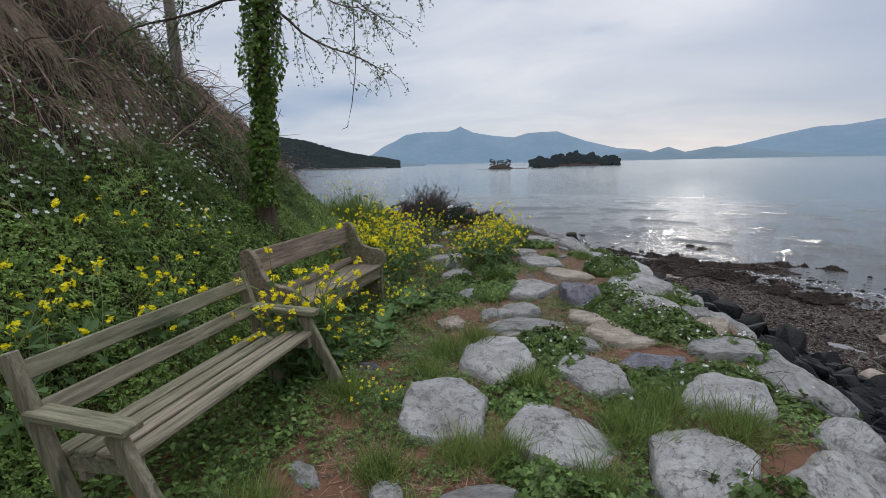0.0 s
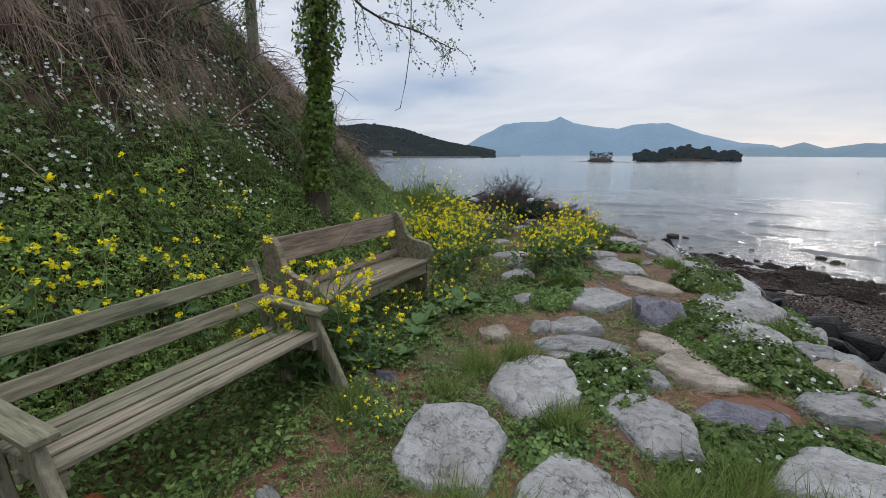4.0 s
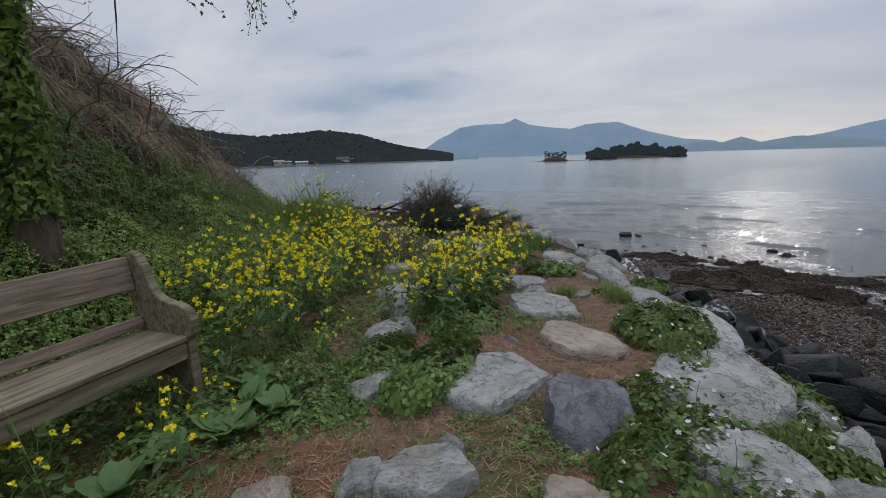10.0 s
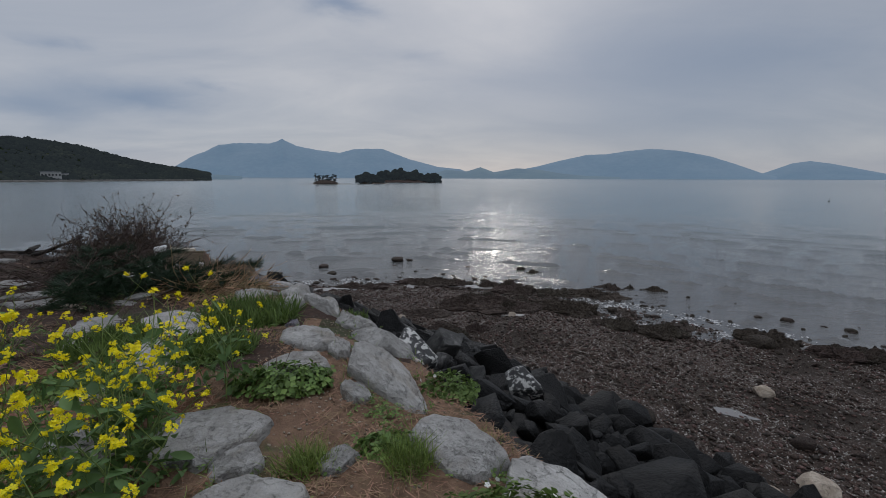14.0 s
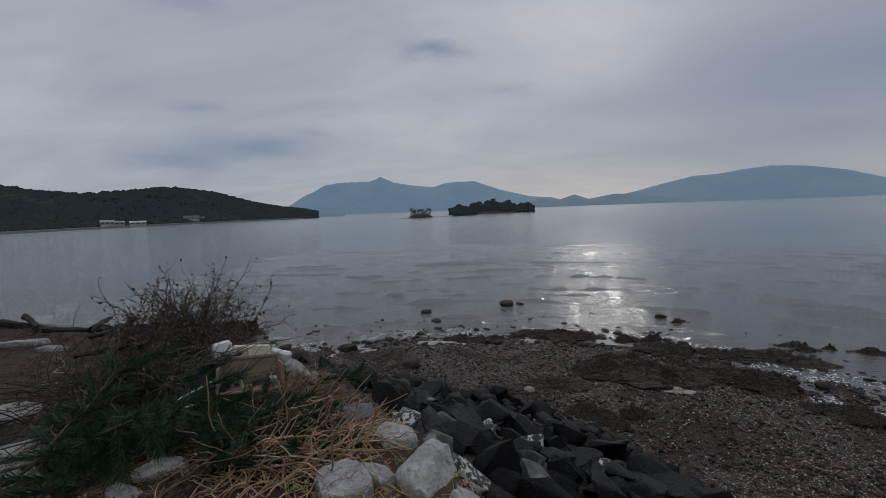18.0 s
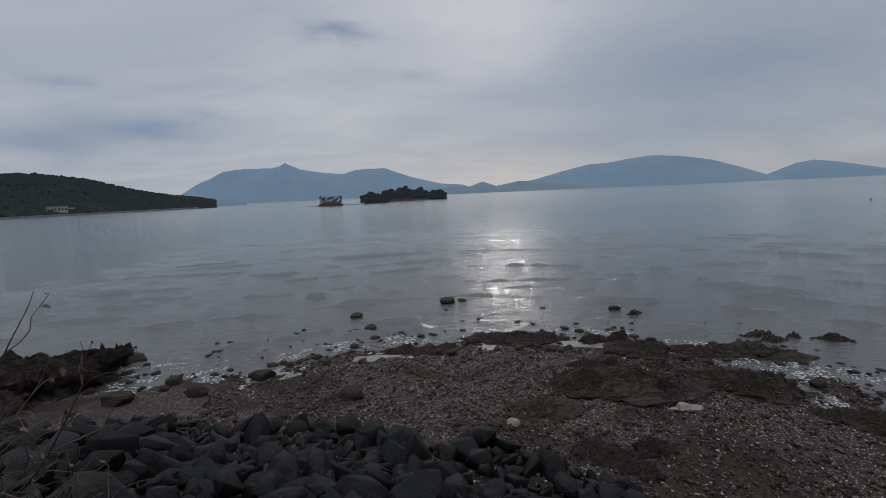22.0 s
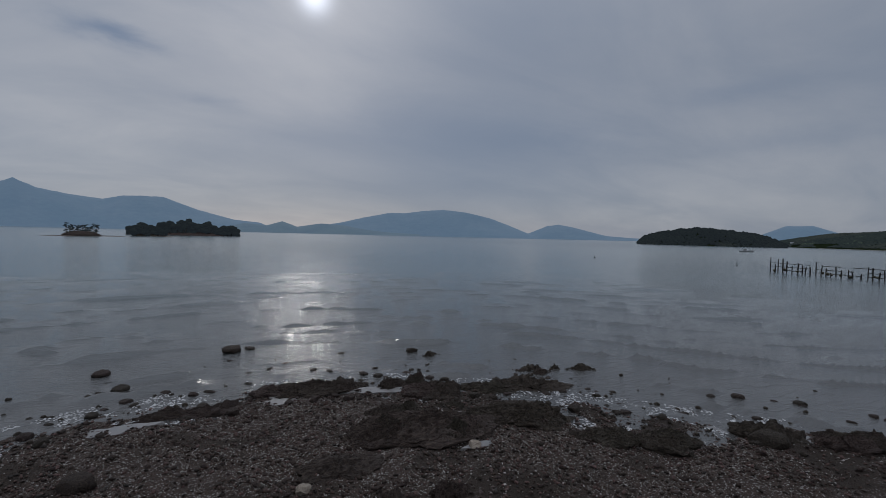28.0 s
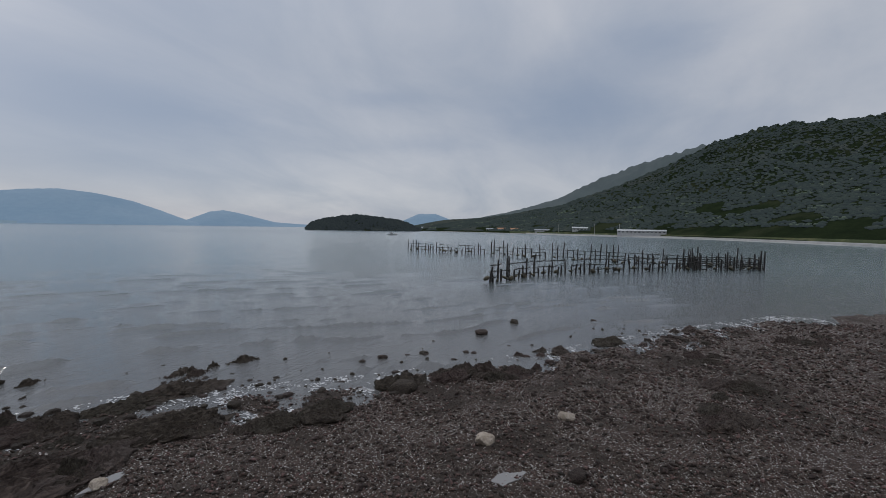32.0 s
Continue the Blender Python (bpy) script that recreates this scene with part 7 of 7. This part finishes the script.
for i, (bx, by, w, d, h, k, b) in enumerate((
    (2.75, 4.29, 0.22, 0.3, 0.12, 400, 8), (2.29, 2.23, 0.36, 0.26, 0.14, 560, 6), (1.46, 2.04, 0.34, 0.2, 0.12, 480, 0), (2.45, 5.75, 0.16, 0.3, 0.12, 300, 6),
    (1.05, 3.01, 0.18, 0.2, 0.1, 260, 0), (0.4, 5.6, 0.26, 0.62, 0.14, 820, 0), (0.22, 6.6, 0.3, 0.4, 0.16, 600, 0), (-0.06, 5.6, 0.2, 0.4, 0.12, 380, 0), (0.63, 8.45, 0.34, 0.22, 0.14, 520, 0),
    (-0.12, 10.02, 0.40, 0.34, 0.22, 1500, 0), (-0.1, 9.15, 0.36, 0.30, 0.16, 800, 0), (-1.0, 9.28, 0.34, 0.4, 0.14, 900, 0), (1.37, 7.7, 0.16, 0.12, 0.08, 180, 0), (-0.75, 8.6, 0.4, 0.3, 0.14, 500, 0),
    (0.9, 10.15, 0.1, 0.12, 0.08, 120, 0), (-0.19, 4.95, 0.35, 0.25, 0.12, 480, 0), (1.74, 8.5, 0.2, 0.2, 0.1, 240, 4), (2.01, 6.35, 0.15, 0.3, 0.12, 260, 8), (2.38, 5.45, 0.3, 0.16, 0.13, 420, 10), (2.01, 5.5, 0.22, 0.14, 0.12, 320, 8), (2.61, 4.29, 0.25, 0.14, 0.12, 320, 8), (2.24, 4.85, 0.2, 0.2, 0.12, 300, 6), (2.66, 3.39, 0.3, 0.12, 0.12, 320, 6), (2.52, 6.05, 0.14, 0.25, 0.12, 260, 6), (1.74, 3.01, 0.16, 0.2, 0.1, 240, 4), (1.23, 2.19, 0.25, 0.16, 0.1, 300, 0),
)):
    bramble_clump(bx, by, w, h, k, b, 430 + i, "bramble" if by > 8.8 or b else "cover", deep=d)


# broad weeds in the shade of the benches and along the bank
g = np.random.RandomState(57)
m = 26000
x, y = g.uniform(-2.4, 0.2, m), g.uniform(-0.8, 5.2, m)
thick = waves2(x, y, 0.9, 87) + 0.5 * waves2(x, y, 0.4, 88) + np.interp(x, (-2.4, -0.5, 0.2), (0.6, 0.3, -0.9)) + np.interp(y, (0, 2.5, 5), (0.3, 0.1, -0.3))
ok = (thick > g.uniform(-0.3, 0.6, m)) & off_stones(x, y) & ((x < -0.15) | (y < 1.2))
x, y = x[ok], y[ok]
n_ = len(x)
data = strewn("broad_weeds", LEAF, np.stack([x, y, land(x, y)[0] + g.uniform(0.02, 0.11, n_)], -1), turned(g, n_, lean=0.45), np.stack([g.uniform(0.03, 0.055, n_), g.uniform(0.03, 0.06, n_), np.full(n_, 0.04)], -1), M["cover"])
tagged(new("broad_weeds", data), "dense fresh green weeds round the benches", "plants", kind="stuff")

# weeds and grass creeping over the slabs' rims
g = np.random.RandomState(55)
leaf_p, blade_p = [], []
for bx, by, w, d, a in BASES:
    if by > 11.6:
        continue
    lush = 1.0 if by < 8.3 else 0.5
    for _ in range(int(150 * (w + d) * lush)):
        q, u = g.uniform(0, 6.283), g.uniform(0.98, 1.28)
        if math.sin(q * 3 + bx * 9) + 0.6 * math.sin(q * 5 + by * 7) < g.uniform(-1.2, 0.9):
            continue
        px, py = w * u * math.cos(q), d * u * math.sin(q)
        place = (bx + px * math.cos(a) - py * math.sin(a), by + px * math.sin(a) + py * math.cos(a))
        (leaf_p if g.uniform() < 0.55 else blade_p).append((*place, height(*place) + (0.0 if u > 1 else 0.03) + g.uniform(0, 0.035)))
n_ = len(leaf_p)
data = strewn("rim_weeds", TREFOIL, leaf_p, turned(g, n_, lean=0.45), g.uniform(0.016, 0.034, n_), M["cover"])
tagged(new("rim_weeds", data), "small green weeds creeping over the slab rims", "plants", kind="stuff")
n_ = len(blade_p)
h = g.uniform(0.05, 0.13, n_)
data = strewn("rim_grass", BLADE, blade_p, turned(g, n_, lean=0.6), np.stack([np.full(n_, 0.004), h, h], -1), M["grass"])
tagged(new("rim_grass", data), "short grass fringing the stone slabs", "grass", kind="stuff")


# tall leafy weeds at the foot of the bank
for i, (bx, by, w, h) in enumerate(((-3.05, 8.9, 0.42, 0.65), (-3.45, 8.95, 0.45, 0.8), (-2.7, 8.8, 0.36, 0.5))):
    bramble_clump(bx, by, w, h, 1500, 0, 480 + i, "grass")


# big basal leaves by the second bench
def dock(x, y, size, seed):
    g = np.random.RandomState(seed)
    ob = thing("dock_plant", (x, y, height(x, y)), "broad grey-green basal leaves of a large weed", "plant", "broad-leaved weeds")
    n = 15
    a = g.uniform(0, 6.283, n)
    for i in range(n):
        v, f = BROAD
        leaf = mesh_object("leaf", [(p[0] * 0.9, p[1], p[2] * 0.5 + 0.22 * p[1] * (1 - 0.6 * p[1])) for p in v], f, M["rape_leaf"], parent=ob)
        leaf.matrix_basis = pose(0, 0, 0.02, g.uniform(8, 40), g.normal(0, 8), math.degrees(a[i])) @ Matrix.Scale(size * g.uniform(0.7, 1.2), 4)
    return ob


for i, (dx, dy, ds) in enumerate(((-0.24, 4.55, 0.28), (-0.56, 3.52, 0.3), (-0.38, 3.22, 0.3), (-0.33, 3.82, 0.26), (-0.19, 3.43, 0.26), (-0.44, 4.24, 0.28), (-0.5, 4.8, 0.36), (-0.35, 4.5, 0.36), (-0.62, 4.95, 0.34), (-0.25, 4.8, 0.3), (-0.42, 4.0, 0.34), (-0.72, 5.1, 0.3))):
    dock(dx, dy, ds * 0.5, 500 + i)

# dry pine needles and straw on the bare earth
m = 110000
x, y = g.uniform(-2.6, 3.0, m), g.uniform(1.0, 12.6, m)
e = beside(EDGE, x, y)
bare = waves2(x, y, 1.3, 85) + 0.4 * waves2(x, y, 0.5, 86) + np.interp(y, (1, 4, 5.5, 8.6, 9.6, 12), (0.0, 0.2, 0.6, 0.6, 0.0, -0.1))
ok = (e < 0.1) & off_stones(x, y, 1.0) & (bare > g.uniform(-0.1, 0.7, m))
x, y = x[ok], y[ok]
n_ = len(x)
NEEDLE = (((-0.5, -0.024, 0), (0.5, -0.024, 0.02), (0.5, 0.024, 0.02), (-0.5, 0.024, 0)), ((0, 1, 2), (0, 2, 3)))
data = strewn("needle_litter", NEEDLE, np.stack([x, y, land(x, y)[0] + g.uniform(0.004, 0.02, n_)], -1), turned(g, n_, lean=0.2), g.uniform(0.035, 0.10, n_), M["needles_dry"])
tagged(new("needle_litter", data), "reddish dry pine needles lying on bare earth", "litter", kind="stuff")
m = 42000
x, y = g.uniform(-9.0, -1.2, m), g.uniform(9.0, 14.6, m)
ok = (beside(EDGE, x, y) < 0.1) & (x > np.interp(y, FOOT_Y, FOOT_X)) & off_stones(x, y, 1.0) & (waves2(x, y, 1.0, 87) > g.uniform(-1.0, 0.6, m))
x, y = x[ok], y[ok]
n_ = len(x)
data = strewn("dead_litter", NEEDLE, np.stack([x, y, land(x, y)[0] + g.uniform(0.004, 0.03, n_)], -1), turned(g, n_, lean=0.45), g.uniform(0.05, 0.16, n_), M["twig_dark"])
tagged(new("dead_litter", data), "dark twigs and dead weed strewn over the point", "litter", kind="stuff")
m = 9000
x, y = g.uniform(-0.6, 3.0, m), g.uniform(0.6, 10.0, m)
ok = (beside(EDGE, x, y) < 0) & off_stones(x, y, 1.0)
x, y = x[ok], y[ok]
n_ = len(x)
data = strewn("gravel", PEB, np.stack([x, y, land(x, y)[0] + 0.003], -1), turned(g, n_, lean=0.3), g.uniform(0.004, 0.014, n_), M["slab_tan"], True)
tagged(new("gravel", data), "fine tan gravel in the terrace soil", "gravel", kind="stuff")


# ---- the point: dead shrub, crate, straw, driftwood ----
def dead_shrub(x, y, wide, tall, seed, stems, label, lean=0.0):
    g = np.random.RandomState(seed)
    ob = thing("dead_shrub", (x, y, height(x, y)), label, "shrub", "dead shrubs on the point")
    heap, spots = Heap(), []
    for i in range(stems):
        a = g.uniform(0, 6.283)
        base = (g.normal(0, wide * 0.3), g.normal(0, wide * 0.25), 0)
        pts, rad = limb(g, base, (0.7 * math.cos(a) + lean, 0.7 * math.sin(a), g.uniform(0.5, 1.6)), g.uniform(0.5, 1.1) * tall, g.uniform(0.006, 0.012), 8, 0.16, 0.02, 0.3)
        heap.put(*tube(pts, rad, 4))
        for j in range(3, 9):
            for _ in range(2):
                tp, tr = limb(g, pts[j], np.array(pts[j]) - np.array(pts[j - 1]) + g.normal(0, 0.08, 3), g.uniform(0.1, 0.36), 0.0042, 5, 0.2, 0.0, 0.4)
                heap.put(*tube(tp, tr, 3))
                spots += list(tp[1:])
    c = new("brush", heap.mesh("brush", M["twig_dark"]))
    c.parent = ob
    tagged(c, kind="stuff")
    n = len(spots)
    pick = g.uniform(0, 1, n) < 0.3
    spots = np.array(spots)[pick]
    c = new("dead_foliage", strewn("dead_foliage", LEAF, spots, turned(g, len(spots), lean=1.0), g.uniform(0.025, 0.055, len(spots)), M["withered"]))
    c.parent = ob
    tagged(c, kind="stuff")
    return ob


dead_shrub(-3.0, 13.1, 0.48, 1.0, 61, 80, "dead brown shrub with curled withered leaves", 0.4)
dead_shrub(-2.6, 12.6, 0.5, 0.5, 62, 55, "low heap of dead brown twigs")
dead_shrub(-3.7, 13.2, 0.5, 0.55, 63, 40, "dead brown shrub leaning over the shore")
dead_shrub(-2.6, 11.9, 0.8, 0.32, 64, 70, "flattened pile of dry branches")


def brush_pile(name, x, y, wide, deep, tall, count, length, radius, material, label, seed, flat=0.25):
    g = np.random.RandomState(seed)
    heap = Heap()
    for i in range(count):
        a, r = g.uniform(0, 6.283), math.sqrt(g.uniform(0, 1))
        px, py = x + wide * r * math.cos(a), y + deep * r * math.sin(a)
        d = g.normal(0.0, 1.1)
        pts, rad = limb(g, (px, py, height(px, py) + tall * (1 - r * r) * g.uniform(0.1, 1)), (math.cos(d), math.sin(d), g.normal(0.05, flat)), g.uniform(0.5, 1) * length, radius * g.uniform(0.6, 1.3), 7, 0.24, 0.07, 0.5)
        heap.put(*tube(pts, rad, 3))
    return tagged(new(name, heap.mesh(name, material)), label, name.replace("_", " "), kind="stuff")


brush_pile("straw_pile", -0.98, 11.16, 0.62, 0.46, 0.15, 560, 0.6, 0.0062, M["straw"], "heap of dry golden straw on the stones", 71)
brush_pile("straw_pile", -0.75, 10.75, 0.6, 0.4, 0.05, 110, 0.5, 0.0045, M["straw"], "thin scatter of dry golden straw", 72)
brush_pile("brown_weed", -1.22, 11.95, 0.36, 0.34, 0.24, 800, 0.3, 0.003, M["needles_dry"], "rust-brown clump of dry weed beside the crate", 73, 0.6)
brush_pile("brushwood", -2.95, 12.1, 0.95, 1.0, 0.25, 520, 0.9, 0.006, M["twig_dark"], "brushwood of dark dead branches", 74)
brush_pile("brushwood", -2.6, 11.85, 0.8, 0.7, 0.42, 620, 0.9, 0.005, M["twig_dark"], "dark dry stalks heaped in front of the shrub", 76, 0.5)
brush_pile("brushwood", -3.0, 12.3, 1.3, 1.0, 0.30, 40, 1.0, 0.006, M["vine"], "pale dry canes among the brushwood", 75)


def pine_branch(x, y, turn, seed, size=1.0):
    g = np.random.RandomState(seed)
    ob = thing("pine_branch", (x, y, height(x, y) + 0.06), "cut pine branch with dark green needles", "branch", "cut pine branches", turn)
    heap, spots, ways = Heap(), [], []
    pts, rad = limb(g, (-0.5 * size, 0, 0), (1, 0, 0.12), 1.1 * size, 0.012, 7, 0.08, 0.03, 0.4)
    heap.put(*tube(pts, rad, 5))
    for j in range(2, 8):
        for sgn in (-1, 1):
            tp, tr = limb(g, pts[j], (0.7, sgn * 0.9, g.uniform(0, 0.5)), g.uniform(0.2, 0.42) * size, 0.005, 5, 0.12, 0.05, 0.4)
            heap.put(*tube(tp, tr, 4))
            for p, q in zip(tp[:-1], tp[1:]):
                for _ in range(54):
                    u = g.uniform()
                    spots.append(p * (1 - u) + q * u)
                    ways.append((q - p) / np.linalg.norm(q - p) * 1.1 + g.normal(0, 0.6, 3))
    c = new("limb", heap.mesh("limb", M["bark"]))
    c.parent = ob
    w = np.array(ways)
    w /= np.linalg.norm(w, axis=1, keepdims=True)
    side = np.cross(w, g.normal(0, 1, w.shape))
    side /= np.linalg.norm(side, axis=1, keepdims=True)
    t = np.stack([side, np.cross(w, side), w], -1)
    c = new("needles", strewn("needles", BLADE, spots, t, np.tile((0.005, 0.02, 0.11 * size), (len(spots), 1)), M["pine"]))
    c.parent = ob
    tagged(c, kind="stuff")


for i, (px, py, pt) in enumerate(((-2.02, 11.5, 15), (-2.42, 11.3, 150), (-1.72, 11.3, -30), (-2.27, 11.8, 70), (-1.52, 11.55, 200), (-2.5, 11.1, 100), (-2.12, 11.0, -80), (-1.27, 11.15, -10), (-1.87, 11.8, 120), (-2.57, 11.55, 30), (-1.42, 11.8, 60), (-1.2, 10.98, 75), (-2.3, 10.95, 40), (-2.0, 10.85, 10))):
    pine_branch(px, py, pt, 600 + i, 1.05)


def crate():
    c = thing("wooden_crate", (-1.68, 12.02, height(-1.68, 12.02) + 0.09), "open raw pine crate tipped on brushwood, its floor showing", "crate", turn=31, tilt=(-10, 4))
    part("back_board", board(bmesh.new(), (0.48, 0.018, 0.24), pose(0, 0, 0.135), 0.003), M["crate"], c)
    part("top_cleat", board(bmesh.new(), (0.50, 0.03, 0.028), pose(0, -0.006, 0.262), 0.003), M["crate"], c, "paler sawn edge cleat")
    for s in (-1, 1):
        part("corner_post", board(bmesh.new(), (0.03, 0.03, 0.27), pose(s * 0.24, -0.02, 0.135), 0.003), M["crate"], c)
        part("end_board", board(bmesh.new(), (0.016, 0.34, 0.20), pose(s * 0.245, -0.19, 0.12, 0, 0, s * 3), 0.003), M["crate"], c)
    for i in range(3):
        part("floor_board", board(bmesh.new(), (0.47, 0.10, 0.014), pose(0, -0.06 - i * 0.108, 0.015), 0.002), M["crate"], c)
    return c


crate()


def foam_block(x, y, z, size, turn, tilt, material, label, seed):
    bm = bmesh.new()
    board(bm, size, Matrix.Identity(4), 0.02)
    bmesh.ops.subdivide_edges(bm, edges=bm.edges, cuts=3, use_grid_fill=True)
    for v in bm.verts:
        v.co += Vector((1, 1, 1)) * 0.006 * noise.noise(v.co * 9 + Vector((seed, 0, 0)))
        v.co.x *= 1 + 0.15 * v.co.y / size[1]
    data = bpy.data.meshes.new("foam_block")
    bm.to_mesh(data)
    bm.free()
    data.materials.append(material)
    ob = new("foam_block", data)
    ob.matrix_world = pose(x, y, z, *tilt, turn)
    return tagged(ob, label, "foam", "washed-up foam")


foam_block(-2.14, 12.36, 0.24, (0.18, 0.045, 0.30), 28, (-14, -10), M["foam"], "broken white styrofoam slab leaning in a crate", 1)
foam_block(-1.86, 12.36, 0.25, (0.34, 0.05, 0.22), 28, (-22, 6), M["foam_yellow"], "yellowed curved foam piece behind the crate", 2)
foam_block(-1.70, 12.62, 0.16, (0.20, 0.07, 0.14), 25, (10, 20), M["foam"], "broken white styrofoam chunk behind the crate", 4)
foam_block(-1.44, 11.96, 0.16, (0.08, 0.04, 0.11), 35, (10, 12), M["foam"], "small white styrofoam scrap by the crate", 3)


def tin(x, y):
    ob = thing("float_ring", (x, y, height(x, y) + 0.16), "small round white plastic fishing float", "float", tilt=(80, 0))
    v, f = [], []
    for i in range(20):
        for j in range(8):
            a, b = 6.2832 * i / 20, 6.2832 * j / 8
            v.append(((0.045 + 0.018 * math.cos(b)) * math.cos(a), (0.045 + 0.018 * math.cos(b)) * math.sin(a), 0.018 * math.sin(b)))
            f.append((i * 8 + j, ((i + 1) % 20) * 8 + j, ((i + 1) % 20) * 8 + (j + 1) % 8, i * 8 + (j + 1) % 8))
    mesh_object("ring", v, f, M["foam"], True, ob)


tin(-1.72, 11.88)
for a, b in (((-1.98, 11.06, 0.20), (-1.72, 11.56, 0.31)), ((-1.97, 11.04, 0.20), (-1.78, 11.40, 0.19))):
    v, f = tube([a, ((a[0] + b[0]) / 2, (a[1] + b[1]) / 2, (a[2] + b[2]) / 2), b], [0.007, 0.007, 0.007], 8)
    tagged(mesh_object("metal_rod", v, f, surface("dull_aluminium", (0.45, 0.45, 0.45), (0.58, 0.58, 0.58), 8, 0.5, 0.1, 60, metal=0.6)), "thin pale metal rod lying on the branches", "rod", "pale rods")


def driftwood(x, y, z, length, radius, turn, rise, seed, label="dark driftwood log stranded on the point"):
    g = np.random.RandomState(seed)
    a = radians(turn)
    pts, rad = limb(g, (x, y, z), (math.cos(a), math.sin(a), rise), length, radius, 7, 0.07, 0.0, 0.5)
    v, f = tube(pts, rad, 9)
    v = [p + g.normal(0, radius * 0.10, 3) for p in v]
    f += [tuple(range(9))[::-1], tuple(range(len(v) - 9, len(v)))]
    return tagged(mesh_object("driftwood", v, f, M["drift"]), label, "driftwood", "driftwood on the point")


driftwood(-7.6, 14.4, 0.05, 1.8, 0.07, 12, 0.02, 1)
driftwood(-7.1, 14.6, 0.12, 1.1, 0.05, -25, 0.1, 2)
driftwood(-6.2, 14.1, 0.03, 1.6, 0.04, 5, 0.0, 3)
driftwood(-5.3, 14.0, 0.06, 0.9, 0.05, 120, 0.15, 4)
driftwood(-5.0, 13.7, 0.05, 1.2, 0.035, -15, 0.03, 5, "pale stripped driftwood branch on dark earth")
driftwood(-4.4, 12.9, 0.06, 1.2, 0.035, 20, 0.02, 6, "pale stripped driftwood branch on dark earth")
driftwood(-8.6, 13.5, 0.05, 1.5, 0.08, 60, 0.03, 7)

# rust-red can under the slatted bench
can = thing("clay_pot", (-0.60, 1.42, height(-0.60, 1.42) + 0.0), "cracked orange-red clay pot lying under a bench", "pot", turn=30, tilt=(0, 70))
v, f = tube([(0, 0, 0), (0, 0, 0.02), (0, 0, 0.16), (0, 0, 0.17), (0, 0, 0.165), (0, 0, 0.03)], [0.05, 0.06, 0.085, 0.092, 0.078, 0.05], 18)
mesh_object("body", v, f + [tuple(range(18))[::-1], tuple(range(90, 108))], surface("orange_clay", (0.35, 0.10, 0.03), (0.50, 0.17, 0.05), 10, 0.85, 0.4, 60, (0.12, 0.05, 0.03), 6, (0.6, 0.66)), True, can)
